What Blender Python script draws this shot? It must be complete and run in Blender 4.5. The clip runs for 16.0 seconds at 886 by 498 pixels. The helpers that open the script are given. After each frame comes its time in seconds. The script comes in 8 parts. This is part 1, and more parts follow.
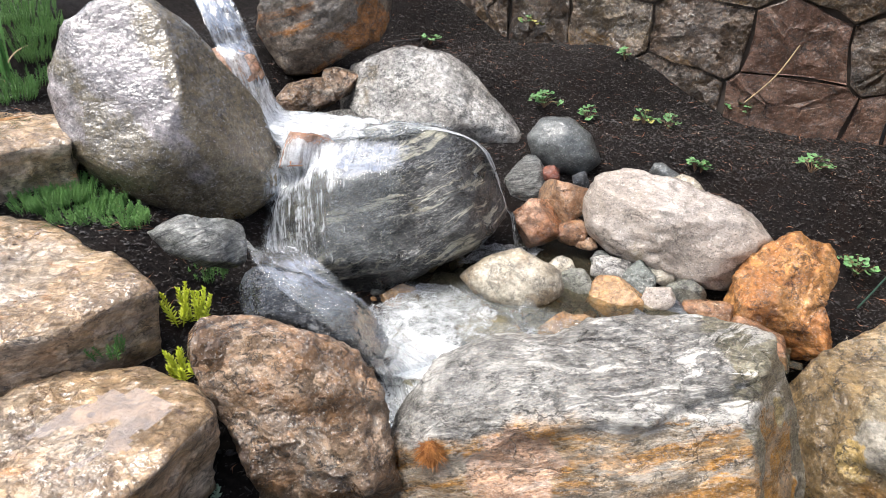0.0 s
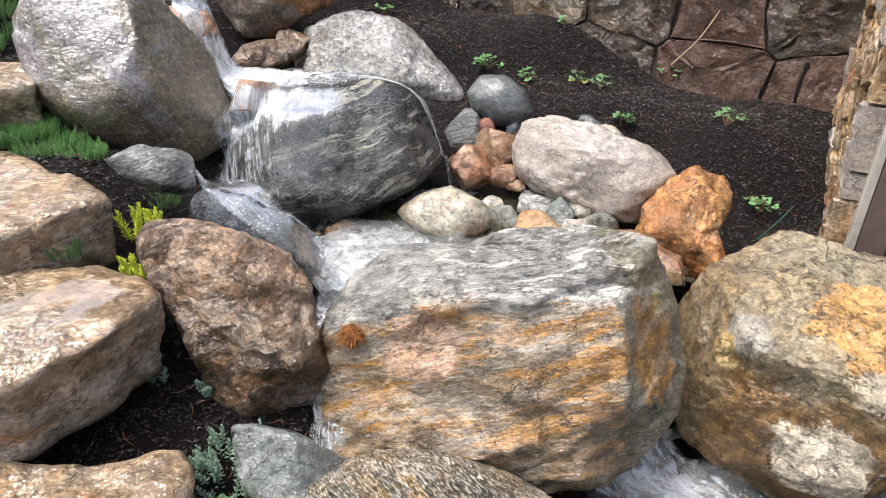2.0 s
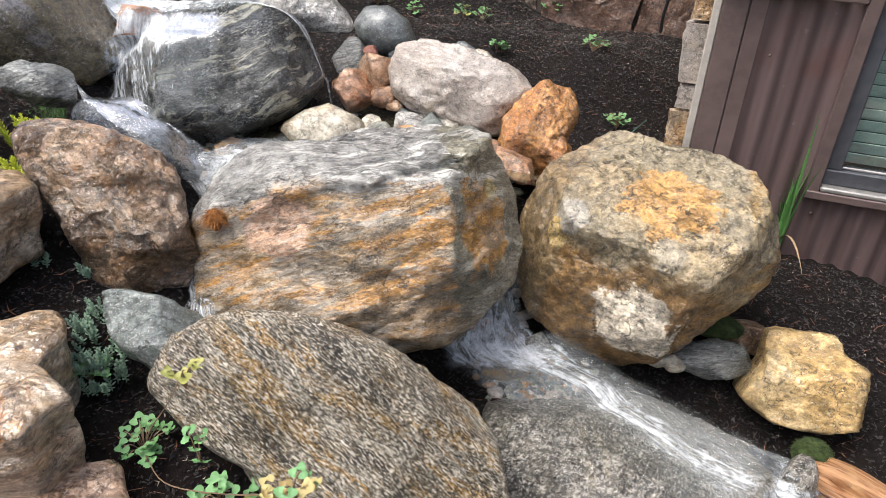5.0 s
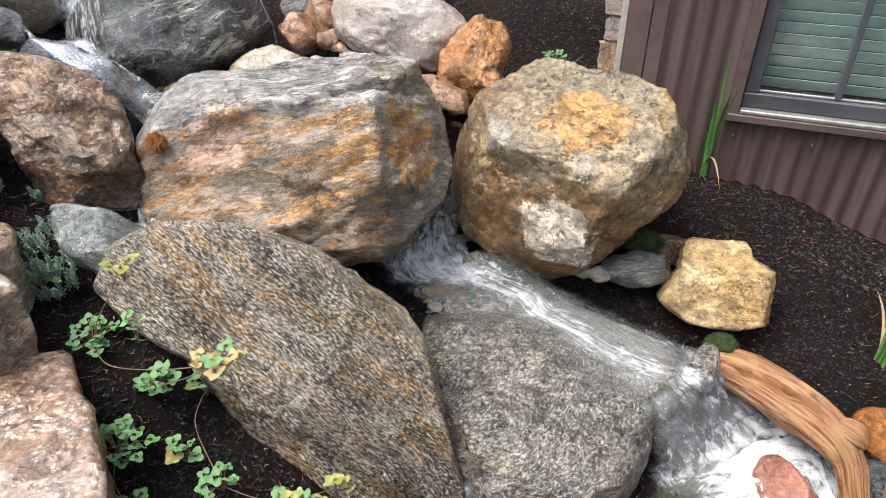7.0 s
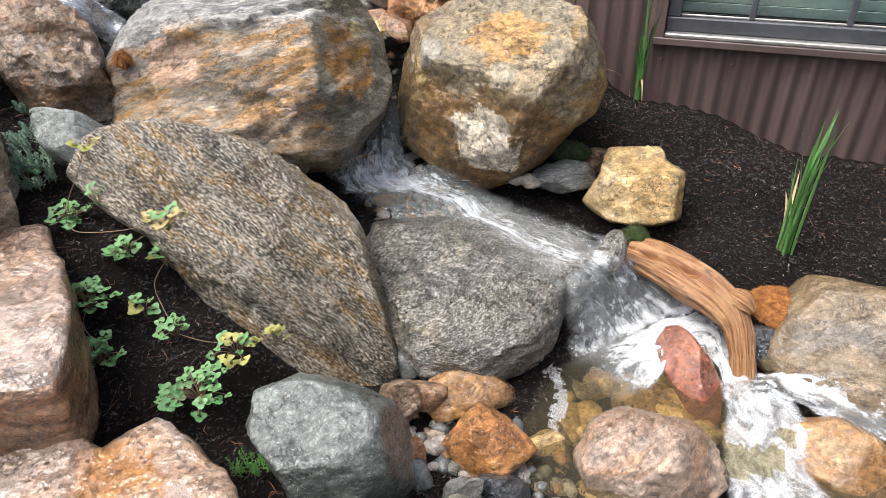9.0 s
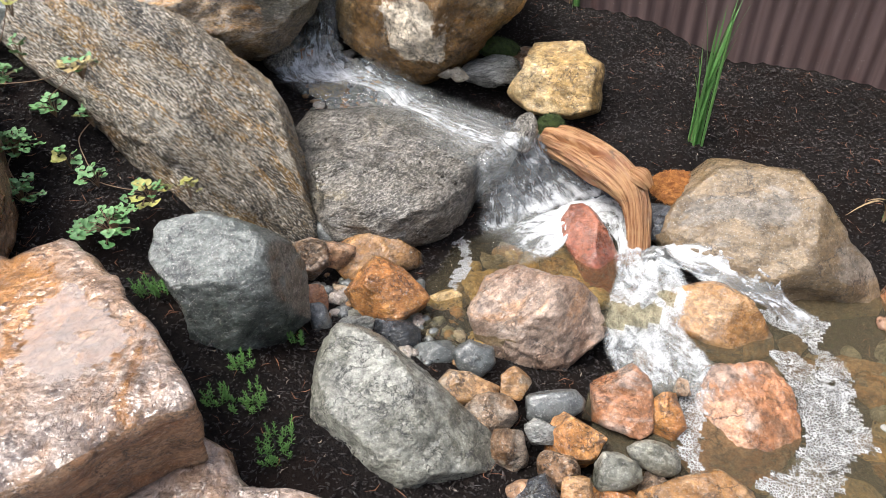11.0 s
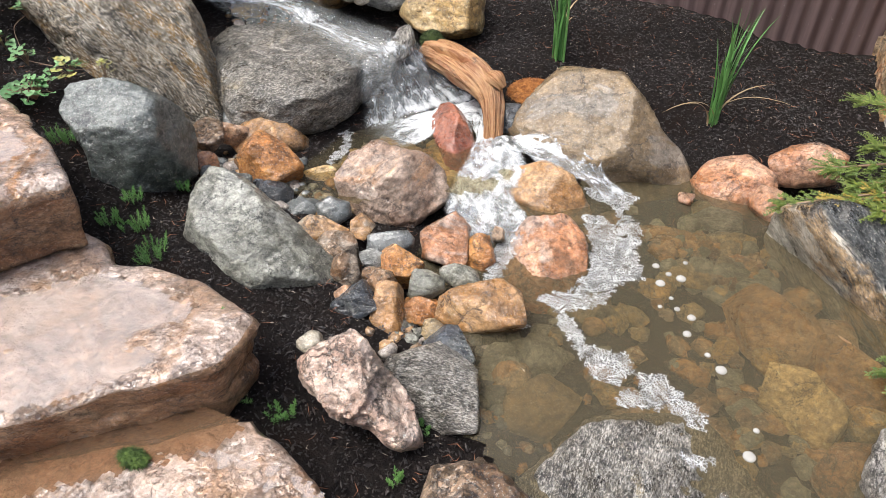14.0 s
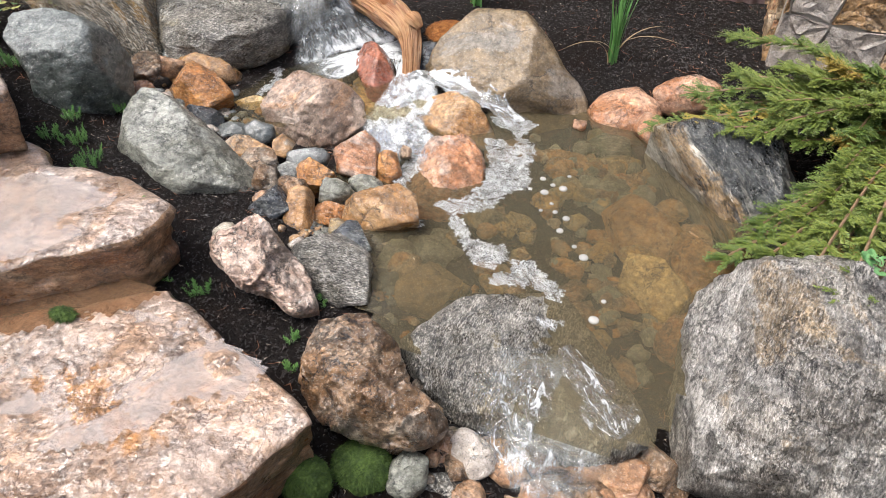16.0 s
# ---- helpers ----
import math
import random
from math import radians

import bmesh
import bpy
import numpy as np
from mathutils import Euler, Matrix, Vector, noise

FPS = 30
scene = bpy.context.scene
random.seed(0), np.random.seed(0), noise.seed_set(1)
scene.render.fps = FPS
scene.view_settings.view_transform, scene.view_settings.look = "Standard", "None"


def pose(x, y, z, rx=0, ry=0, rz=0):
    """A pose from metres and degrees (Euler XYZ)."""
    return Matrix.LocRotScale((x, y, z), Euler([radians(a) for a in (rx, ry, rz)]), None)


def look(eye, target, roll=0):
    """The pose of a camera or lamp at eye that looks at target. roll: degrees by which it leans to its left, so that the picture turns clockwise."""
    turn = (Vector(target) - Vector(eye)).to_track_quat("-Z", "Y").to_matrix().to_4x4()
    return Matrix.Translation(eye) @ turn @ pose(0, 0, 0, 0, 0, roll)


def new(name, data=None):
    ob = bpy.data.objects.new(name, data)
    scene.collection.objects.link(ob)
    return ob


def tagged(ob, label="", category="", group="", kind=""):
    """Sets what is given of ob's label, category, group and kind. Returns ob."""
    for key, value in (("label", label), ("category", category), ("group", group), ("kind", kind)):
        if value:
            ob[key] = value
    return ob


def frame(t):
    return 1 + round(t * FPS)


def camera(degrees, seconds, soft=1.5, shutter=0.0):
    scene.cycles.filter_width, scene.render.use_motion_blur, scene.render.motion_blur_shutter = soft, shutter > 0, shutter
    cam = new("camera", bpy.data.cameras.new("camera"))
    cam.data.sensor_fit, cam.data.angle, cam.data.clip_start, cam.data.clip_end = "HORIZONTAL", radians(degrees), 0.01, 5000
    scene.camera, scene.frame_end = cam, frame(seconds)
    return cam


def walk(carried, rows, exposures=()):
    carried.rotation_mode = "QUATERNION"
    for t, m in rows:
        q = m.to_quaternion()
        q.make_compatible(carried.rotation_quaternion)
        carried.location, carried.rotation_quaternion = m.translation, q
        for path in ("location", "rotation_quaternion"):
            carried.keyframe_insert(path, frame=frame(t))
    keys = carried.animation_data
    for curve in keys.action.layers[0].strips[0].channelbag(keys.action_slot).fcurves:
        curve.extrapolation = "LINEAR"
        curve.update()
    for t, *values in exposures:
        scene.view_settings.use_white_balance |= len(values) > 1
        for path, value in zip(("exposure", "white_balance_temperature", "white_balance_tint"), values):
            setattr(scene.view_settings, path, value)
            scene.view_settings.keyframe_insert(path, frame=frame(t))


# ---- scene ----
cam = camera(67.8, 16.0, soft=0.62)
# seconds, place, turn
PATH = [
    (0.0, -1.027, 0.604, 1.868, 61.39, -0.04, 27.90),
    (0.5, -0.948, 0.568, 1.834, 60.98, 0.08, 27.75),
    (1.0, -0.869, 0.523, 1.806, 60.82, 0.12, 27.54),
    (1.5, -0.820, 0.479, 1.793, 60.95, -0.08, 27.01),
    (2.0, -0.775, 0.436, 1.792, 61.10, -0.35, 26.37),
    (2.5, -0.718, 0.404, 1.789, 61.28, -0.57, 25.60),
    (3.0, -0.664, 0.371, 1.772, 61.47, -0.71, 24.73),
    (3.5, -0.617, 0.352, 1.761, 61.10, -0.85, 23.96),
    (4.0, -0.543, 0.325, 1.747, 60.10, -0.84, 23.33),
    (4.2, -0.515, 0.314, 1.744, 59.63, -0.89, 23.07),
    (6.5, -0.255, 0.194, 1.702, 56.25, -0.25, 20.19),
    (7.0, -0.184, 0.144, 1.672, 55.92, 0.27, 20.22),
    (7.5, -0.090, 0.072, 1.647, 55.80, 0.75, 20.45),
    (8.0, 0.000, 0.000, 1.633, 55.64, 1.19, 20.55),
    (8.5, 0.074, -0.063, 1.611, 55.42, 1.52, 20.42),
    (9.0, 0.176, -0.107, 1.576, 54.81, 2.04, 20.62),
    (9.5, 0.341, -0.136, 1.553, 53.32, 2.65, 21.46),
    (9.7, 0.400, -0.148, 1.539, 52.61, 2.83, 21.83),
    (11.8, 0.653, -0.362, 1.349, 51.66, 0.44, 22.24),
    (12.0, 0.702, -0.392, 1.343, 51.83, 0.26, 22.51),
    (12.5, 0.806, -0.480, 1.329, 52.41, 0.06, 22.58),
    (13.0, 0.903, -0.548, 1.331, 52.55, -0.02, 22.43),
    (13.5, 1.026, -0.574, 1.339, 52.03, 0.21, 22.43),
    (14.0, 1.166, -0.600, 1.334, 51.08, 0.36, 22.64),
    (14.5, 1.282, -0.646, 1.327, 50.20, 0.29, 22.53),
    (15.0, 1.362, -0.699, 1.325, 49.95, 0.10, 22.09),
    (15.5, 1.430, -0.759, 1.320, 49.65, -0.29, 21.42),
    (16.0, 1.528, -0.831, 1.323, 49.37, -0.47, 21.30),
]
walk(cam, [(t, pose(x, y, z, rx, ry, rz)) for t, x, y, z, rx, ry, rz in PATH])

# ---- world, sun, exposure ----
world = bpy.data.worlds.new("overcast_sky")
scene.world = world
world.use_nodes = True
wn = world.node_tree.nodes
sky = wn.new("ShaderNodeTexSky")
sky.sky_type, sky.sun_disc = "NISHITA", False
SUN_UP, SUN_ROUND = radians(66), radians(-128)
sky.sun_elevation, sky.sun_rotation, sky.dust_density, sky.ozone_density = SUN_UP, SUN_ROUND, 6.0, 1.0
wn["Background"].inputs["Strength"].default_value = 0.15
veil = wn.new("ShaderNodeHueSaturation")
veil.inputs["Saturation"].default_value = 0.8
world.node_tree.links.new(sky.outputs["Color"], veil.inputs["Color"])
world.node_tree.links.new(veil.outputs["Color"], wn["Background"].inputs["Color"])
sun = new("sun", bpy.data.lights.new("sun", "SUN"))
sun.data.energy, sun.data.angle, sun.data.color = 1.25, radians(36), (0.92, 0.98, 1.0)
sun.matrix_world = look((0, 0, 0), (-math.sin(SUN_ROUND) * math.cos(SUN_UP), -math.cos(SUN_ROUND) * math.cos(SUN_UP), -math.sin(SUN_UP)))
scene.view_settings.exposure = 1.02


# ---- materials ----
def shader(name):
    m = bpy.data.materials.new(name)
    m.use_nodes = True
    nt = m.node_tree
    return m, nt, nt.nodes["Principled BSDF"]


def node(nt, kind, **values):
    n = nt.nodes.new("ShaderNode" + kind)
    for key, v in values.items():
        if key in n.inputs:
            n.inputs[key].default_value = v
        else:
            n.inputs[key.replace("_", " ")].default_value = v
    return n


def noise_tex(nt, co, scale, detail=4.0, rough=0.6, distort=0.0):
    n = node(nt, "TexNoise", Scale=scale, Detail=detail, Roughness=rough, Distortion=distort)
    nt.links.new(co, n.inputs["Vector"])
    return n.outputs["Fac"]


def ramp(nt, fac, lo, hi):
    n = node(nt, "MapRange", From_Min=lo, From_Max=hi)
    n.interpolation_type = "SMOOTHSTEP"
    nt.links.new(fac, n.inputs["Value"])
    return n.outputs["Result"]


def mix(nt, fac, a, b, how="MIX"):
    n = nt.nodes.new("ShaderNodeMix")
    n.data_type, n.blend_type = "RGBA", how
    for socket, v in ((n.inputs[0], fac), (n.inputs[6], a), (n.inputs[7], b)):
        if isinstance(v, (int, float)):
            socket.default_value = v
        elif isinstance(v, tuple):
            socket.default_value = (*v, 1.0)
        else:
            nt.links.new(v, socket)
    return n.outputs[2]


def mul(nt, a, b, op="MULTIPLY"):
    n = nt.nodes.new("ShaderNodeMath")
    n.operation = op
    for socket, v in ((n.inputs[0], a), (n.inputs[1], b)):
        if isinstance(v, (int, float)):
            socket.default_value = v
        else:
            nt.links.new(v, socket)
    return n.outputs[0]


def coords(nt, spin=(0, 0, 0), stretch=(1, 1, 1), which="Object"):
    tc = nt.nodes.new("ShaderNodeTexCoord")
    info = nt.nodes.new("ShaderNodeObjectInfo")
    shift = nt.nodes.new("ShaderNodeVectorMath")
    shift.operation = "SCALE"
    cmb = nt.nodes.new("ShaderNodeCombineXYZ")
    for i in range(3):
        nt.links.new(info.outputs["Random"], cmb.inputs[i])
    nt.links.new(cmb.outputs[0], shift.inputs[0])
    shift.inputs["Scale"].default_value = 37.0
    add = nt.nodes.new("ShaderNodeVectorMath")
    nt.links.new(tc.outputs[which], add.inputs[0])
    nt.links.new(shift.outputs[0], add.inputs[1])
    turned = nt.nodes.new("ShaderNodeMapping")
    turned.inputs["Rotation"].default_value = [radians(a) for a in spin]
    nt.links.new(add.outputs[0], turned.inputs["Vector"])
    mp = nt.nodes.new("ShaderNodeMapping")
    mp.inputs["Scale"].default_value = stretch
    nt.links.new(turned.outputs[0], mp.inputs["Vector"])
    return add.outputs[0], mp.outputs[0]


def rock_mat(name, base, second, stain, stain_at=0.58, bands=0.0, band_col=(0.6, 0.58, 0.52), band_scale=14.0, band_width=0.57, spin=(90, 0, 0),
             speck=0.35, dark=(0.02, 0.02, 0.022), wet=0.28, bump=0.5, blotch=5.0, bed=0.0, warp=1.6, cracks=0.6, film=0.85, patches=(), mottle=0.55, glint=1.0, chip=0.6, salt=0.0, pits=0.0, drawn=1.0, zones=(), band_zone=None, crease=0.7, skin=1.0, gloss=1.5):
    """Natural stone: two base tones in blotches, stains, painted wet glints, bands along the bedding, cracks, mineral
    specks, fine relief and a thin wet film.
    patches: stains or painted highlights of their own shape, each (place on the stone, size, colour); zones: beds of
    another colour, each (normal, from, to, colour);
    band_zone: (normal, from, to), the beds that carry the bands; drawn: how far blotches are drawn out along the
    bedding."""
    def soaked(c):
        grey = sum(c) / 3
        return tuple(max(0.008, 0.97 * (grey + 1.04 * (v - grey))) for v in c)
    base, second, stain, band_col = soaked(base), soaked(second), soaked(stain), soaked(band_col)
    patches = [(place, size, soaked(tone)) for place, size, tone in patches]
    m, nt, bsdf = shader(name)
    free, bedded = coords(nt, spin, (1.0, 1.0, 1.0))
    _, grained = coords(nt, spin, (1.0, 1.0, 1.25 + 1.1 * max(bed, bands)))
    long = coords(nt, spin, (1.0, 1.0, drawn))[1] if drawn > 1 else free
    col = mix(nt, ramp(nt, noise_tex(nt, long, blotch, 8, 0.66, 0.7), 0.43, 0.57), base, second)
    st = ramp(nt, noise_tex(nt, long, blotch * 0.55, 7, 0.64, 0.9), stain_at, stain_at + 0.06)
    col = mix(nt, st, col, stain)
    tc = nt.nodes.new("ShaderNodeTexCoord")

    def beds(normal, lo, hi):
        dot = nt.nodes.new("ShaderNodeVectorMath")
        dot.operation = "DOT_PRODUCT"
        dot.inputs[1].default_value = normal
        nt.links.new(tc.outputs["Object"], dot.inputs[0])
        shake = mul(nt, mul(nt, noise_tex(nt, free, 6.0, 6, 0.65), 0.5, "SUBTRACT"), 0.22)
        return ramp(nt, mul(nt, dot.outputs["Value"], shake, "ADD"), lo, hi)
    for normal, lo, hi, tone in zones:
        col = mix(nt, beds(normal, lo, hi), col, soaked(tone))
    for place, size, tone in patches:
        far = nt.nodes.new("ShaderNodeVectorMath")
        far.operation = "DISTANCE"
        far.inputs[1].default_value = place
        nt.links.new(tc.outputs["Object"], far.inputs[0])
        wob = mul(nt, mul(nt, noise_tex(nt, free, 11.0, 6, 0.7), 0.5, "SUBTRACT"), size * 1.9)
        edge = ramp(nt, mul(nt, far.outputs["Value"], wob, "ADD"), size * 1.04, size * 0.92)
        col = mix(nt, mul(nt, edge, 1.0), col, tone)
    # relief at three scales
    swell = noise_tex(nt, free, 11.0, 5, 0.6, 0.3)
    height = noise_tex(nt, grained, 26.0, 9, 0.68, 0.25)
    soft = noise_tex(nt, grained, 24.0, 2.5, 0.55, 0.25)
    fine = noise_tex(nt, free, 95.0, 6, 0.75)
    col = mix(nt, mottle, col, mix(nt, ramp(nt, height, 0.34, 0.64), (0.46, 0.44, 0.42), (1.5, 1.48, 1.45)), "MULTIPLY")
    mid = noise_tex(nt, grained, 62.0, 5, 0.7, 0.3)
    col = mix(nt, mottle * 0.9, col, mix(nt, ramp(nt, mid, 0.36, 0.62), (0.46, 0.45, 0.44), (1.45, 1.45, 1.45)), "MULTIPLY")
    # pale spots along the bedding: wet glints painted into the colour
    pale = tuple(min(0.8, 1.5 * a + 0.16) for a in second)
    col = mix(nt, mul(nt, ramp(nt, noise_tex(nt, grained, 80.0, 4, 0.65, 0.4), 0.60, 0.66), 0.55 * glint), col, pale)
    if bands > 0:
        warped = nt.nodes.new("ShaderNodeVectorMath")
        wob = node(nt, "TexNoise", Scale=2.6, Detail=4.0, Roughness=0.55)
        nt.links.new(bedded, wob.inputs["Vector"])
        scl = nt.nodes.new("ShaderNodeVectorMath")
        scl.operation = "SCALE"
        scl.inputs["Scale"].default_value = 0.10 * warp
        nt.links.new(wob.outputs["Color"], scl.inputs[0])
        nt.links.new(bedded, warped.inputs[0])
        nt.links.new(scl.outputs[0], warped.inputs[1])
        flat = nt.nodes.new("ShaderNodeMapping")
        flat.inputs["Scale"].default_value = (3.0, 3.0, band_scale * 4.2)
        nt.links.new(warped.outputs[0], flat.inputs["Vector"])
        layer = noise_tex(nt, flat.outputs[0], 1.0, 8, 0.68, 0.3)
        patch = ramp(nt, noise_tex(nt, free, 3.4, 4, 0.6), 0.34, 0.56)
        amount = mul(nt, mul(nt, beds(*band_zone), 0.72), 0.28, "ADD") if band_zone else 1.0
        bf = mul(nt, mul(nt, mul(nt, ramp(nt, layer, band_width - 0.02, band_width + 0.02), patch), bands), amount)
        col = mix(nt, bf, col, band_col)
        df = mul(nt, mul(nt, ramp(nt, layer, 0.44, 0.39), bands * 0.85), amount)
        col = mix(nt, df, col, dark)
        height = mul(nt, height, mul(nt, layer, 1.3), "ADD")
    if bed > 0:
        _, thin = coords(nt, spin, (7.0, 7.0, 62.0))
        streak = noise_tex(nt, thin, 1.4, 7, 0.7, 0.7)
        col = mix(nt, mul(nt, ramp(nt, streak, 0.53, 0.63), bed), col, dark)
        col = mix(nt, mul(nt, ramp(nt, streak, 0.42, 0.34), bed * 0.5), col, band_col)
        height = mul(nt, height, mul(nt, streak, bed), "ADD")
        apart = mul(nt, streak, 0.5, "SUBTRACT")
        gap = nt.nodes.new("ShaderNodeMath")
        gap.operation = "ABSOLUTE"
        nt.links.new(apart, gap.inputs[0])
        seam = mul(nt, ramp(nt, gap.outputs[0], 0.011, 0.002), ramp(nt, noise_tex(nt, free, 6.0, 3, 0.5), 0.45, 0.55))
        col = mix(nt, mul(nt, seam, min(1.0, bed * 1.2)), col, dark)
        height = mul(nt, height, mul(nt, seam, bed), "SUBTRACT")
    if salt > 0:
        _, foliated = coords(nt, spin, (1.0, 1.0, 3.4))
        seed_grain = noise_tex(nt, foliated, 84.0, 3, 0.64, 0.4)
        col = mix(nt, mul(nt, ramp(nt, seed_grain, 0.53, 0.58), salt), col, tuple(min(0.75, 1.45 * a + 0.16) for a in second))
        col = mix(nt, mul(nt, ramp(nt, seed_grain, 0.47, 0.42), salt * 0.9), col, dark)
        height = mul(nt, height, mul(nt, seed_grain, salt * 0.5), "ADD")
    # chipped faces: each cell of the break leans its own way
    chips = 0.0
    for size, amount in ((7.0, 1.0), (21.0, 0.75)):
        cell = node(nt, "TexVoronoi", Scale=size)
        shaken = nt.nodes.new("ShaderNodeVectorMath")
        jolt = node(nt, "TexNoise", Scale=size * 1.3, Detail=3.0, Roughness=0.6)
        nt.links.new(free, jolt.inputs["Vector"])
        less = nt.nodes.new("ShaderNodeVectorMath")
        less.operation = "SCALE"
        less.inputs["Scale"].default_value = 0.7 / size
        nt.links.new(jolt.outputs["Color"], less.inputs[0])
        nt.links.new(grained, shaken.inputs[0])
        nt.links.new(less.outputs[0], shaken.inputs[1])
        nt.links.new(shaken.outputs[0], cell.inputs["Vector"])
        off = nt.nodes.new("ShaderNodeVectorMath")
        off.operation = "SUBTRACT"
        nt.links.new(shaken.outputs[0], off.inputs[0])
        nt.links.new(cell.outputs["Position"], off.inputs[1])
        lean = nt.nodes.new("ShaderNodeVectorMath")
        lean.operation = "SUBTRACT"
        lean.inputs[1].default_value = (0.5, 0.5, 0.5)
        nt.links.new(cell.outputs["Color"], lean.inputs[0])
        dot = nt.nodes.new("ShaderNodeVectorMath")
        dot.operation = "DOT_PRODUCT"
        nt.links.new(off.outputs[0], dot.inputs[0])
        nt.links.new(lean.outputs[0], dot.inputs[1])
        chips = mul(nt, chips, mul(nt, dot.outputs["Value"], chip * amount * 62.0), "ADD")
        tone = nt.nodes.new("ShaderNodeSeparateColor")
        nt.links.new(cell.outputs["Color"], tone.inputs[0])
        shade = mix(nt, tone.outputs[0], (0.74, 0.73, 0.72), (1.26, 1.25, 1.24))
        col = mix(nt, min(1.0, chip * 0.8), col, shade, "MULTIPLY")
    height = mul(nt, height, chips, "ADD")
    if pits > 0:
        hole = node(nt, "TexVoronoi", Scale=17.0)
        nt.links.new(free, hole.inputs["Vector"])
        pick = nt.nodes.new("ShaderNodeSeparateColor")
        nt.links.new(hole.outputs["Color"], pick.inputs[0])
        pit = mul(nt, ramp(nt, hole.outputs["Distance"], 0.15, 0.09), ramp(nt, pick.outputs[0], 0.52, 0.56))
        col = mix(nt, mul(nt, pit, pits), col, dark)
        chips = mul(nt, chips, mul(nt, pit, 0.8), "SUBTRACT")
    if cracks > 0:
        bend = nt.nodes.new("ShaderNodeVectorMath")
        wb = node(nt, "TexNoise", Scale=7.0, Detail=5.0, Roughness=0.65)
        nt.links.new(free, wb.inputs["Vector"])
        sc = nt.nodes.new("ShaderNodeVectorMath")
        sc.operation = "SCALE"
        sc.inputs["Scale"].default_value = 0.22
        nt.links.new(wb.outputs["Color"], sc.inputs[0])
        nt.links.new(grained, bend.inputs[0])
        nt.links.new(sc.outputs[0], bend.inputs[1])
        vo = node(nt, "TexVoronoi", Scale=5.5)
        vo.feature = "DISTANCE_TO_EDGE"
        nt.links.new(bend.outputs[0], vo.inputs["Vector"])
        line = mul(nt, ramp(nt, vo.outputs["Distance"], 0.022, 0.004), ramp(nt, noise_tex(nt, free, 4.5, 3, 0.5), 0.46, 0.6))
        col = mix(nt, mul(nt, line, cracks), col, dark)
        height = mul(nt, height, mul(nt, line, cracks * 0.8), "SUBTRACT")
    if crease > 0:
        # fine fractures: thin dark lines where the break turns, at two sizes
        for size, width, keep in ((9.0, 0.012, 0.50), (30.0, 0.022, 0.47)):
            gap = nt.nodes.new("ShaderNodeMath")
            gap.operation = "ABSOLUTE"
            nt.links.new(mul(nt, noise_tex(nt, grained, size, 6, 0.62, 0.5), 0.5, "SUBTRACT"), gap.inputs[0])
            line = mul(nt, ramp(nt, gap.outputs[0], width, width * 0.15), ramp(nt, noise_tex(nt, free, size * 0.7, 3, 0.5), keep, keep + 0.1))
            col = mix(nt, mul(nt, line, crease), col, dark)
            height = mul(nt, height, mul(nt, line, crease * 1.1), "SUBTRACT")
    grain = noise_tex(nt, free, 230.0, 2, 0.6)
    col = mix(nt, mul(nt, ramp(nt, grain, 0.57, 0.64), speck), col, dark)
    # pale mineral grains, which also add to the painted glints
    col = mix(nt, mul(nt, ramp(nt, noise_tex(nt, free, 190.0, 2, 0.6), 0.60, 0.67), speck * 0.9), col, band_col)
    nt.links.new(col, bsdf.inputs["Base Color"])
    rg = node(nt, "MapRange", From_Min=0.35, From_Max=0.65, To_Min=wet, To_Max=wet + 0.3)
    nt.links.new(noise_tex(nt, free, 7.0, 5, 0.65), rg.inputs["Value"])
    nt.links.new(rg.outputs[0], bsdf.inputs["Roughness"])
    tot = mul(nt, height, mul(nt, fine, 0.3), "ADD")
    tot = mul(nt, tot, mul(nt, swell, 1.6), "ADD")
    bp = node(nt, "Bump", Strength=min(1.0, bump * 1.5), Distance=0.013)
    nt.links.new(tot, bp.inputs["Height"])
    nt.links.new(bp.outputs[0], bsdf.inputs["Normal"])
    if film > 0:
        # the wet skin follows the larger relief only
        fm = node(nt, "MapRange", From_Min=0.36, From_Max=0.56, To_Min=film * 0.5, To_Max=film)
        nt.links.new(noise_tex(nt, free, 5.0, 5, 0.6), fm.inputs["Value"])
        nt.links.new(fm.outputs[0], bsdf.inputs["Coat Weight"])
        bsdf.inputs["Coat Roughness"].default_value = 0.10
        bsdf.inputs["Coat IOR"].default_value = gloss
        wave = mul(nt, chips, mul(nt, swell, 2.6), "ADD")
        wave = mul(nt, wave, mul(nt, soft, 1.9), "ADD")
        wave = mul(nt, wave, mul(nt, noise_tex(nt, grained, 75.0, 1.5, 0.5), 0.95), "ADD")
        cb = node(nt, "Bump", Strength=min(1.0, bump * 1.9) * skin, Distance=0.011)
        nt.links.new(wave, cb.inputs["Height"])
        nt.links.new(cb.outputs[0], bsdf.inputs["Coat Normal"])
    return m


M = {}
M["purple_grey"] = rock_mat("purple_grey_wet_stone", film=1.0, gloss=1.9, mottle=0.7, zones=[((0.96, 0.25, 0.05), 0.035, 0.07, (0.15, 0.118, 0.066))], base=(0.20, 0.18, 0.185), second=(0.27, 0.245, 0.25), stain=(0.115, 0.095, 0.06), stain_at=0.56, speck=0.35, wet=0.24, bump=0.3, chip=0.2, cracks=0.3, blotch=3.0)
M["dark_wet"] = rock_mat("dark_wet_stone", (0.13, 0.11, 0.09), (0.22, 0.18, 0.14), (0.36, 0.16, 0.05), 0.50, speck=0.4, wet=0.25, blotch=4.0)
M["granite"] = rock_mat("grey_granite", (0.29, 0.275, 0.255), (0.42, 0.41, 0.39), (0.18, 0.145, 0.095), 0.58, speck=0.75, wet=0.33, bump=0.55, film=1.0, gloss=1.75)
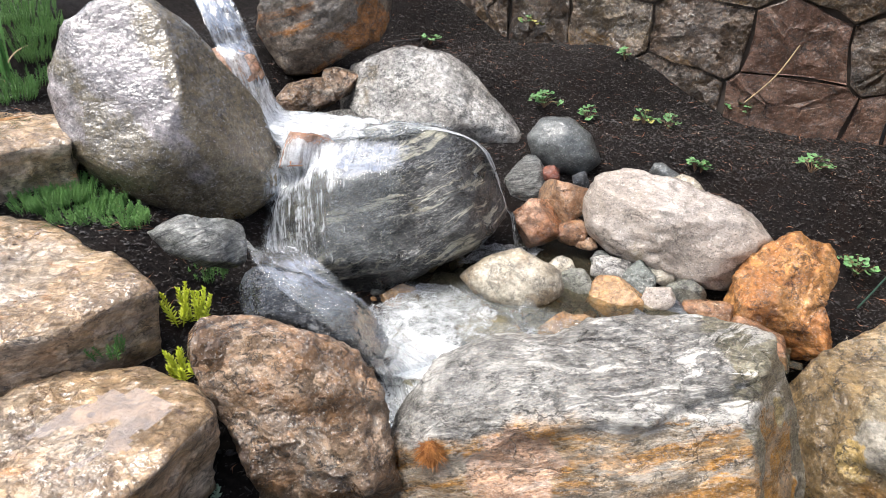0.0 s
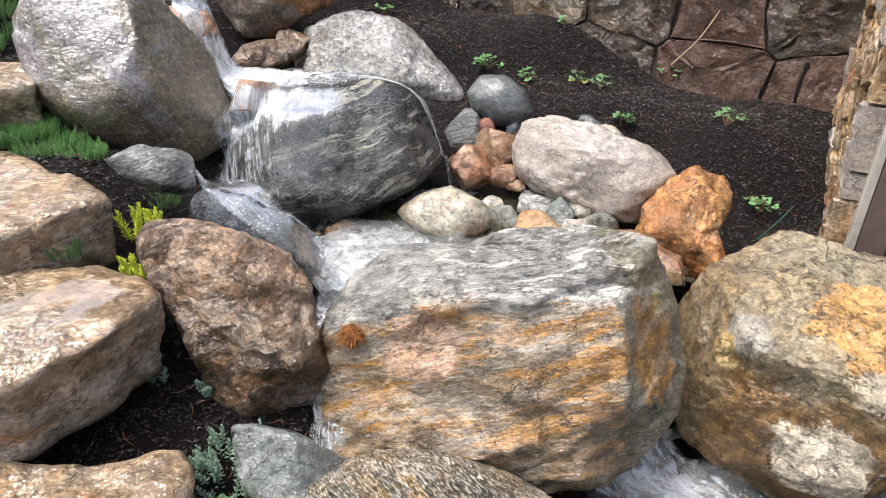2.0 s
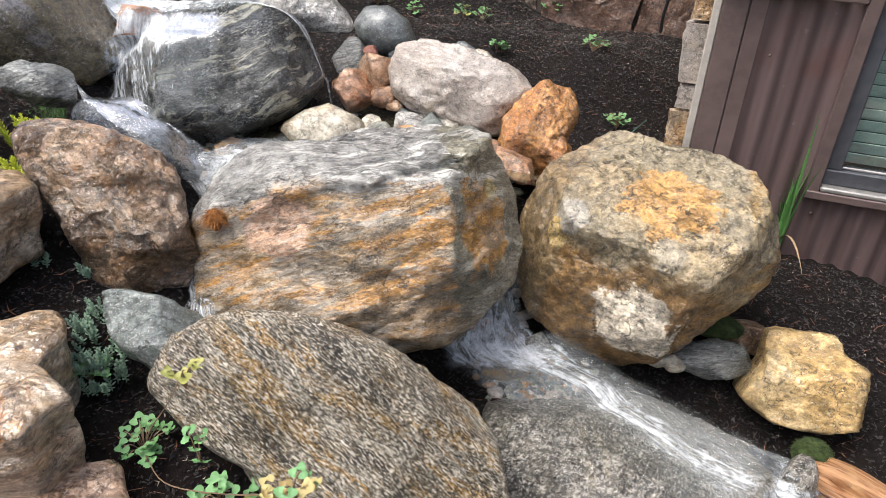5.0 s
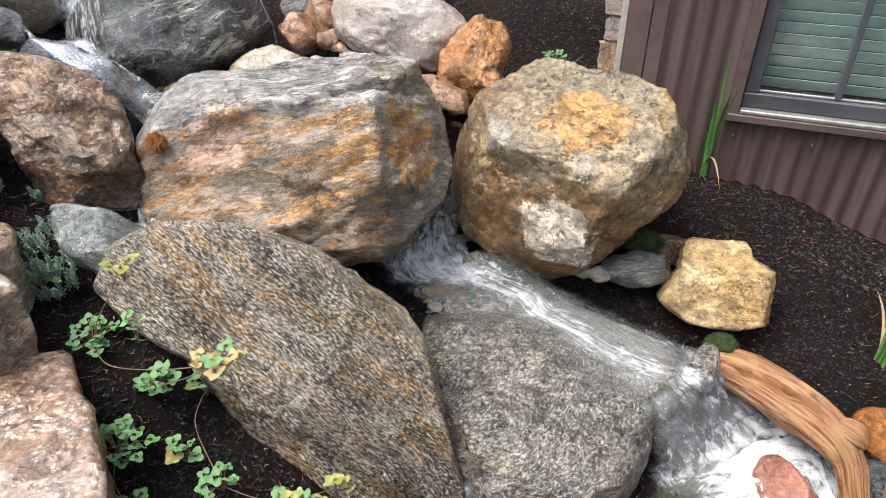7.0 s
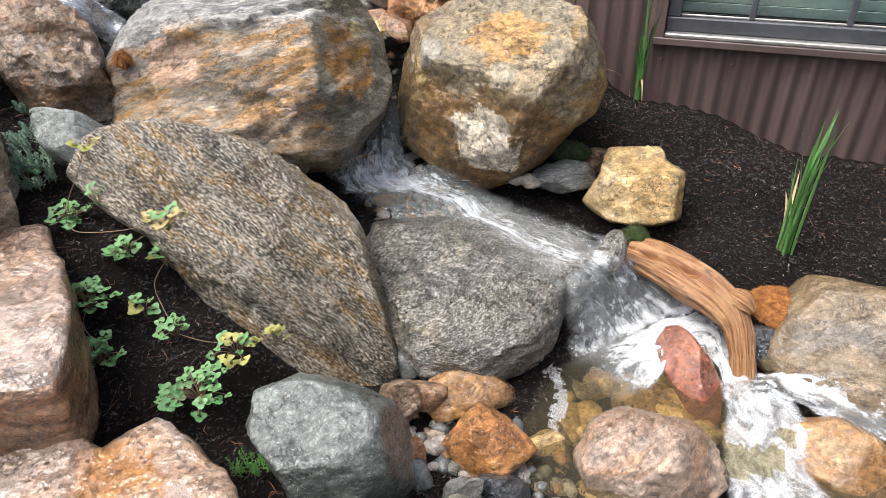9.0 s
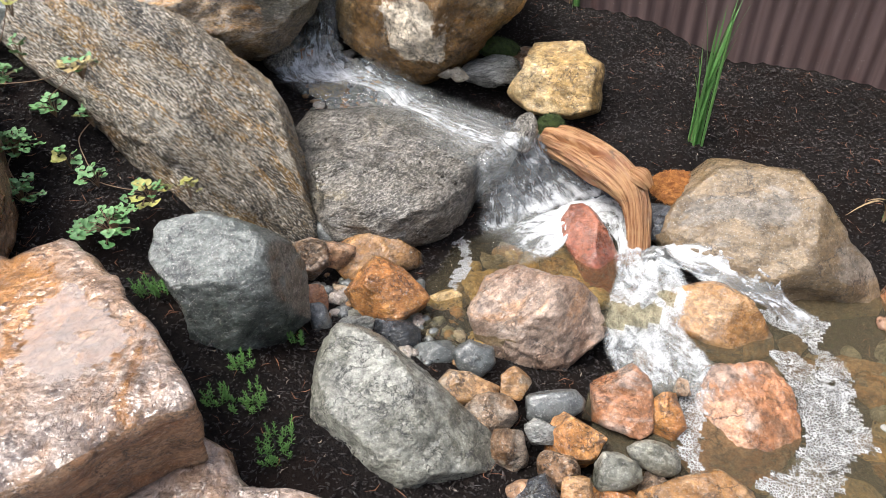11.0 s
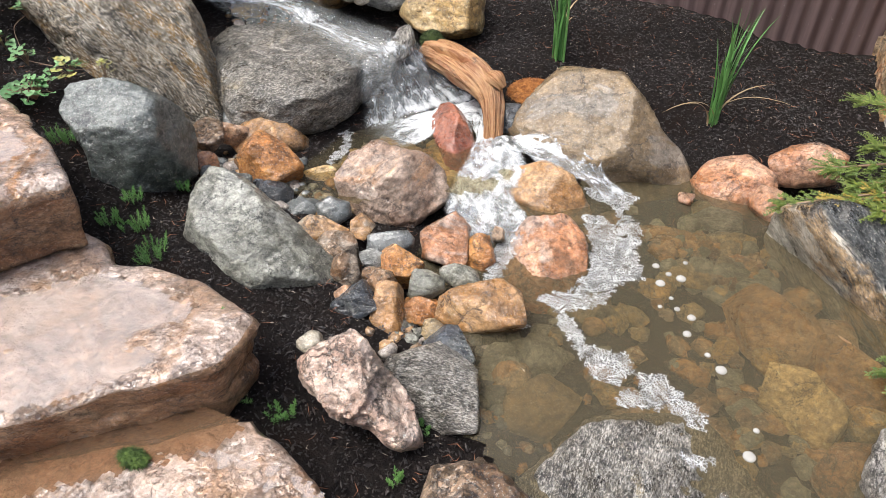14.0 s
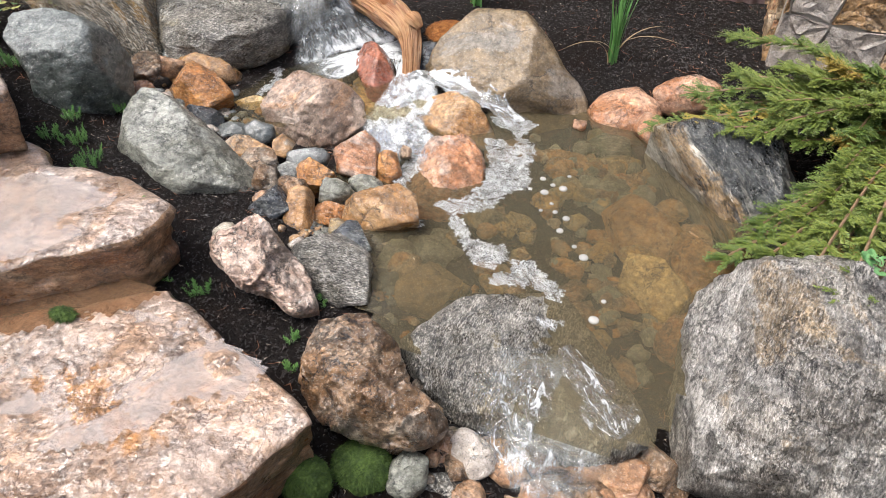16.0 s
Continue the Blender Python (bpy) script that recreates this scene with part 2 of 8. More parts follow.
M["black_band"] = rock_mat("black_banded_gneiss", (0.022, 0.025, 0.027), (0.05, 0.053, 0.053), (0.10, 0.085, 0.045), 0.60, bands=0.95, band_col=(0.52, 0.50, 0.40), band_scale=6.0, band_width=0.56, spin=(90, 20, 0), speck=0.5, wet=0.16, warp=2.2, chip=0.6, salt=0.5, gloss=1.4)
M["river"] = rock_mat("dark_river_stone", (0.085, 0.095, 0.095), (0.12, 0.13, 0.13), (0.15, 0.15, 0.13), 0.6, speck=0.3, wet=0.25, bump=0.2, chip=0.1, cracks=0.1)
M["pale"] = rock_mat("pale_pink_granite", (0.38, 0.325, 0.28), (0.44, 0.39, 0.35), (0.34, 0.29, 0.225), 0.58, speck=0.5, wet=0.34, bump=0.4, mottle=0.32, crease=0.3, chip=0.3)
M["pinkpale"] = rock_mat("pale_pink_stone", (0.50, 0.35, 0.28), (0.60, 0.48, 0.41), (0.50, 0.30, 0.20), 0.56, speck=0.25, wet=0.24, bump=0.6, chip=0.9)
M["orange"] = rock_mat("orange_iron_stone", (0.36, 0.15, 0.045), (0.46, 0.22, 0.07), (0.14, 0.10, 0.07), 0.62, speck=0.35, wet=0.36, bump=0.55)
M["cream"] = rock_mat("cream_cobble_stone", (0.38, 0.33, 0.25), (0.46, 0.42, 0.34), (0.28, 0.22, 0.15), 0.58, speck=0.3, wet=0.3, bump=0.3, chip=0.2, cracks=0.2)
M["striated"] = rock_mat("striated_gneiss", (0.40, 0.26, 0.13), (0.30, 0.24, 0.17), (0.50, 0.25, 0.06), 0.50, drawn=5.5, blotch=5.0,
                          zones=[((-0.16, 0.98, -0.1), 0.075, 0.125, (0.27, 0.265, 0.25)), ((1.0, 0.08, 0.0), 0.235, 0.255, (0.19, 0.175, 0.12)), ((0.1, -0.98, -0.1), 0.20, 0.26, (0.24, 0.17, 0.09))],
                          patches=[((0.335, 0.03, 0.12), 0.125, (0.40, 0.185, 0.02)), ((-0.20, 0.02, 0.23), 0.09, (0.46, 0.28, 0.18)), ((0.37, 0.15, 0.08), 0.035, (0.48, 0.38, 0.16))],
                          bands=0.95, band_col=(0.72, 0.70, 0.65), band_scale=5.5, band_width=0.535, band_zone=((-0.16, 0.98, -0.1), 0.05, 0.13), spin=(90, 12, 0), speck=0.3, wet=0.24, bed=0.32, warp=2.4, salt=0.2, dark=(0.03, 0.027, 0.024))
M["tanb"] = rock_mat("tan_boulder_big_stone", (0.34, 0.26, 0.15), (0.25, 0.205, 0.13), (0.40, 0.255, 0.10), 0.54, speck=0.3, wet=0.24, bump=0.6, blotch=3.5, glint=0.6,
                     zones=[((-0.10, -0.95, 0.1), 0.055, 0.10, (0.24, 0.135, 0.045)), ((-0.95, 0.0, 0.1), 0.20, 0.25, (0.22, 0.15, 0.07))],
                     # second and third patch paint the silvery highlight along the ridge
                     patches=[((0.06, 0.13, 0.18), 0.13, (0.44, 0.25, 0.085)), ((-0.19, 0.03, 0.25), 0.06, (0.31, 0.285, 0.24)), ((0.10, -0.01, 0.28), 0.05, (0.34, 0.29, 0.21)), ((-0.24, -0.03, 0.22), 0.05, (0.42, 0.30, 0.12)),
                              ((0.045, -0.235, 0.165), 0.135, (0.66, 0.58, 0.46))])
M["tan"] = rock_mat("tan_boulder_stone", (0.33, 0.24, 0.12), (0.24, 0.20, 0.14), (0.44, 0.27, 0.10), 0.5, speck=0.4, wet=0.33, bump=0.6, blotch=4.0)
M["brown"] = rock_mat("brown_rough_stone", (0.20, 0.115, 0.06), (0.28, 0.195, 0.13), (0.35, 0.29, 0.23), 0.54, speck=0.4, wet=0.24, bump=0.75, blotch=8.0, chip=1.3)
M["gneiss"] = rock_mat("speckled_gneiss", (0.22, 0.18, 0.12), (0.36, 0.32, 0.25), (0.38, 0.24, 0.08), 0.56, bands=1.0, band_col=(0.44, 0.25, 0.07), band_scale=4.2, band_width=0.53, speck=0.5, wet=0.3, bump=0.6, bed=0.3, spin=(90, -53, 0), drawn=4.0, salt=1.0, chip=0.35, dark=(0.035, 0.03, 0.022))
M["slab"] = rock_mat("grey_stream_slab", (0.10, 0.092, 0.074), (0.17, 0.155, 0.13), (0.28, 0.24, 0.16), 0.60, speck=0.6, wet=0.22, bump=0.6, bed=0.2, spin=(0, 20, 10), salt=0.75, chip=0.7, dark=(0.03, 0.028, 0.026))
M["yellow"] = rock_mat("yellow_sandstone", (0.44, 0.29, 0.12), (0.52, 0.38, 0.19), (0.56, 0.46, 0.30), 0.58, speck=0.2, wet=0.36, bump=0.4)
M["slate"] = rock_mat("grey_slate", (0.17, 0.18, 0.17), (0.26, 0.27, 0.26), (0.35, 0.34, 0.30), 0.62, speck=0.3, wet=0.25, bump=0.5, bed=0.8, spin=(90, 12, 0))
M["brownflat"] = rock_mat("brown_grey_sandstone", (0.175, 0.12, 0.062), (0.21, 0.155, 0.095), (0.215, 0.185, 0.15), 0.56, speck=0.3, wet=0.42, bump=0.4, blotch=4.0, glint=0.3, mottle=0.4, crease=0.4)
M["red"] = rock_mat("red_quartzite", (0.21, 0.062, 0.036), (0.27, 0.10, 0.06), (0.34, 0.17, 0.11), 0.66, speck=0.15, wet=0.14, bump=0.4, glint=0.4, crease=0.4)
M["pinkgrey"] = rock_mat("pink_grey_stone", (0.36, 0.24, 0.175), (0.43, 0.325, 0.26), (0.46, 0.27, 0.16), 0.58, speck=0.3, wet=0.27, bump=0.5, crease=0.4, bed=0.2, spin=(90, 40, 0))
M["tanwet"] = rock_mat("tan_wet_stone", (0.28, 0.145, 0.055), (0.36, 0.22, 0.11), (0.24, 0.18, 0.12), 0.55, speck=0.2, wet=0.14, bump=0.4, glint=0.5, crease=0.4)
M["peach"] = rock_mat("peach_stone", (0.37, 0.17, 0.085), (0.44, 0.26, 0.17), (0.36, 0.26, 0.21), 0.58, speck=0.2, wet=0.18, bump=0.5, glint=0.6, crease=0.5)
M["greygreen"] = rock_mat("grey_green_stone", (0.075, 0.088, 0.08), (0.13, 0.147, 0.138), (0.20, 0.215, 0.205), 0.62, speck=0.35, wet=0.3, bump=0.4)
M["greypale"] = rock_mat("pale_grey_green_stone", (0.18, 0.183, 0.15), (0.235, 0.24, 0.208), (0.29, 0.295, 0.265), 0.60, glint=0.4, speck=0.35, wet=0.36, bump=0.5)
M["blackslate"] = rock_mat("black_slate_with_white_seams", (0.03, 0.034, 0.036), (0.055, 0.06, 0.06), (0.14, 0.11, 0.07), 0.66, bands=1.0, salt=0.3, band_col=(0.60, 0.56, 0.48), band_scale=6.0, band_width=0.53, band_zone=((-0.68, -0.72, 0.1), 0.015, 0.05),
                            zones=[((-0.68, -0.72, 0.1), 0.03, 0.06, (0.30, 0.20, 0.10)), ((-0.68, -0.72, 0.1), 0.10, 0.13, (0.30, 0.28, 0.23))], drawn=4.0, spin=(90, -43, 0), speck=0.35, wet=0.2, bump=0.6, chip=0.5, gloss=1.4)
M["bankgrey"] = rock_mat("warm_grey_boulder_stone", (0.22, 0.20, 0.175), (0.31, 0.295, 0.275), (0.34, 0.26, 0.17), 0.56, speck=0.5, wet=0.26, bump=0.7, bed=0.3, spin=(90, -78, 0), salt=0.4, chip=0.9)
M["darkslab"] = rock_mat("dark_spill_stone", (0.13, 0.12, 0.10), (0.20, 0.185, 0.16), (0.22, 0.18, 0.11), 0.58, speck=0.6, wet=0.18, bump=0.6, bed=0.2, salt=0.7, chip=0.6)
M["step"] = rock_mat("peach_flagstone", (0.40, 0.26, 0.175), (0.46, 0.355, 0.295), (0.42, 0.20, 0.07), 0.57, bands=0.0, speck=0.12, wet=0.2, bump=0.75, blotch=4.2, dark=(0.12, 0.06, 0.035), pits=0.9, bed=0.1, mottle=0.42, film=1.0, cracks=0.35, spin=(0, 0, 0), chip=0.75, glint=0.6, skin=0.75, gloss=1.75, crease=0.55)
M["stepwarm"] = rock_mat("golden_flagstone", (0.43, 0.29, 0.165), (0.50, 0.39, 0.28), (0.42, 0.20, 0.07), 0.57, bands=0.0, speck=0.12, wet=0.2, bump=0.75, blotch=4.2, dark=(0.12, 0.06, 0.035), pits=0.9, bed=0.1, mottle=0.42, film=1.0, cracks=0.35, spin=(0, 0, 0), chip=0.75, glint=0.6, skin=0.75, gloss=1.75, crease=0.55)
M["rust"] = rock_mat("rusty_brown_stone", (0.27, 0.135, 0.068), (0.36, 0.22, 0.13), (0.40, 0.28, 0.18), 0.57, speck=0.2, wet=0.24, bump=0.5, chip=0.6, bed=0.12, spin=(0, 0, 0), drawn=2.0, blotch=4.0, cracks=0.3)
M["stepside"] = rock_mat("tan_split_stone", (0.40, 0.29, 0.19), (0.46, 0.38, 0.30), (0.42, 0.24, 0.12), 0.58, speck=0.15, wet=0.3, bump=0.55, chip=0.8, bed=0.15, spin=(0, 0, 0), drawn=2.5, blotch=4.0, cracks=0.4, glint=0.5)
M["charcoal"] = rock_mat("charcoal_wet_stone", (0.03, 0.036, 0.045), (0.06, 0.07, 0.085), (0.11, 0.12, 0.12), 0.6, speck=0.3, wet=0.15, bump=0.5, bed=0.4)

def mulch_mat():
    m, nt, bsdf = shader("dark_wet_mulch")
    free, _ = coords(nt)
    col = mix(nt, ramp(nt, noise_tex(nt, free, 60, 6, 0.7), 0.35, 0.7), (0.009, 0.007, 0.007), (0.025, 0.020, 0.018))
    col = mix(nt, ramp(nt, noise_tex(nt, free, 4, 3, 0.6), 0.45, 0.7), col, (0.017, 0.011, 0.009))
    nt.links.new(col, bsdf.inputs["Base Color"])
    bsdf.inputs["Roughness"].default_value = 0.75
    bsdf.inputs["Specular IOR Level"].default_value = 0.12
    bp = node(nt, "Bump", Strength=1.0, Distance=0.02)
    nt.links.new(noise_tex(nt, free, 75, 8, 0.75), bp.inputs["Height"])
    nt.links.new(bp.outputs[0], bsdf.inputs["Normal"])
    return m


M["mulch"] = mulch_mat()


# ---- building blocks ----
def link_mesh(name, bm, material, parent=None, smooth=True, label=""):
    me = bpy.data.meshes.new(name)
    bm.to_mesh(me)
    bm.free()
    if smooth:
        me.polygons.foreach_set("use_smooth", [True] * len(me.polygons))
    if material:
        me.materials.append(material)
    ob = new(name, me)
    if parent:
        ob.parent = parent
    if label:
        tagged(ob, label)
    return ob


def part(name, bm, material, parent, label=""):
    return link_mesh(name, bm, material, parent, False, label)


def box(bm, lo, hi, bevel=0.0):
    cx = [(a + b) / 2 for a, b in zip(lo, hi)]
    sz = [abs(b - a) for a, b in zip(lo, hi)]
    r = bmesh.ops.create_cube(bm, size=1.0, matrix=Matrix.LocRotScale(cx, None, sz))
    if bevel:
        bmesh.ops.bevel(bm, geom=[e for e in bm.edges if e.verts[0] in r["verts"]], offset=bevel, segments=1, affect="EDGES")


SPHERES = {}


def sphere_dirs(level):
    if level not in SPHERES:
        bm = bmesh.new()
        bmesh.ops.create_icosphere(bm, subdivisions=level, radius=1.0)
        SPHERES[level] = ([v.co.copy() for v in bm.verts], [[v.index for v in f.verts] for f in bm.faces])
        bm.free()
    return SPHERES[level]


def stone_mesh(name, outline, front, back, power, cuts, facets, rough, strata, seed, level, ledges=(), blocky=0.0, layers=()):
    """A stone about its middle: the outline lies in local x, y, the stone bulges along z. cuts are flat faces (normal, a point on it);
    facets adds chance ones; rough and strata are the relief in metres; ledges: (normal in x, y, distance, depth), the side beyond which the face steps back;
    layers: (bedding normal, spacing, depth), broken beds that overhang one another; blocky: how far a squared block is cut from the stone."""
    rnd = random.Random(seed)
    ang = [math.atan2(y, x) for x, y in outline]
    rad = [math.hypot(x, y) for x, y in outline]
    order = sorted(range(len(ang)), key=lambda i: ang[i])
    aa = np.array([ang[i] for i in order])
    rr = np.array([rad[i] for i in order])
    aa = np.concatenate([aa - 2 * np.pi, aa, aa + 2 * np.pi])
    grid = np.linspace(-np.pi, np.pi, 361)
    xs, ys = np.tile(rr, 3) * np.cos(aa), np.tile(rr, 3) * np.sin(aa)
    # straight runs between the corners, then eased a little
    rg = np.hypot(np.interp(grid, aa, xs), np.interp(grid, aa, ys))
    ker = np.hanning(7) / np.hanning(7).sum()
    rg = np.convolve(np.concatenate([rg[-19:-1], rg, rg[1:19]]), ker, "same")[18:-18]
    dirs, faces = sphere_dirs(level)
    d = np.array([tuple(q) for q in dirs])
    s, c = np.hypot(d[:, 0], d[:, 1]), d[:, 2]
    k = (np.abs(s) ** power + np.abs(c) ** power) ** (-1.0 / power)
    r = np.interp(np.arctan2(d[:, 1], d[:, 0]), grid, rg)
    size = float(np.median(rr))
    p = np.stack([k * d[:, 0] * r, k * d[:, 1] * r, k * c * np.where(c > 0, front, back)], 1)
    planes = [(np.array(n, float) / np.linalg.norm(n), float(np.dot(np.array(n, float) / np.linalg.norm(n), q))) for n, q in cuts]
    if blocky:
        turn = Euler((rnd.uniform(-0.6, 0.6), rnd.uniform(-0.6, 0.6), rnd.uniform(0, 3))).to_matrix()
        for n in ((1, 0, 0), (-1, 0, 0), (0, 1, 0), (0, -1, 0), (0, 0, 1), (0, 0, -1), (1, 0.6, 1), (-0.8, 1, 0.7)):
            n = np.array(turn @ (Vector(n).normalized() + Vector([rnd.gauss(0, 0.16) for _ in range(3)])).normalized())
            planes.append((n, float((p @ n).max()) * (1 - blocky * rnd.uniform(0.55, 1.2))))
    for _ in range(facets):
        n = np.array([rnd.gauss(0, 1), rnd.gauss(0, 1), rnd.gauss(0.35, 1)])
        n /= np.linalg.norm(n)
        deep = (0.92 if level > 4 else 0.84) - 0.30 * abs(n[2]) * rnd.random()
        deep += (1 - abs(n[2])) * (0.04 if level > 4 else 0.0)
        planes.append((n, float((p @ n).max()) * rnd.uniform(deep - 0.05, deep)))
    for _ in range(facets * (1 if cuts or blocky else 4)):
        n = np.array([rnd.gauss(0, 1), rnd.gauss(0, 1), rnd.gauss(0.3, 1)])
        n /= np.linalg.norm(n)
        planes.append((n, float((p @ n).max()) * rnd.uniform(0.93, 0.985) ** (1.0 if abs(n[2]) > 0.5 else 0.6)))
    for n, dist in planes:
        over = np.maximum(p @ n - dist, 0)
        p -= np.outer(over * 0.985, n)
    off = Vector((rnd.uniform(-50, 50), rnd.uniform(-50, 50), rnd.uniform(-50, 50)))
    for (nx, ny), dist, depth in ledges:
        wob = np.array([noise.noise(Vector((q[0] * 9, q[1] * 9, off.x))) + 0.5 * noise.noise(Vector((q[0] * 27, q[1] * 27, off.y))) for q in p])
        past = (p[:, 0] * nx + p[:, 1] * ny - dist + 0.035 * wob) / 0.010
        fade = 0.55 + 0.45 * np.clip(1.0 - (past - 4) / 14, 0, 1)
        p[:, 2] -= depth * np.clip(past, 0, 1) * fade * np.clip(p[:, 2] / (0.4 * front), 0, 1)
    nrm = p / np.maximum(np.linalg.norm(p, axis=1, keepdims=True), 1e-6)
    f1, f2, f3 = 2.2 / size, 7.0 / size, 22.0 / size
    bedding = Vector((rnd.gauss(0, 0.3), 1.0, rnd.gauss(0, 0.4))).normalized()
    disp = np.empty(len(p))
    for i, q in enumerate(p):
        v = Vector(q)
        w = noise.noise(v * f1 + off) * 1.0 + (0.4 - abs(noise.noise(v * f2 + off))) * 1.7 + (0.4 - abs(noise.noise(v * f3 + off))) * 0.9 - 1.3 * max(0.0, 0.16 - abs(noise.noise(v * f1 * 1.5 - off))) / 0.16 * max(0.0, noise.noise(v * f1 + off * 2))
        if strata:
            h = v.dot(bedding) * 13.0 / size + 1.3 * noise.noise(v * f1 + off)
            w += strata * (abs((h % 1.0) - 0.5) * 2 - 0.5 + 0.8 * noise.noise(Vector((h * 1.7, off.x, 0.0))))
        for bn, gap, depth in layers:
            h = v.dot(Vector(bn).normalized()) / gap + 0.9 * noise.noise(v * f1 + off) + 0.25 * noise.noise(v * f2 + off)
            bed_no, up = math.floor(h), h % 1.0
            strong = max(0.0, 0.25 + noise.noise(Vector((bed_no * 7.3 + off.x, v.x * 3.5, v.z * 3.5))))
            w += depth / max(rough, 1e-4) * strong * (min(1.0, up * 1.25) if up < 0.8 else (1 - up) / 0.2 * 1.0)
        disp[i] = w
    p += nrm * (disp * rough)[:, None]
    me = bpy.data.meshes.new(name)
    me.from_pydata([tuple(q) for q in p], [], faces)
    me.polygons.foreach_set("use_smooth", [True] * len(me.polygons))
    return me


def stone(name, place, yaw, tilt, outline, mat, label, front=0.15, back=0.15, power=2.6, cuts=(), facets=4, rough=0.012, strata=0.0, seed=1, level=5,
          category="boulder", group="boulders of the watercourse", ledges=(), blocky=0.0, layers=()):
    me = stone_mesh(name, outline, front, back, power, cuts, facets, rough, strata, seed, level, ledges, blocky, layers)
    me.materials.append(M[mat])
    ob = new(name, me)
    ob.matrix_world = Matrix.Translation(place) @ pose(0, 0, 0, 0, 0, yaw) @ pose(0, 0, 0, 90 - tilt, 0, 0)
    return tagged(ob, label, category, group)


def flagstone(name, place, outline, thick, mats, label, seed, category, group):
    """A quarried slab: a flaked flat top within the plan outline, a sharp worn rim and a broken face in layers."""
    rnd = random.Random(seed)
    around, rings, layers = 260, 34, 15
    ang = sorted((math.atan2(y, x), math.hypot(x, y)) for x, y in outline)
    aa = np.array([a for a, _ in ang])
    rr = np.array([r for _, r in ang])
    aa = np.concatenate([aa - 2 * np.pi, aa, aa + 2 * np.pi])
    xs, ys = np.tile(rr, 3) * np.cos(aa), np.tile(rr, 3) * np.sin(aa)
    sh = rnd.uniform(0, 60)
    edge = []
    for k in range(around):
        a = 2 * math.pi * k / around - math.pi
        x, y = float(np.interp(a, aa, xs)), float(np.interp(a, aa, ys))
        r = math.hypot(x, y)
        x, y = r * math.cos(a), r * math.sin(a)
        jag = 0.016 * noise.noise(Vector((x * 7, y * 7, sh))) + 0.012 * (0.4 - abs(noise.noise(Vector((x * 12, y * 12, sh + 5))))) + 0.002 * noise.noise(Vector((x * 30, y * 30, sh)))
        edge.append((r + jag, math.cos(a), math.sin(a)))

    def relief(x, y):
        h = noise.noise(Vector((x * 2.6, y * 2.6, sh))) + 0.5 * noise.noise(Vector((x * 7, y * 7, sh + 3)))
        step_up = math.floor(h * 4) + min(1.0, (h * 4 % 1.0) * 5)
        return 0.0045 * step_up + 0.005 * noise.noise(Vector((x * 15, y * 15, sh + 8))) + 0.003 * noise.noise(Vector((x * 40, y * 40, sh + 9)))
    vs, fs, ms = [(0.0, 0.0, thick / 2 + relief(0, 0))], [], []
    for i in range(1, rings + 1):
        t = i / rings
        for r, c, s_ in edge:
            q = (r - 0.007) * t
            worn = -0.010 * max(0.0, (q - r + 0.05) / 0.05) ** 2
            vs.append((q * c, q * s_, thick / 2 + relief(q * c, q * s_) + worn))
    for j in range(layers + 1):
        t = j / layers
        for k, (r, c, s_) in enumerate(edge):
            x, y = r * c, r * s_
            top = thick / 2 + relief(x, y) - 0.016
            z = top + (-thick / 2 - top) * t
            lev = t * 2.6 + 0.9 * noise.noise(Vector((x * 2.2, y * 2.2, sh)))
            shelf = 0.014 * noise.noise(Vector((math.floor(lev) * 3.7 + sh, x * 2.5, y * 2.5))) + 0.03 * (0.3 - abs(noise.noise(Vector((x * 4, y * 4, z * 3 + sh))))) + 0.008 * noise.noise(Vector((x * 12, y * 12, z * 16 + sh)))
            q = r + (0.002 if j == 0 else shelf - 0.03 * t + 0.010 * (0.35 - abs(noise.noise(Vector((x * 9, y * 9, z * 30 + sh))))))
            vs.append((q * c, q * s_, z))
    vs.append((0.0, 0.0, -thick / 2))
    for k in range(around):
        n = (k + 1) % around
        fs.append((0, 1 + k, 1 + n))
        ms.append(0)
        for i in range(rings + layers):
            a, b = 1 + i * around, 1 + (i + 1) * around
            fs.append((a + k, b + k, b + n, a + n))
            ms.append(0 if i < rings else 1)
        a = 1 + (rings + layers) * around
        fs.append((a + k, len(vs) - 1, a + n))
        ms.append(1)
    me = bpy.data.meshes.new(name)
    me.from_pydata(vs, [], fs)
    me.polygons.foreach_set("use_smooth", [True] * len(fs))
    for key in mats:
        me.materials.append(M[key])
    me.polygons.foreach_set("material_index", ms)
    ob = new(name, me)
    ob.matrix_world = Matrix.Translation(place)
    return tagged(ob, label, category, group)


def cobble(place, yaw, tilt, rx, ry, turn, mat, label, seed):
    """A small stone, seated by its middle."""
    a = radians(turn)
    rnd = random.Random(seed)
    outline = [(x * math.cos(a) - y * math.sin(a), x * math.sin(a) + y * math.cos(a)) for x, y in oval(rx, ry, seed)]
    deep = min(rx, ry) * rnd.uniform(0.62, 0.85)
    smooth = mat in ("river", "cream", "greypale", "pale", "granite")
    if not smooth:
        outline = [(x * 1.22, y * 1.22) for x, y in outline]
    ob = stone("stone" if rx > 0.05 else "pebble", place, yaw, tilt, outline, mat, label, deep, deep, rnd.uniform(2.6, 3.4) if smooth else rnd.uniform(3.6, 5.5), (), rnd.randint(2, 4), (0.06 if smooth else 0.05) * min(rx, ry), 0.0, seed,
               4 if rx > 0.05 else 3, "stone", "loose stones of the watercourse", blocky=0.0 if smooth else rnd.uniform(0.26, 0.42))
    return ob


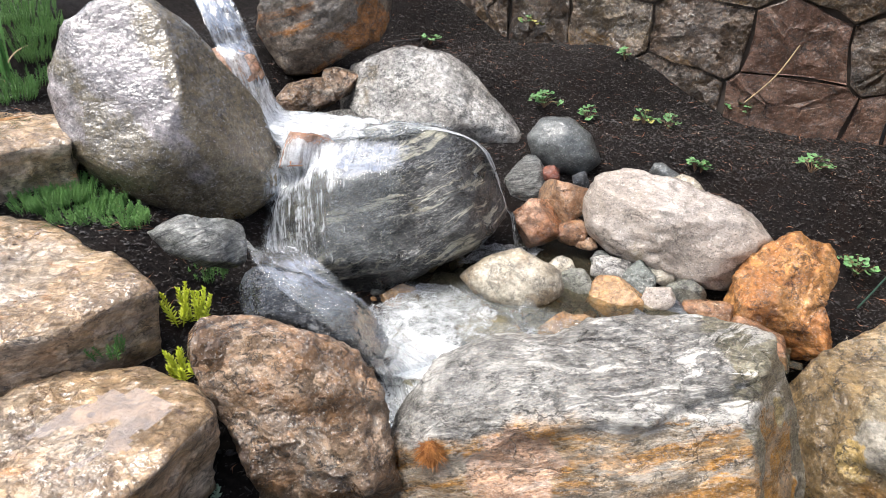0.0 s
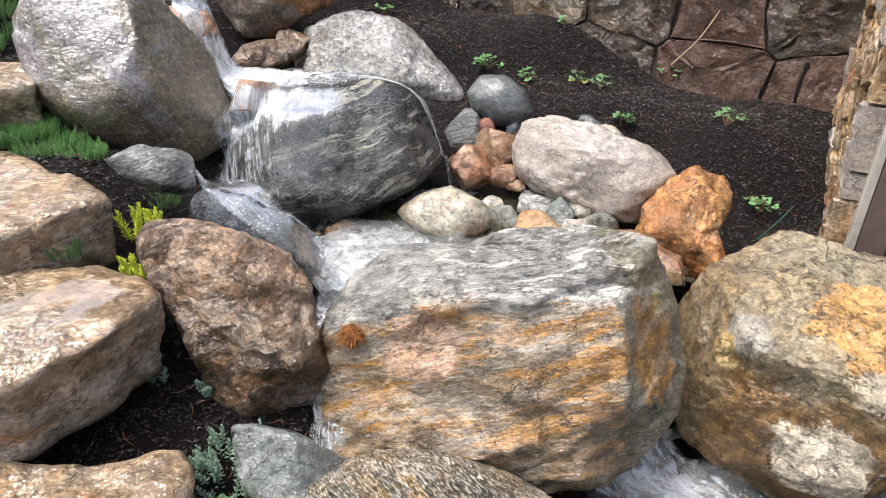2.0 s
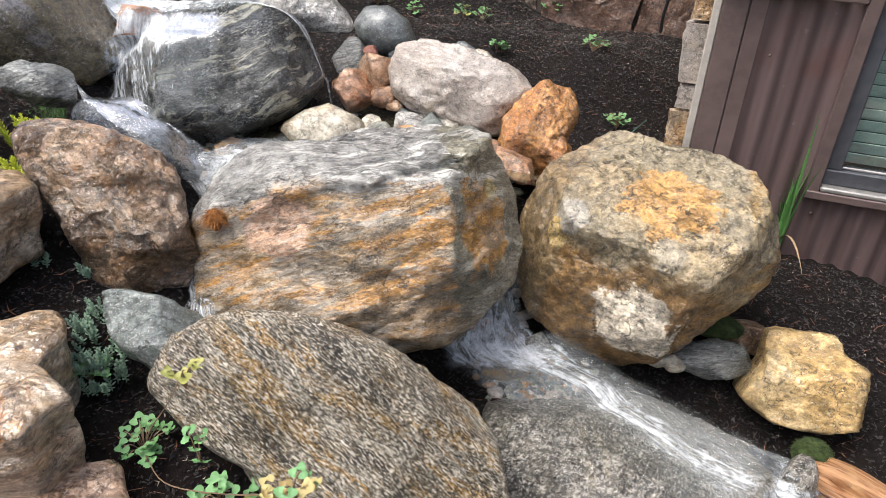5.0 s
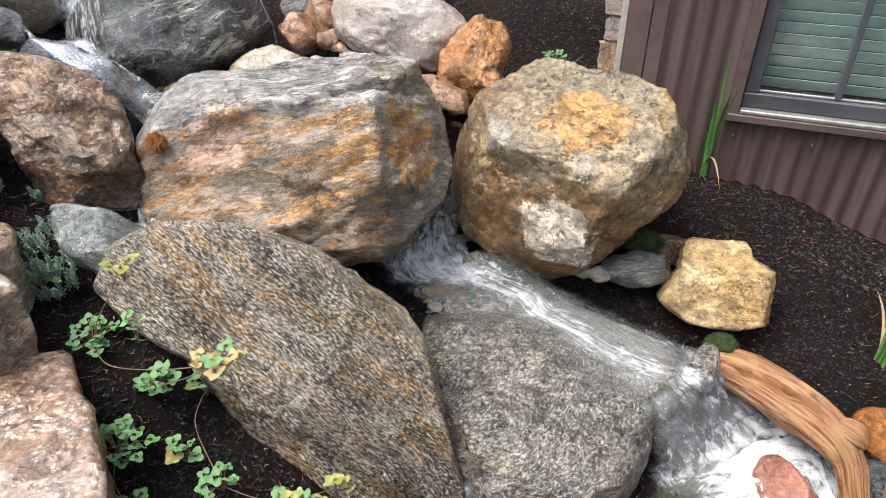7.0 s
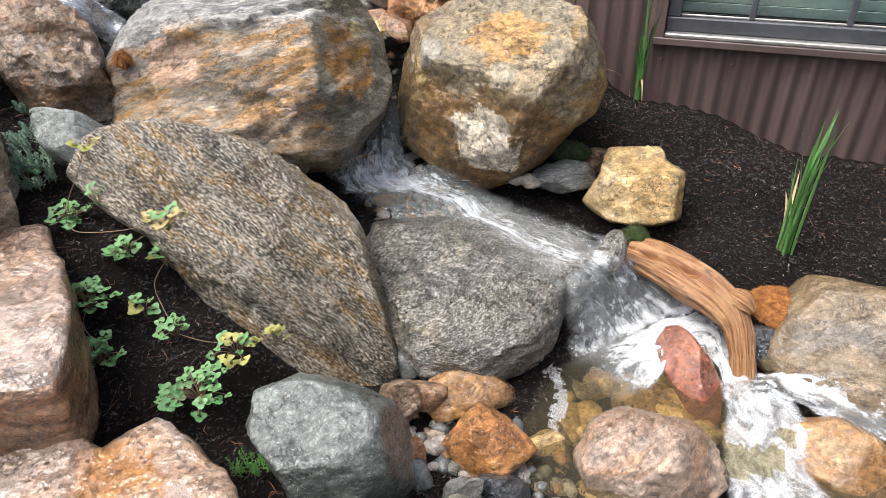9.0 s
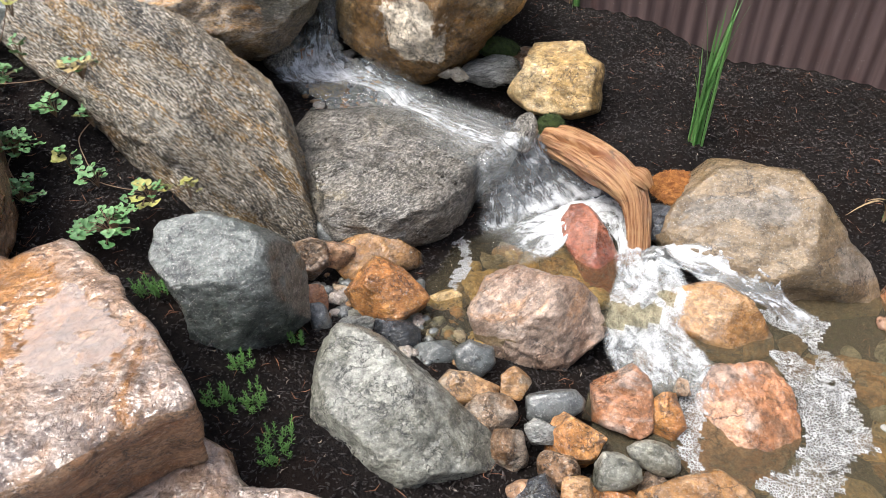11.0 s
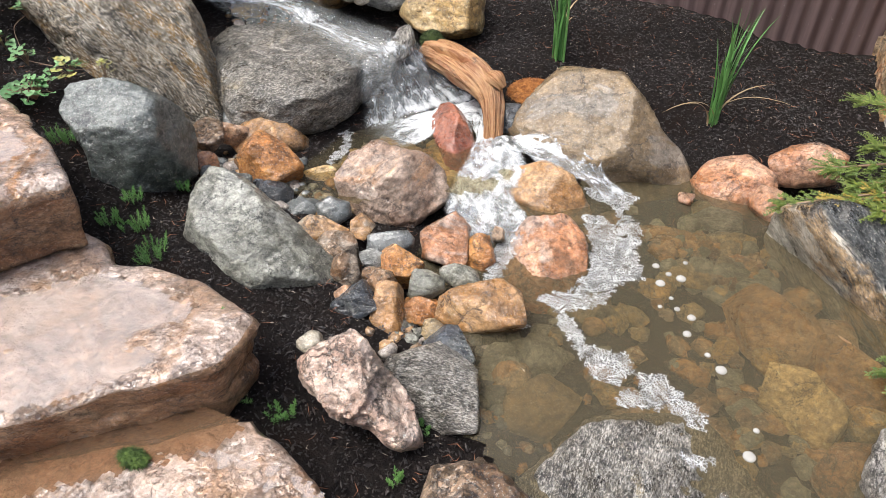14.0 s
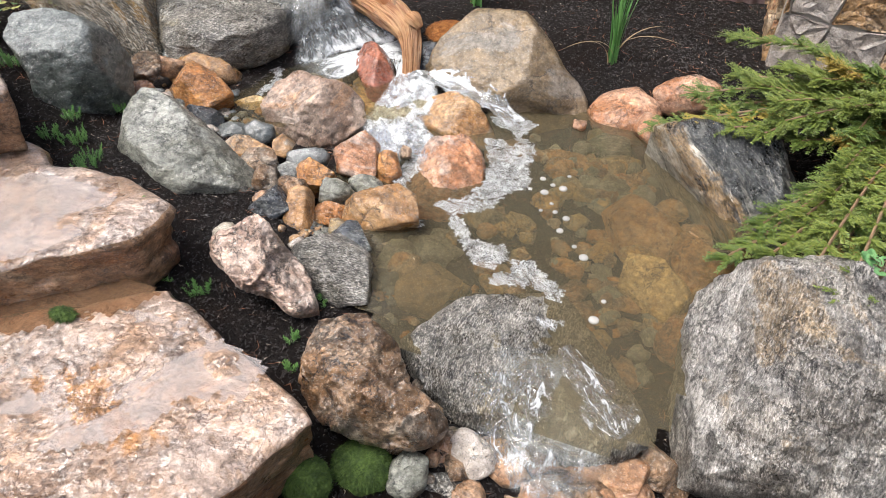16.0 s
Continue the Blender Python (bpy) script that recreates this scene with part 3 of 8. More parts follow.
def oval(rx, ry, seed):
    rnd = random.Random(seed)
    n = rnd.choice((6, 7, 8, 9))
    return [(rx * math.cos(a) * rnd.uniform(0.84, 1.16), ry * math.sin(a) * rnd.uniform(0.84, 1.16)) for a in [2 * math.pi * (i + rnd.uniform(-0.3, 0.3)) / n for i in range(n)]]


# ---- ground ----
SPOTS = [
    (-3.0, 1.6, 1.30), (-2.5, 1.45, 1.13), (-2.1, 1.3, 0.98), (-1.75, 1.05, 0.78), (-1.35, 0.95, 0.62), (-0.9, 0.8, 0.44), (-0.6, 0.62, 0.34), (-0.15, 0.45, 0.16),
    (0.35, 0.42, 0.06), (0.7, 0.15, 0.0), (-2.4, 2.4, 0.92), (-1.7, 2.15, 0.72), (-1.3, 2.3, 0.70), (-0.7, 1.7, 0.25), (-0.25, 1.75, 0.2), (-0.3, 1.3, 0.08),
    (0.2, 1.2, -0.08), (0.5, 0.75, -0.04), (1.4, 1.0, -0.20), (1.25, 0.55, -0.22), (-0.9, 3.3, 0.96), (-1.5, 3.2, 1.02), (-1.9, 3.75, 1.22), (-0.7, 3.7, 0.93),
    (-0.5, 2.65, 0.74), (0.1, 2.65, 0.43), (0.4, 2.3, 0.36),
]
SPOTS += [(1.0, 1.5, -0.12), (1.4, 1.45, -0.12), (0.75, 1.3, -0.12), (0.3, 1.55, -0.05), (1.65, 1.25, -0.14), (1.75, 0.8, -0.16), (1.95, 1.55, 0.02), (0.8, 0.95, -0.14),
          (1.65, 1.72, -0.02), (0.75, 1.75, 0.04), (1.1, 1.78, 0.02), (-0.1, 0.95, 0.05), (-2.0, 2.0, 0.78), (-2.15, 2.75, 1.0), (-2.55, 2.3, 1.05)]
SPOTS += [(0.9, 2.65, 0.27), (0.45, 2.0, 0.24), (1.0, 2.1, 0.18), (1.5, 1.95, 0.12), (2.1, 2.6, 0.18), (2.3, 1.7, 0.12), (2.5, 0.9, 0.08), (-2.4, 3.2, 1.22),
          (-2.9, 3.6, 1.5), (-3.2, 2.7, 1.38), (-3.5, 2.1, 1.55), (-4.0, 3.0, 1.9), (-4.2, 1.8, 1.9), (-3.6, 1.5, 1.62), (1.1, -0.35, -0.15), (2.0, 0.0, -0.25), (0.0, -0.9, 0.0), (-1.2, -0.1, 0.38), (-2.4, 0.6, 0.95), (1.6, -0.5, -0.28)]
SPOTS += [(-0.45, 0.98, 0.06), (-0.50, 1.12, 0.05), (-0.58, 0.95, 0.16), (-0.40, 0.88, 0.10)]
SPOT_X, SPOT_Y, SPOT_Z = (np.array(c) for c in zip(*SPOTS))


def ground_z(x, y):
    w = 1.0 / (np.hypot(SPOT_X - x, SPOT_Y - y) ** 2 + 0.012) ** 1.5
    return float((w * SPOT_Z).sum() / w.sum())


def axis(lo, hi, step, far):
    a = list(np.arange(lo, hi, step))
    out, d = [], step
    while (out[-1] if out else 0) < far:
        d *= 1.6
        out.append((out[-1] if out else 0) + d)
    return [lo - o for o in reversed(out)] + a + [a[-1] + o for o in out]


gx, gy = axis(-3.3, 2.7, 0.03, 300), axis(-1.3, 3.9, 0.03, 300)
bm = bmesh.new()
rowsv = []
for y in gy:
    rowv = []
    for x in gx:
        z = ground_z(min(max(x, -4.0), 3.4), min(max(y, -2.0), 4.4))
        z += 0.012 * noise.noise(Vector((x * 7, y * 7, 3))) + 0.006 * noise.noise(Vector((x * 25, y * 25, 7)))
        rowv.append(bm.verts.new((x, y, z)))
    rowsv.append(rowv)
for a, b in zip(rowsv, rowsv[1:]):
    for i in range(len(a) - 1):
        bm.faces.new((a[i], a[i + 1], b[i + 1], b[i]))
ground = tagged(link_mesh("ground", bm, M["mulch"]), "garden bed of dark wet shredded mulch", "ground", kind="structure")


# ---- boulders: middle, yaw, tilt of the outline's plane, outline in metres ----
stone('boulder', (-2.64, 1.88, 1.29), 52, 16, [(-0.25, 0.14), (-0.19, 0.26), (-0.11, 0.31), (0.03, 0.32), (0.10, 0.26), (0.17, 0.17), (0.24, 0.06), (0.30, -0.06), (0.31, -0.19), (0.28, -0.29), (0.18, -0.34), (0.02, -0.32), (-0.11, -0.25), (-0.20, -0.16), (-0.25, -0.07), (-0.26, 0.05)],
      mat='purple_grey', label='large smooth wet purple-grey boulder beside the stream', power=2.5, facets=2, rough=0.008, front=0.24, back=0.24, seed=11, cuts=[((-0.42, 0.18, 0.88), (0, 0.0, 0.225)), ((0.72, 0.22, 0.66), (0.09, 0.0, 0.215)), ((0.2, -0.6, 0.77), (0.05, -0.17, 0.2))])
stone('boulder', (-2.75, 2.82, 1.47), 38, 8, [(-0.26, -0.07), (-0.19, 0.15), (0.00, 0.26), (0.21, 0.18), (0.28, -0.01), (0.23, -0.13), (0.10, -0.19), (-0.08, -0.27), (-0.15, -0.26), (-0.21, -0.18)],
      mat='dark_wet', label='dark wet boulder with rust-orange face above the falls', facets=4, front=0.22, back=0.22, seed=12, cuts=[((0.1, -0.45, 0.88), (0, 0, 0.2)), ((0.75, -0.1, 0.65), (0.12, 0, 0.18))])
stone('boulder', (-2.32, 2.92, 1.04), 29, 17, [(-0.40, 0.14), (-0.27, 0.22), (-0.09, 0.28), (0.05, 0.25), (0.16, 0.19), (0.26, 0.08), (0.38, -0.07), (0.40, -0.15), (0.33, -0.24), (0.16, -0.29), (-0.05, -0.24), (-0.28, -0.10), (-0.37, 0.03)],
      mat='granite', label='speckled grey granite boulder leaning on the mulch bank', facets=3, front=0.24, back=0.24, seed=13, cuts=[((-0.1, 0.35, 0.93), (0, 0.05, 0.215)), ((0.55, 0.55, 0.63), (0.12, 0.08, 0.2)), ((0.1, -0.6, 0.8), (0, -0.08, 0.21))], layers=[((0.55, 0.8, 0.2), 0.085, 0.010)])
stone('boulder', (-2.07, 2.18, 0.99), 33, 25, [(-0.35, -0.02), (-0.31, 0.12), (-0.20, 0.19), (-0.10, 0.22), (0.05, 0.24), (0.22, 0.22), (0.33, 0.16), (0.38, 0.06), (0.39, -0.04), (0.30, -0.12), (0.13, -0.19), (0.01, -0.24), (-0.10, -0.28), (-0.22, -0.23), (-0.34, -0.14)],
      mat='black_band', label='black wet boulder with white stripes under running water', facets=3, front=0.22, back=0.22, seed=14, cuts=[((-0.1, 0.72, 0.68), (0, 0.10, 0.20)), ((0.0, -0.12, 1), (0.05, 0, 0.195)), ((0.8, 0.1, 0.6), (0.24, 0.04, 0.17)), ((-0.7, 0.1, 0.7), (-0.15, 0, 0.19)), ((0, -0.75, 0.66), (0, -0.14, 0.19))], layers=[((-0.32, 0.93, 0.1), 0.06, 0.010)])
stone('boulder', (-1.73, 2.90, 1.02), 17, 19, [(-0.14, 0.03), (-0.09, 0.10), (0.01, 0.11), (0.10, 0.05), (0.14, -0.05), (0.09, -0.10), (-0.02, -0.10), (-0.11, -0.04)],
      mat='river', label='smooth dark grey river stone on the mulch', power=2.2, facets=0, rough=0.004, level=4, front=0.09, back=0.09, seed=15)
stone('boulder', (-1.25, 2.56, 0.94), 7, 25, [(-0.28, 0.05), (-0.26, 0.13), (-0.17, 0.16), (-0.06, 0.15), (0.08, 0.12), (0.21, 0.07), (0.28, 0.01), (0.25, -0.07), (0.19, -0.15), (0.09, -0.16), (-0.05, -0.13), (-0.18, -0.10), (-0.25, -0.05)],
      mat='pale', label='pale pinkish granite boulder beside the upper pool', power=2.6, facets=2, front=0.14, back=0.14, seed=16, cuts=[((0.05, 0.75, 0.66), (0, 0.055, 0.12)), ((0, -0.2, 1), (0, 0, 0.125)), ((0.6, -0.5, 0.6), (0.16, -0.06, 0.11))])
stone('boulder', (-0.91, 2.45, 0.85), -4, 29, [(-0.15, -0.08), (-0.13, 0.03), (-0.08, 0.13), (-0.01, 0.18), (0.07, 0.17), (0.10, 0.10), (0.09, 0.00), (0.13, -0.06), (0.14, -0.12), (0.09, -0.15), (0.00, -0.15), (-0.09, -0.13)],
      mat='orange', label='knobbly orange iron-stained boulder on the mulch', facets=4, rough=0.014, front=0.12, back=0.12, seed=17, cuts=[((-0.5, 0.35, 0.8), (-0.02, 0.03, 0.105)), ((0.5, 0.25, 0.82), (0.0, 0.02, 0.105)), ((0, -0.65, 0.76), (0, -0.06, 0.10))])
stone('boulder', (-1.62, 2.20, 0.84), 20, 31, [(-0.17, -0.00), (-0.10, 0.06), (0.02, 0.10), (0.11, 0.06), (0.14, -0.02), (0.06, -0.09), (-0.04, -0.08), (-0.12, -0.05)],
      mat='cream', label='rounded cream cobble standing in the upper pool', power=2.3, facets=1, rough=0.006, level=4, front=0.08, back=0.08, seed=18)
stone('boulder', (-1.21, 1.68, 0.76), 24, 35, [(-0.45, -0.07), (-0.44, 0.05), (-0.41, 0.14), (-0.36, 0.22), (-0.24, 0.27), (-0.11, 0.27), (-0.02, 0.31), (0.08, 0.33), (0.22, 0.33), (0.35, 0.30), (0.41, 0.22), (0.44, 0.12), (0.45, 0.00), (0.42, -0.12), (0.35, -0.20), (0.24, -0.28), (0.12, -0.30), (-0.04, -0.29), (-0.25, -0.30), (-0.38, -0.26), (-0.44, -0.17)],
      mat='striated', label='huge striated grey and tan gneiss boulder with orange patch', power=3.0, facets=2, rough=0.010, strata=0.15, level=6, cuts=[((-0.03, -0.1, 1), (0, 0, 0.25)), ((0.02, 0.80, 0.60), (0, 0.15, 0.25)), ((0.82, 0.06, 0.57), (0.235, 0.1, 0.245)), ((0, -0.72, 0.69), (0, -0.16, 0.25)), ((-0.78, 0.05, 0.62), (-0.36, 0, 0.24)), ((0.5, -0.5, 0.7), (0.17, -0.12, 0.25))], front=0.27, back=0.27, seed=19, ledges=[((0.27, -0.96), -0.13, 0.026), ((-0.1, -0.99), 0.06, 0.012), ((0.25, -0.97), 0.17, 0.02)], layers=[((0.16, 0.98, 0.15), 0.075, 0.014), ((0.2, 0.97, -0.1), 0.026, 0.005)])
stone('boulder', (-0.48, 2.13, 0.67), -4, 31, [(-0.37, -0.17), (-0.40, 0.03), (-0.34, 0.17), (-0.26, 0.30), (-0.15, 0.34), (-0.02, 0.31), (0.15, 0.31), (0.27, 0.27), (0.34, 0.16), (0.37, 0.06), (0.35, -0.03), (0.25, -0.15), (0.18, -0.26), (0.11, -0.33), (-0.00, -0.38), (-0.14, -0.35), (-0.28, -0.29)],
      mat='tanb', label='large tan and grey boulder with pale scar', power=2.7, facets=2, rough=0.012, level=6, front=0.3, back=0.3, seed=20, cuts=[((0.05, 0.60, 0.80), (0, 0.0, 0.285)), ((-0.12, -0.50, 0.85), (0, -0.02, 0.285)), ((-0.80, -0.02, 0.60), (-0.20, 0.05, 0.265)), ((0.68, -0.48, 0.55), (0.19, -0.10, 0.25)), ((0.82, 0.25, 0.52), (0.27, 0.1, 0.22)), ((-0.35, 0.72, 0.6), (-0.17, 0.16, 0.2)), ((0.05, -0.85, 0.5), (0, -0.27, 0.14))], ledges=[((0.1, -0.99), -0.005, 0.012), ((-0.97, 0.2), 0.15, 0.022)])
stone('boulder', (-1.75, 1.36, 0.91), 48, 29, [(-0.18, 0.21), (-0.16, 0.24), (-0.07, 0.24), (0.05, 0.18), (0.13, 0.12), (0.17, 0.02), (0.17, -0.10), (0.13, -0.27), (0.03, -0.26), (-0.05, -0.21), (-0.10, -0.10), (-0.13, 0.03), (-0.17, 0.13)],
      mat='brown', label='rough reddish-brown jagged boulder', power=3, facets=4, rough=0.012, front=0.15, back=0.15, seed=21, cuts=[((0.45, 0.25, 0.86), (0.02, 0.05, 0.14)), ((-0.6, -0.3, 0.74), (-0.04, -0.05, 0.135)), ((0.3, -0.7, 0.65), (0.05, -0.14, 0.125)), ((-0.1, 0.8, 0.6), (-0.05, 0.17, 0.12))], ledges=[((-0.75, -0.66), 0.03, 0.018), ((-0.3, -0.95), 0.10, 0.012)], layers=[((-0.5, 0.85, 0.2), 0.05, 0.010)])
stone('boulder', (-0.98, 1.20, 0.47), 41, 32, [(-0.43, 0.30), (-0.36, 0.38), (-0.24, 0.41), (0.01, 0.33), (0.18, 0.19), (0.31, 0.06), (0.34, -0.08), (0.36, -0.32), (0.35, -0.50), (0.29, -0.66), (0.18, -0.62), (0.05, -0.46), (-0.08, -0.28), (-0.21, -0.04), (-0.26, 0.08), (-0.36, 0.18)],
      mat='gneiss', label='long slanting speckled gneiss slab with ochre streaks', power=3.2, facets=1, rough=0.008, level=6, front=0.16, back=0.16, strata=0.0, seed=22, cuts=[((-0.08, 0.12, 1), (0, 0, 0.145)), ((0.72, 0.55, 0.42), (0.24, 0.03, 0.13)), ((-0.72, -0.62, 0.3), (-0.19, -0.17, 0.12)), ((0.95, 0.1, 0.3), (0.32, -0.2, 0.1)), ((0.1, 0.85, 0.5), (-0.2, 0.37, 0.1))], ledges=[((-0.70, -0.71), 0.135, 0.022), ((0.68, 0.73), 0.21, 0.010)], layers=[((0.66, 0.75, 0.1), 0.055, 0.008), ((0.68, 0.73, 0.1), 0.021, 0.0035)])
stone('boulder', (0.06, 2.07, 0.36), 3, 29, [(-0.18, -0.07), (-0.13, 0.03), (-0.12, 0.13), (0.06, 0.15), (0.08, 0.10), (0.15, 0.07), (0.16, -0.09), (0.07, -0.13), (-0.08, -0.13)],
      mat='yellow', label='squarish yellow sandstone block on the mulch edge', power=6.0, facets=0, rough=0.006, front=0.12, back=0.12, seed=23, cuts=[((-0.1, 0.75, 0.66), (0, 0.04, 0.11)), ((0.05, -0.15, 1), (0, 0, 0.112)), ((0.9, 0, 0.42), (0.135, 0, 0.1))], ledges=[((0.2, 0.98), 0.075, 0.02)])
stone('boulder', (-0.19, 2.05, 0.37), 10, 29, [(-0.13, 0.01), (-0.02, 0.07), (0.10, 0.04), (0.12, -0.02), (0.04, -0.06), (-0.11, -0.04)],
      mat='slate', label='flat grey slate piece with moss', power=3, facets=6, rough=0.005, level=4, front=0.04, back=0.05, seed=24)
stone('boulder', (0.87, 1.66, 0.09), -2, 30, [(-0.37, -0.05), (-0.33, 0.05), (-0.27, 0.22), (0.02, 0.24), (0.10, 0.18), (0.21, 0.06), (0.32, -0.03), (0.36, -0.12), (0.29, -0.19), (0.13, -0.24), (-0.01, -0.21), (-0.12, -0.14), (-0.25, -0.11)],
      mat='brownflat', label='large flat-faced brown and grey boulder beside the cascade', power=3.4, facets=2, rough=0.008, front=0.16, back=0.2, seed=25, cuts=[((-0.1, 0.30, 0.95), (0, 0.02, 0.145)), ((0.68, 0.28, 0.68), (0.11, 0.04, 0.14)), ((0, -0.85, 0.55), (0, -0.15, 0.11)), ((0.35, -0.5, 0.8), (0.08, -0.08, 0.13))], ledges=[((0.1, -0.99), 0.12, 0.022)])
stone('boulder', (0.34, 1.49, 0.05), 2, 42, [(-0.12, 0.09), (-0.10, 0.14), (-0.06, 0.15), (0.02, 0.09), (0.08, 0.01), (0.11, -0.11), (0.07, -0.17), (-0.02, -0.08), (-0.09, 0.01)],
      mat='red', label='red wet quartzite stone standing in the cascade', power=2.6, facets=2, rough=0.005, level=4, front=0.09, back=0.09, seed=26, cuts=[((-0.45, 0.2, 0.87), (0, 0, 0.08)), ((0.65, 0.3, 0.7), (0.02, 0, 0.08))])
stone('boulder', (0.25, 1.11, 0.06), 19, 37, [(-0.19, 0.02), (-0.14, 0.11), (-0.06, 0.15), (0.11, 0.11), (0.18, 0.06), (0.20, -0.03), (0.09, -0.14), (-0.06, -0.15), (-0.17, -0.06)],
      mat='pinkgrey', label='pinkish grey rough rock between two pools', power=2.8, facets=3, rough=0.01, front=0.13, back=0.13, seed=27, cuts=[((-0.15, 0.28, 0.95), (0, 0, 0.115)), ((0.6, 0.2, 0.77), (0.07, 0.02, 0.11)), ((0, -0.7, 0.7), (0, -0.07, 0.11))], ledges=[((0.5, 0.86), 0.06, 0.010)])
stone('boulder', (0.74, 1.34, -0.01), 2, 36, [(-0.18, 0.00), (-0.14, 0.08), (-0.02, 0.13), (0.09, 0.10), (0.17, 0.02), (0.17, -0.05), (0.08, -0.10), (-0.04, -0.12), (-0.13, -0.08)],
      mat='tanwet', label='tan wet rock with water running over it', power=2.5, facets=2, rough=0.006, level=4, front=0.1, back=0.1, seed=28, cuts=[((-0.3, 0.3, 0.9), (0, 0, 0.09)), ((0.5, 0.1, 0.86), (0.03, 0, 0.09)), ((0, -0.6, 0.8), (0, -0.05, 0.085))])
stone('boulder', (0.84, 1.00, -0.03), -1, 43, [(-0.15, -0.13), (-0.13, 0.01), (-0.09, 0.14), (0.02, 0.17), (0.10, 0.12), (0.13, 0.01), (0.10, -0.11), (0.03, -0.22), (-0.08, -0.22)],
      mat='peach', label='peach and orange rock ringed by white foam', power=2.6, facets=3, rough=0.008, front=0.09, back=0.09, seed=29, cuts=[((-0.5, 0.1, 0.85), (-0.01, 0, 0.085)), ((0.45, 0.3, 0.84), (0.01, 0.02, 0.085)), ((0.1, -0.5, 0.86), (0, -0.04, 0.085))])
stone('boulder', (-0.45, 0.71, 0.31), 47, 31, [(-0.17, 0.12), (-0.13, 0.19), (-0.02, 0.19), (0.09, 0.13), (0.16, 0.06), (0.19, -0.02), (0.16, -0.15), (0.07, -0.20), (-0.07, -0.17), (-0.13, -0.13), (-0.13, -0.03), (-0.15, 0.06)],
      mat='greygreen', label='dark grey-green boulder with pale blotch beside the steps', power=3, facets=2, rough=0.007, front=0.15, back=0.15, seed=30, cuts=[((-0.22, 0.62, 0.75), (0, 0.04, 0.14)), ((-0.30, -0.35, 0.88), (0, 0.0, 0.145)), ((0.82, -0.05, 0.57), (0.085, 0, 0.135)), ((0.1, -0.85, 0.5), (0, -0.19, 0.10))])
stone('boulder', (0.04, 0.63, 0.06), 34, 43, [(-0.21, 0.05), (-0.17, 0.20), (-0.11, 0.27), (-0.03, 0.23), (0.04, 0.16), (0.15, 0.03), (0.22, -0.07), (0.22, -0.20), (0.18, -0.25), (0.05, -0.21), (-0.09, -0.11), (-0.19, -0.03)],
      mat='greypale', label='pale grey-green angular boulder in the mulch', power=2.8, facets=2, rough=0.008, front=0.18, back=0.18, seed=31, cuts=[((-0.12, 0.38, 0.92), (0, 0.05, 0.17)), ((0.66, 0.30, 0.68), (0.06, 0.02, 0.165)), ((0.1, -0.80, 0.6), (0.05, -0.10, 0.16)), ((-0.72, -0.35, 0.6), (-0.10, 0.0, 0.155))])
stone('boulder', (1.78, 1.30, -0.01), -7, 32, [(-0.31, 0.02), (-0.30, 0.13), (-0.17, 0.19), (0.10, 0.20), (0.24, -0.01), (0.27, -0.14), (0.14, -0.24), (-0.09, -0.16)],
      mat='blackslate', label='black slate boulder with white and rusty seams at the pond edge', front=0.18, power=4.2, facets=2, rough=0.008, strata=0.0, back=0.18, seed=32, cuts=[((0.20, 0.50, 0.84), (0, 0.04, 0.15)), ((-0.62, -0.62, 0.48), (-0.06, -0.05, 0.15)), ((0.85, 0.1, 0.5), (0.2, 0, 0.14))], layers=[((0.62, 0.62, -0.3), 0.04, 0.014)])
stone('boulder', (2.05, 0.45, -0.00), -22, 44, [(-0.25, -0.36), (-0.29, -0.24), (-0.34, -0.06), (-0.37, 0.11), (-0.29, 0.20), (-0.12, 0.30), (-0.00, 0.33), (0.15, 0.31), (0.30, 0.10), (0.29, -0.16), (0.07, -0.27), (-0.16, -0.39)],
      mat='bankgrey', label='big rounded warm grey boulder at the pond outlet', power=2.8, facets=3, rough=0.012, level=6, front=0.28, back=0.28, seed=33, cuts=[((-0.5, 0.1, 0.86), (-0.08, 0, 0.26)), ((0.1, 0.62, 0.78), (0, 0.08, 0.26)), ((0.5, -0.2, 0.84), (0.1, 0, 0.26))], layers=[((0.97, 0.1, 0.2), 0.07, 0.008)])
stone('boulder', (1.00, 0.03, 0.03), 31, 52, [(-0.15, 0.01), (-0.11, 0.17), (0.01, 0.17), (0.08, 0.09), (0.10, -0.01), (0.19, -0.12), (0.15, -0.15), (-0.02, -0.13), (-0.12, -0.05)],
      mat='brown', label='brown angular rock beside the pond outlet', power=3.2, facets=3, rough=0.01, front=0.14, back=0.14, seed=34, cuts=[((-0.25, 0.55, 0.8), (0, 0.03, 0.13)), ((0.5, 0.15, 0.85), (0.02, 0, 0.13)), ((-0.3, -0.6, 0.74), (0, -0.05, 0.125))])
stone('boulder', (0.60, 0.23, 0.12), 41, 40, [(-0.12, 0.09), (-0.07, 0.13), (0.01, 0.13), (0.06, 0.03), (0.11, -0.09), (0.11, -0.16), (0.06, -0.16), (0.01, -0.09), (-0.07, -0.03), (-0.11, 0.04)],
      mat='pinkpale', label='knobbly pale pink rock beside the steps', power=2.6, facets=4, rough=0.012, front=0.1, back=0.1, seed=35, cuts=[((-0.4, 0.3, 0.86), (0, 0, 0.09)), ((0.6, 0.25, 0.75), (0.01, 0, 0.09))], ledges=[((0.6, -0.8), 0.0, 0.02)])
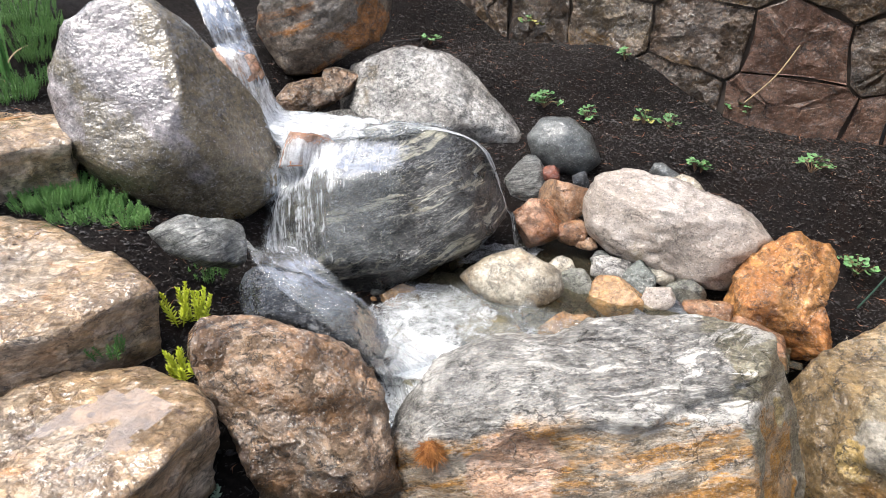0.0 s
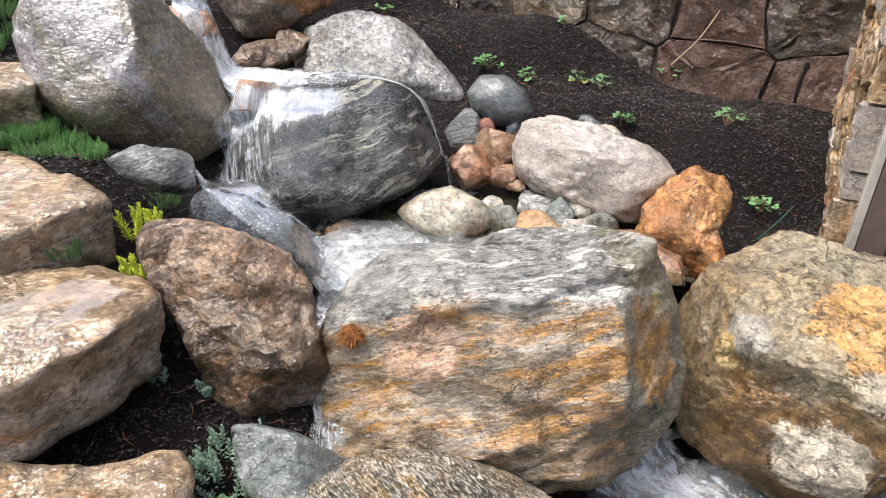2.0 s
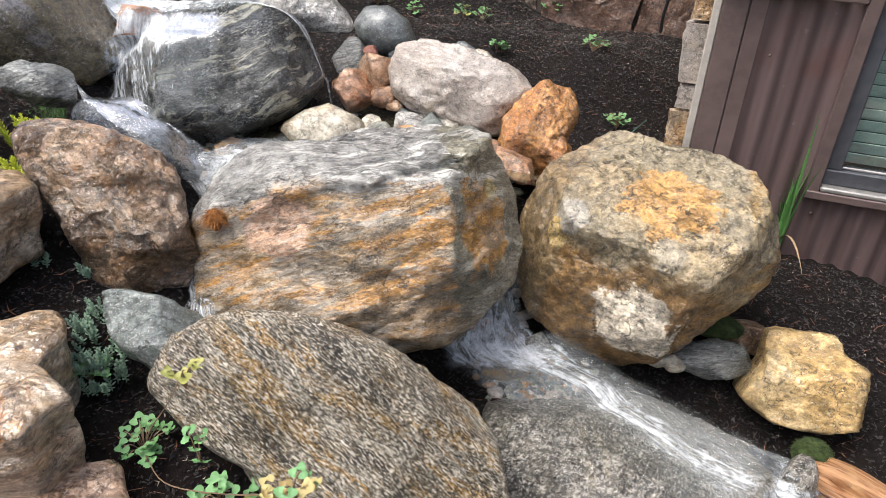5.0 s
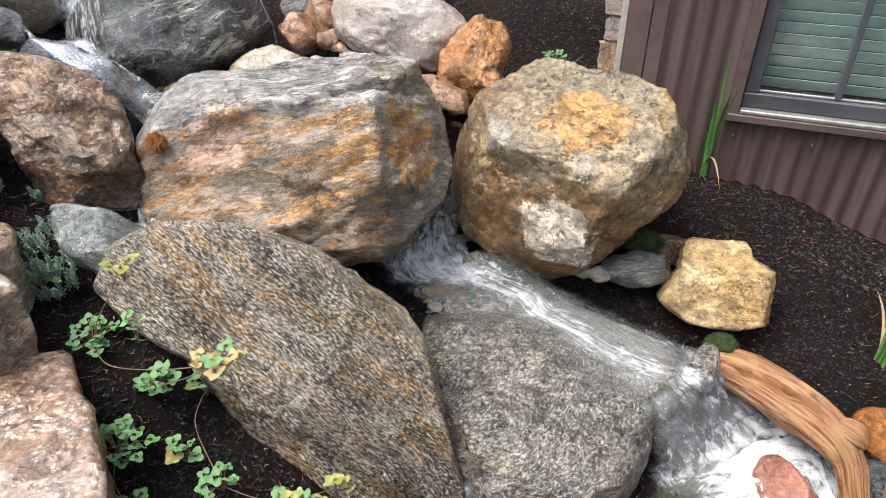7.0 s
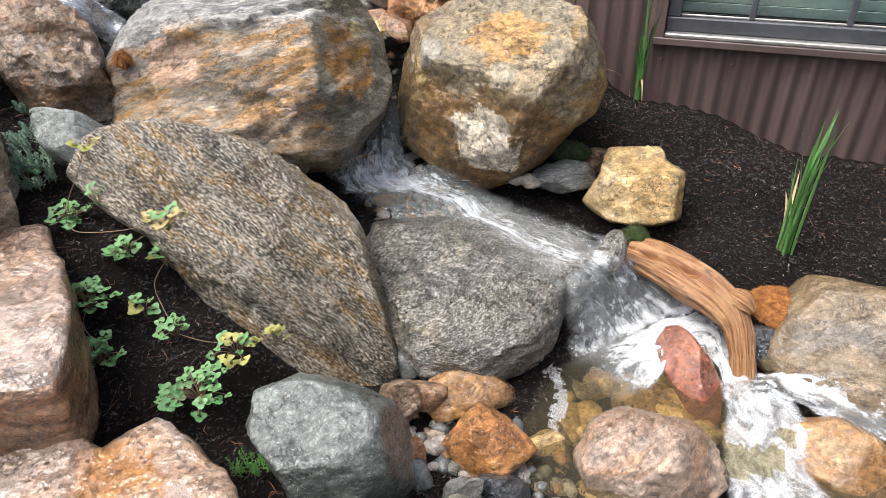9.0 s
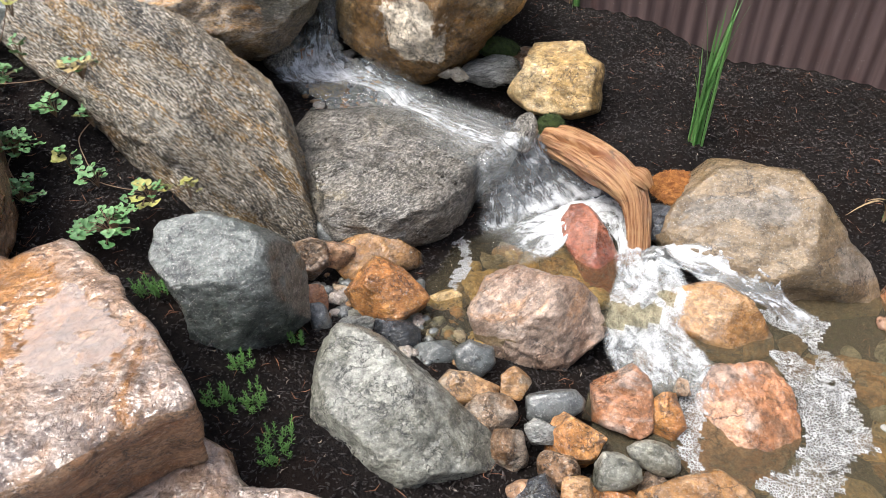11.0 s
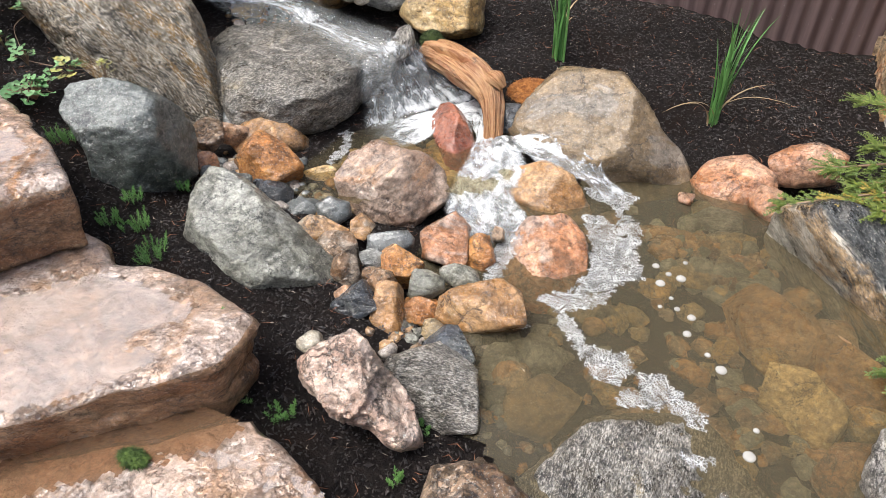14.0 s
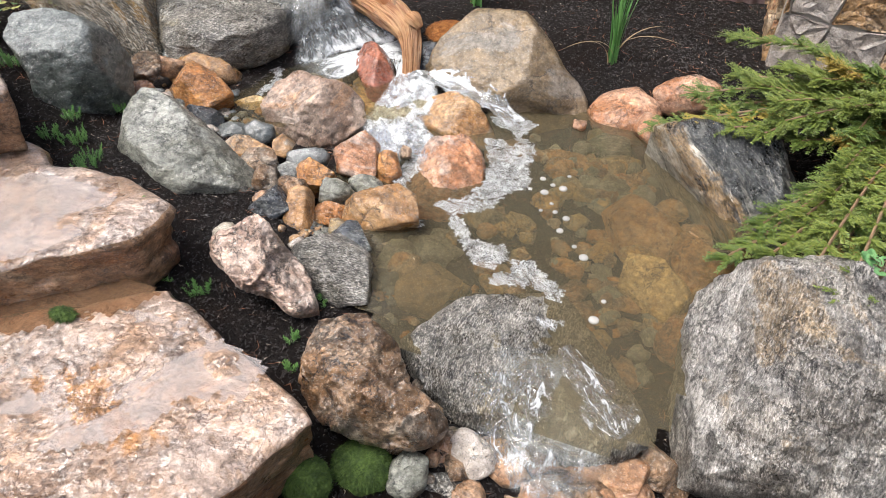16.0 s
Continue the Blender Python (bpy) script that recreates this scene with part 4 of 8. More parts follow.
stone('boulder', (1.37, 1.65, -0.00), 4, 28, [(-0.16, 0.00), (-0.11, 0.09), (0.02, 0.12), (0.12, 0.07), (0.15, -0.04), (0.07, -0.11), (-0.04, -0.10), (-0.13, -0.06)],
      mat='peach', label='smooth pink boulder at the pond edge', power=2.4, facets=2, rough=0.005, level=4, front=0.1, back=0.1, seed=36)
stone('boulder', (1.57, 1.71, 0.10), -1, 26, [(-0.14, -0.02), (-0.06, 0.06), (0.03, 0.09), (0.12, 0.06), (0.11, -0.03), (-0.01, -0.08), (-0.11, -0.07)],
      mat='peach', label='smooth peach boulder under the juniper', power=2.3, facets=2, rough=0.005, level=4, front=0.07, back=0.07, seed=37)
stone('boulder', (1.47, 1.53, 0.02), 1, 29, [(-0.06, 0.01), (-0.03, 0.07), (0.04, 0.06), (0.06, -0.04), (0.00, -0.07), (-0.04, -0.04)],
      mat='peach', label='small orange-pink stone at the pond edge', power=2.3, facets=2, rough=0.004, level=4, front=0.05, back=0.05, seed=38)
stone('boulder', (-2.20, 1.58, 1.12), 50, 26, [(-0.12, 0.05), (-0.07, 0.07), (0.03, 0.05), (0.10, 0.02), (0.08, -0.07), (0.01, -0.07), (-0.07, -0.02)],
      mat='slate', label='flat grey-green slate beside the big boulder', power=3, facets=6, rough=0.006, level=4, front=0.06, back=0.06, seed=39)
stone('boulder', (-1.93, 1.62, 0.98), 42, 33, [(-0.16, 0.06), (-0.11, 0.12), (-0.02, 0.09), (0.08, 0.03), (0.18, -0.10), (0.17, -0.14), (0.07, -0.10), (-0.06, -0.04), (-0.15, 0.02)],
      mat='charcoal', label='dark wet pouring stone under the falls', power=2.8, facets=7, rough=0.008, front=0.11, back=0.11, seed=40)
stone('boulder', (-1.42, 1.13, 0.75), 46, 41, [(-0.13, 0.15), (-0.02, 0.12), (0.07, 0.05), (0.14, -0.03), (0.16, -0.12), (0.02, -0.11), (-0.09, 0.00)],
      mat='greygreen', label='dark grey-green slate wedge beside the mulch', power=3, facets=6, rough=0.005, level=4, front=0.08, back=0.08, seed=41)

# ---- stone steps: plan outline about the middle, top, thickness ----
stone('boulder', (-0.41, 1.61, 0.19), 0, 90, [(-0.41, -0.04), (-0.42, 0.20), (-0.30, 0.35), (-0.02, 0.39), (0.24, 0.40), (0.43, 0.33), (0.43, 0.12), (0.33, -0.04), (0.33, -0.20), (0.28, -0.33), (0.18, -0.43), (-0.00, -0.47), (-0.14, -0.36), (-0.30, -0.19)],
      front=0.13, back=0.13, seed=71, mat='slab', label='broad flat grey slab in the stream with water across it', power=4.0, facets=6, rough=0.01, level=6)
stone('boulder', (1.32, 0.32, -0.10), 90, 85, [(-0.08, 0.33), (0.03, 0.28), (0.25, 0.17), (0.29, -0.02), (0.06, -0.24), (-0.12, -0.37), (-0.18, -0.29), (-0.21, -0.11), (-0.21, 0.08), (-0.17, 0.23)],
      front=0.1, back=0.1, seed=72, mat='darkslab', label='dark wet slab over which the pond spills', power=5.0, facets=6, rough=0.01, level=6)
flagstone('stone_step', (-2.92, 1.53, 1.20), [(-0.34, -0.00), (-0.13, 0.14), (-0.05, 0.19), (0.13, 0.16), (0.27, 0.07), (0.21, 0.01), (0.19, -0.06), (0.14, -0.24)], 0.20,
          ('stepwarm', 'stepside'), 'broad wet golden sandstone step with a pale split face', 73, 'step', 'stone steps')
flagstone('stone_step', (-2.42, 1.24, 1.06), [(-0.44, 0.04), (-0.24, 0.14), (-0.14, 0.19), (0.04, 0.16), (0.23, 0.14), (0.33, 0.11), (0.31, 0.02), (0.25, -0.10), (0.17, -0.27)], 0.20,
          ('stepwarm', 'stepside'), 'broad wet golden sandstone step with a pale split face', 74, 'step', 'stone steps')
flagstone('stone_step', (-2.02, 1.01, 0.95), [(-0.36, -0.05), (-0.16, 0.04), (-0.13, 0.15), (-0.02, 0.23), (0.11, 0.23), (0.20, 0.20), (0.22, 0.08), (0.22, -0.02), (0.19, -0.13), (0.05, -0.25)], 0.20,
          ('stepwarm', 'stepside'), 'broad wet golden sandstone step with a pale split face', 75, 'step', 'stone steps')
flagstone('stone_step', (-1.66, 0.80, 0.76), [(-0.33, -0.03), (-0.14, 0.10), (-0.03, 0.17), (0.04, 0.23), (0.12, 0.17), (0.15, 0.09), (0.27, 0.05), (0.27, -0.05), (-0.01, -0.20)], 0.20,
          ('stepwarm', 'stepside'), 'broad wet golden sandstone step with a pale split face', 76, 'step', 'stone steps')
flagstone('stone_step', (-1.34, 0.65, 0.56), [(-0.34, 0.04), (-0.14, 0.16), (-0.02, 0.22), (0.08, 0.16), (0.23, 0.06), (0.33, -0.03), (0.41, -0.11), (0.47, -0.20), (0.25, -0.36)], 0.24,
          ('step', 'rust'), 'broad wet peach sandstone step with a rough edge', 77, 'step', 'stone steps')
flagstone('stone_step', (-0.65, 0.24, 0.38), [(-0.61, 0.11), (-0.18, 0.21), (-0.13, 0.32), (0.09, 0.25), (0.34, 0.11), (0.48, 0.03), (0.43, -0.01), (0.39, -0.07), (0.35, -0.16), (0.17, -0.37)], 0.20,
          ('step', 'rust'), 'broad wet peach sandstone step with a rough edge', 78, 'step', 'stone steps')
flagstone('stone_step', (-0.20, 0.05, 0.16), [(-0.70, 0.10), (-0.25, 0.22), (-0.12, 0.29), (0.09, 0.22), (0.29, 0.25), (0.43, 0.22), (0.54, 0.17), (0.54, 0.04), (0.39, -0.11), (0.09, -0.41)], 0.20,
          ('step', 'rust'), 'broad wet peach sandstone step with a rough edge', 79, 'step', 'stone steps')
flagstone('stone_step', (0.42, -0.33, 0.02), [(-0.63, -0.05), (-0.32, 0.16), (-0.20, 0.24), (-0.01, 0.40), (0.13, 0.34), (0.40, 0.25), (0.55, 0.18), (0.51, 0.08), (0.46, -0.05), (0.34, -0.19), (-0.09, -0.41)], 0.20,
          ('step', 'rust'), 'broad wet peach sandstone step with a rough edge', 80, 'step', 'stone steps')

# ---- cobbles and loose stones: middle, yaw, half sizes, turn ----
cobble((-1.80, 2.69, 0.950), 20, 22, 0.070, 0.079, -0, 'slate', 'mottled green and white stone', 200)
cobble((-1.71, 2.72, 0.980), 18, 22, 0.037, 0.028, -0, 'red', 'small red pebble of the stream bed', 201)
cobble((-1.61, 2.58, 0.950), 17, 24, 0.082, 0.084, -20, 'rust', 'rusty brown rounded stone', 202)
cobble((-1.68, 2.48, 0.900), 19, 26, 0.105, 0.080, -0, 'peach', 'orange blocky stone with a white spot', 203)
cobble((-1.55, 2.50, 0.880), 15, 27, 0.052, 0.036, -0, 'rust', 'small rust-red stone of the stream bed', 204)
cobble((-1.50, 2.49, 0.860), 14, 27, 0.036, 0.020, -0, 'rust', 'small rust-red stone of the stream bed', 205)
cobble((-1.60, 2.73, 0.970), 15, 22, 0.030, 0.030, -0, 'charcoal', 'dark pebble of the stream bed', 206)
cobble((-1.35, 2.88, 0.980), 8, 21, 0.063, 0.040, -20, 'river', 'dark grey stone half in the mulch', 207)
cobble((-1.26, 2.83, 0.970), 6, 22, 0.057, 0.044, -20, 'cream', 'cream stone half in the mulch', 208)
cobble((-1.15, 2.72, 0.970), 3, 23, 0.054, 0.033, -20, 'cream', 'pale tan stone half in the mulch', 209)
cobble((-1.54, 2.37, 0.820), 16, 30, 0.046, 0.035, -0, 'cream', 'pale wet pebble of the stream bed', 210)
cobble((-1.47, 2.32, 0.800), 14, 31, 0.056, 0.049, -30, 'greypale', 'grey wet pebble of the stream bed', 211)
cobble((-1.44, 2.44, 0.840), 13, 29, 0.035, 0.027, -0, 'slate', 'grey pebble of the stream bed', 212)
cobble((-1.38, 2.41, 0.830), 11, 29, 0.081, 0.046, -10, 'granite', 'grey-brown granite cobble of the stream bed', 213)
cobble((-1.30, 2.39, 0.830), 9, 30, 0.047, 0.046, -0, 'greygreen', 'grey-green cobble of the stream bed', 214)
cobble((-1.24, 2.43, 0.840), 7, 29, 0.054, 0.029, -15, 'cream', 'flat cream cobble of the stream bed', 215)
cobble((-1.23, 2.34, 0.810), 7, 31, 0.052, 0.043, -0, 'pale', 'pale pinkish cobble of the stream bed', 216)
cobble((-1.16, 2.40, 0.820), 4, 30, 0.057, 0.043, -0, 'greypale', 'grey-green oval cobble of the stream bed', 217)
cobble((-1.35, 2.31, 0.790), 11, 32, 0.085, 0.056, -10, 'tanwet', 'orange-brown wet stone of the stream bed', 218)
cobble((-1.09, 2.35, 0.800), 2, 31, 0.078, 0.033, -0, 'rust', 'reddish flat stone of the stream bed', 219)
cobble((-1.09, 2.25, 0.790), 2, 33, 0.065, 0.039, -0, 'greygreen', 'grey-green stone at the pool edge', 220)
cobble((-1.03, 2.23, 0.800), 0, 33, 0.053, 0.044, -0, 'yellow', 'tan wet stone at the pool edge', 221)
cobble((-1.19, 2.32, 0.770), 5, 32, 0.063, 0.052, -20, 'charcoal', 'dark sunken stone in the water', 222)
cobble((-1.26, 2.25, 0.770), 8, 33, 0.058, 0.036, -0, 'charcoal', 'dark sunken stone in the water', 223)
cobble((-1.41, 2.09, 0.790), 15, 35, 0.106, 0.058, -5, 'tanwet', 'orange-brown stone with water trickling over', 224)
cobble((-1.27, 2.16, 0.780), 9, 35, 0.073, 0.045, -10, 'tanwet', 'brown wet stone of the stream bed', 225)
cobble((-1.93, 2.02, 0.780), 32, 33, 0.069, 0.036, -5, 'tanwet', 'orange sunken stone in the water', 226)
cobble((-1.85, 2.21, 0.750), 27, 32, 0.085, 0.042, -0, 'river', 'grey sunken stone in the water', 227)
cobble((-1.64, 2.03, 0.750), 23, 36, 0.090, 0.038, -0, 'cream', 'pale sunken stone in the water', 228)
cobble((-0.94, 2.26, 0.800), -3, 33, 0.090, 0.047, -15, 'rust', 'rust-coloured wet stone of the stream bed', 229)
cobble((-2.27, 2.06, 1.175), 40, 21, 0.085, 0.060, -0, 'peach', 'pink stone breaking the falls', 230)
cobble((-2.64, 2.19, 1.340), 46, 13, 0.097, 0.076, -30, 'peach', 'pink stone under the upper falls', 231)
cobble((-2.66, 2.58, 1.170), 40, 15, 0.097, 0.063, -0, 'brown', 'brown stone beside the upper falls', 232)
cobble((-2.70, 2.53, 1.100), 41, 17, 0.082, 0.063, -10, 'slab', 'wet grey-olive stone of the stream bed', 233)
cobble((-2.60, 2.67, 1.200), 37, 14, 0.098, 0.054, 20, 'brown', 'brown stone chip of the stream bed', 234)
cobble((-2.50, 2.55, 1.100), 37, 17, 0.084, 0.042, -10, 'slab', 'wet dark stone of the stream bed', 235)
cobble((-0.43, 1.01, 0.170), 40, 31, 0.062, 0.055, -0, 'brown', 'brown slaty stone of the stream bed', 236)
cobble((-0.38, 1.06, 0.170), 38, 31, 0.087, 0.041, -25, 'rust', 'rusty flat stone of the stream bed', 237)
cobble((-0.26, 1.15, 0.120), 33, 32, 0.163, 0.063, -5, 'tanwet', 'broad orange-brown wet stone', 238)
cobble((-0.16, 0.98, 0.130), 33, 34, 0.112, 0.089, -20, 'orange', 'orange angular stone of the stream bed', 239)
cobble((-0.34, 0.89, 0.140), 40, 34, 0.055, 0.033, -30, 'peach', 'peach stone chip of the stream bed', 240)
cobble((-0.30, 0.84, 0.110), 40, 35, 0.035, 0.058, -0, 'river', 'dark grey stone of the stream bed', 241)
cobble((-0.17, 0.82, 0.150), 37, 36, 0.058, 0.026, -0, 'slate', 'grey stone top of the stream bed', 242)
cobble((-0.08, 0.89, 0.080), 33, 37, 0.067, 0.043, -30, 'charcoal', 'black wet stone of the stream bed', 243)
cobble((0.04, 0.89, 0.050), 29, 39, 0.085, 0.040, -5, 'river', 'dark grey wet stone', 244)
cobble((0.14, 0.90, 0.060), 26, 40, 0.065, 0.053, -10, 'river', 'grey wet stone of the stream bed', 245)
cobble((0.14, 0.79, 0.060), 28, 41, 0.091, 0.042, -5, 'tanwet', 'ochre wet stone of the stream bed', 246)
cobble((0.27, 0.85, 0.060), 22, 42, 0.037, 0.049, -0, 'tanwet', 'orange-tan stone of the stream bed', 247)
cobble((0.23, 0.74, 0.050), 25, 43, 0.088, 0.044, -0, 'brown', 'pinkish brown stone of the stream bed', 248)
cobble((0.38, 0.83, 0.050), 18, 43, 0.096, 0.044, 10, 'river', 'dark wet stone of the stream bed', 249)
cobble((-0.15, 1.32, 0.000), 28, 33, 0.080, 0.053, -0, 'yellow', 'ochre sunken stone in the water', 250)
cobble((-0.04, 1.09, 0.030), 28, 36, 0.072, 0.052, -0, 'yellow', 'ochre stone at the pool edge', 251)
cobble((-0.08, 1.52, -0.020), 24, 32, 0.093, 0.051, -0, 'tan', 'brown sunken stone in the water', 252)
cobble((0.46, 0.74, 0.050), 16, 45, 0.064, 0.069, -0, 'orange', 'orange wet stone of the stream bed', 253)
cobble((0.54, 0.89, 0.050), 11, 42, 0.076, 0.084, -0, 'peach', 'peach pink cobble of the stream bed', 254)
cobble((0.65, 0.91, 0.020), 6, 43, 0.045, 0.063, -0, 'orange', 'orange stone of the stream bed', 255)
cobble((0.56, 0.69, 0.050), 12, 47, 0.056, 0.049, -0, 'greypale', 'pale green-grey cobble of the stream bed', 256)
cobble((0.64, 0.77, 0.040), 8, 46, 0.069, 0.041, -15, 'greypale', 'grey oval cobble of the stream bed', 257)
cobble((0.31, 0.67, 0.040), 23, 46, 0.052, 0.062, -0, 'brown', 'brown-grey wet stone of the stream bed', 258)
cobble((0.37, 0.73, 0.060), 20, 45, 0.049, 0.041, -0, 'slate', 'grey stone of the stream bed', 259)
cobble((0.37, 0.56, 0.060), 23, 48, 0.029, 0.029, -0, 'rust', 'small red-brown pebble of the stream bed', 260)
cobble((0.42, 0.55, 0.050), 20, 49, 0.068, 0.064, -0, 'charcoal', 'black wet lump of stone', 261)
cobble((0.50, 0.57, 0.040), 16, 50, 0.049, 0.086, -0, 'tanwet', 'upright tan stone of the stream bed', 262)
cobble((0.44, 0.64, 0.060), 18, 47, 0.050, 0.035, -30, 'brown', 'pinkish stone chip of the stream bed', 263)
cobble((0.57, 0.63, 0.000), 12, 49, 0.067, 0.045, -0, 'orange', 'orange sunken stone in the water', 264)
cobble((0.66, 0.71, -0.030), 7, 49, 0.069, 0.049, -0, 'brown', 'brown sunken stone in the water', 265)
cobble((0.75, 0.67, 0.040), 3, 48, 0.138, 0.069, 15, 'tanwet', 'tan wedge-shaped stone of the stream bed', 266)
cobble((0.64, 0.56, 0.020), 9, 51, 0.038, 0.041, -0, 'tan', 'tan pebble of the stream bed', 267)
cobble((0.72, 0.50, 0.030), 5, 53, 0.059, 0.053, -0, 'charcoal', 'blue-black wet stone of the stream bed', 268)
cobble((0.41, 0.32, 0.110), 26, 54, 0.041, 0.034, 30, 'cream', 'cream stone in the mulch', 269)
cobble((0.71, 0.38, 0.020), 7, 55, 0.145, 0.105, -20, 'darkslab', 'flat grey-brown stone of the stream bed', 270)
cobble((0.83, 0.59, -0.050), -2, 52, 0.057, 0.048, -0, 'greypale', 'grey sunken stone in the water', 271)
cobble((0.92, 0.64, -0.060), -6, 51, 0.078, 0.052, -0, 'greypale', 'grey sunken stone in the water', 272)
cobble((0.89, 0.52, -0.050), -5, 54, 0.053, 0.056, -0, 'tanwet', 'tan sunken stone in the water', 273)
cobble((0.68, 1.01, 0.040), 5, 41, 0.023, 0.032, -0, 'brown', 'brown pebble in the foam', 274)
cobble((1.21, 1.48, 0.020), -12, 33, 0.028, 0.024, -0, 'peach', 'small peach pebble of the stream bed', 275)
cobble((0.55, 1.46, 0.090), 7, 32, 0.059, 0.042, -0, 'slate', 'grey stone beside the log', 276)
cobble((0.04, 1.68, 0.330), 4, 35, 0.038, 0.068, -10, 'slab', 'small upright grey stone', 277)
cobble((0.52, 1.62, 0.120), -11, 40, 0.054, 0.058, -0, 'charcoal', 'dark stone below the coir', 278)
cobble((-0.73, 1.92, 0.350), 24, 29, 0.055, 0.046, -0, 'slab', 'grey stone in the falls', 279)
cobble((-0.92, 1.89, 0.400), 29, 27, 0.040, 0.035, -0, 'peach', 'small red stone in the falls', 280)
cobble((-0.34, 1.98, 0.370), 14, 29, 0.076, 0.020, -0, 'cream', 'thin pale stone of the stream bed', 281)
cobble((-0.80, 1.84, 0.310), 27, 30, 0.092, 0.050, -10, 'tan', 'brown wet stone in the falls', 282)
cobble((-1.01, 1.81, 0.400), 32, 28, 0.083, 0.060, -20, 'slab', 'dark wet stone under the falls', 283)
cobble((-0.48, 1.24, 0.100), 26, 45, 0.076, 0.065, -0, 'river', 'dark stone below the slab', 284)
cobble((-0.12, 2.21, 0.360), 7, 28, 0.096, 0.053, -0, 'brown', 'brown stone behind the slate', 285)
cobble((1.28, 0.03, -0.120), 16, 58, 0.056, 0.071, 40, 'pale', 'pale pink angular stone', 286)
cobble((1.34, 0.06, -0.140), 12, 58, 0.047, 0.075, 35, 'tanwet', 'orange wet stone of the stream bed', 287)
cobble((1.23, 0.01, -0.150), 20, 59, 0.069, 0.050, -30, 'rust', 'red-brown stone of the stream bed', 288)
cobble((1.16, -0.08, -0.100), 26, 60, 0.054, 0.060, -0, 'greypale', 'pale grey rounded stone', 289)
cobble((1.59, 0.14, -0.160), -4, 57, 0.106, 0.061, -0, 'rust', 'red-brown wet stone of the stream bed', 290)
cobble((1.69, 0.20, -0.150), -9, 55, 0.066, 0.056, -10, 'brown', 'dark brown stone of the stream bed', 291)
cobble((1.66, 0.11, -0.180), -8, 58, 0.065, 0.036, -0, 'rust', 'red stone of the stream bed', 292)
cobble((1.23, -0.06, -0.150), 21, 61, 0.052, 0.046, -0, 'slab', 'grey stone of the stream bed', 293)
cobble((1.46, 0.08, -0.210), 4, 59, 0.113, 0.065, -0, 'rust', 'red-brown stone under the falling water', 294)
cobble((1.56, 1.06, -0.110), -6, 39, 0.183, 0.087, -15, 'tanwet', 'orange-brown sunken slab in the water', 295)
cobble((1.60, 0.79, -0.100), -9, 43, 0.143, 0.083, -25, 'yellow', 'tan sunken wedge stone', 296)
cobble((1.76, 0.93, -0.110), -14, 40, 0.145, 0.084, -20, 'tanwet', 'tan sunken stone in the water', 297)
cobble((1.43, 1.35, -0.120), -2, 35, 0.073, 0.041, -0, 'rust', 'reddish sunken stone in the water', 298)
cobble((1.19, 1.37, -0.100), 5, 34, 0.105, 0.041, -0, 'tanwet', 'orange sunken stone in the water', 299)
cobble((1.33, 1.53, -0.090), 1, 32, 0.101, 0.067, -0, 'slate', 'grey sunken stone in the water', 300)
cobble((1.39, 1.45, -0.110), -1, 34, 0.099, 0.047, -0, 'tan', 'brown sunken stone in the water', 301)
cobble((1.49, 1.23, -0.120), -4, 37, 0.062, 0.048, -0, 'greypale', 'grey sunken stone in the water', 302)
cobble((1.01, 0.92, -0.100), 12, 41, 0.076, 0.048, -0, 'tan', 'tan sunken stone in the water', 303)
cobble((1.12, 0.95, -0.110), 8, 41, 0.060, 0.036, -0, 'tan', 'tan sunken stone in the water', 304)
cobble((1.54, 0.93, -0.120), -6, 41, 0.060, 0.044, -0, 'tan', 'brown sunken stone in the water', 305)
cobble((1.71, 1.11, -0.120), -11, 38, 0.068, 0.051, -0, 'rust', 'reddish sunken stone in the water', 306)
cobble((1.72, 0.59, -0.120), -15, 47, 0.068, 0.097, -10, 'rust', 'rusty sunken stone by the big boulder', 307)
cobble((1.77, 0.79, -0.110), -15, 43, 0.052, 0.052, -0, 'tan', 'brown sunken stone in the water', 308)
cobble((0.89, 0.52, -0.050), 21, 46, 0.047, 0.041, -0, 'tanwet', 'orange-tan sunken stone in the water', 309)
cobble((0.96, 0.47, -0.070), 19, 48, 0.112, 0.074, 20, 'brownflat', 'flat grey-brown sunken slab', 310)
cobble((0.84, 0.56, -0.050), 22, 45, 0.060, 0.039, -0, 'greypale', 'grey sunken stone in the water', 311)
cobble((0.95, 0.67, -0.070), 17, 44, 0.065, 0.033, -0, 'greypale', 'grey sunken stone in the water', 312)
cobble((0.86, 0.45, -0.060), 24, 48, 0.044, 0.051, -0, 'river', 'dark sunken stone in the water', 313)
cobble((1.25, 1.25, -0.120), 3, 37, 0.062, 0.040, -0, 'tan', 'brown sunken stone in the water', 314)
cobble((1.18, 1.12, -0.120), 6, 38, 0.055, 0.038, -0, 'tan', 'brown sunken stone in the water', 315)
cobble((1.29, 1.56, -0.060), 2, 32, 0.063, 0.034, -0, 'tan', 'brown sunken stone in the water', 316)
cobble((1.62, 1.24, -0.120), -7, 36, 0.058, 0.044, -0, 'tanwet', 'tan sunken stone in the water', 317)
cobble((0.14, 1.80, 0.130), 6, 36, 0.209, 0.105, -35, 'charcoal', 'dark wet stone under the cascade', 318)
cobble((-0.00, 1.63, 0.060), 11, 40, 0.102, 0.077, -0, 'charcoal', 'dark wet stone under the cascade', 319)
cobble((0.31, 1.78, 0.110), 1, 37, 0.109, 0.074, -40, 'charcoal', 'dark wet stone under the cascade', 320)
cobble((-1.11, 1.97, 0.330), 35, 26, 0.142, 0.088, -20, 'charcoal', 'dark wet stone under the gap fall', 321)
cobble((-0.90, 2.03, 0.335), 30, 26, 0.121, 0.066, -10, 'slab', 'grey wet stone under the gap fall', 322)
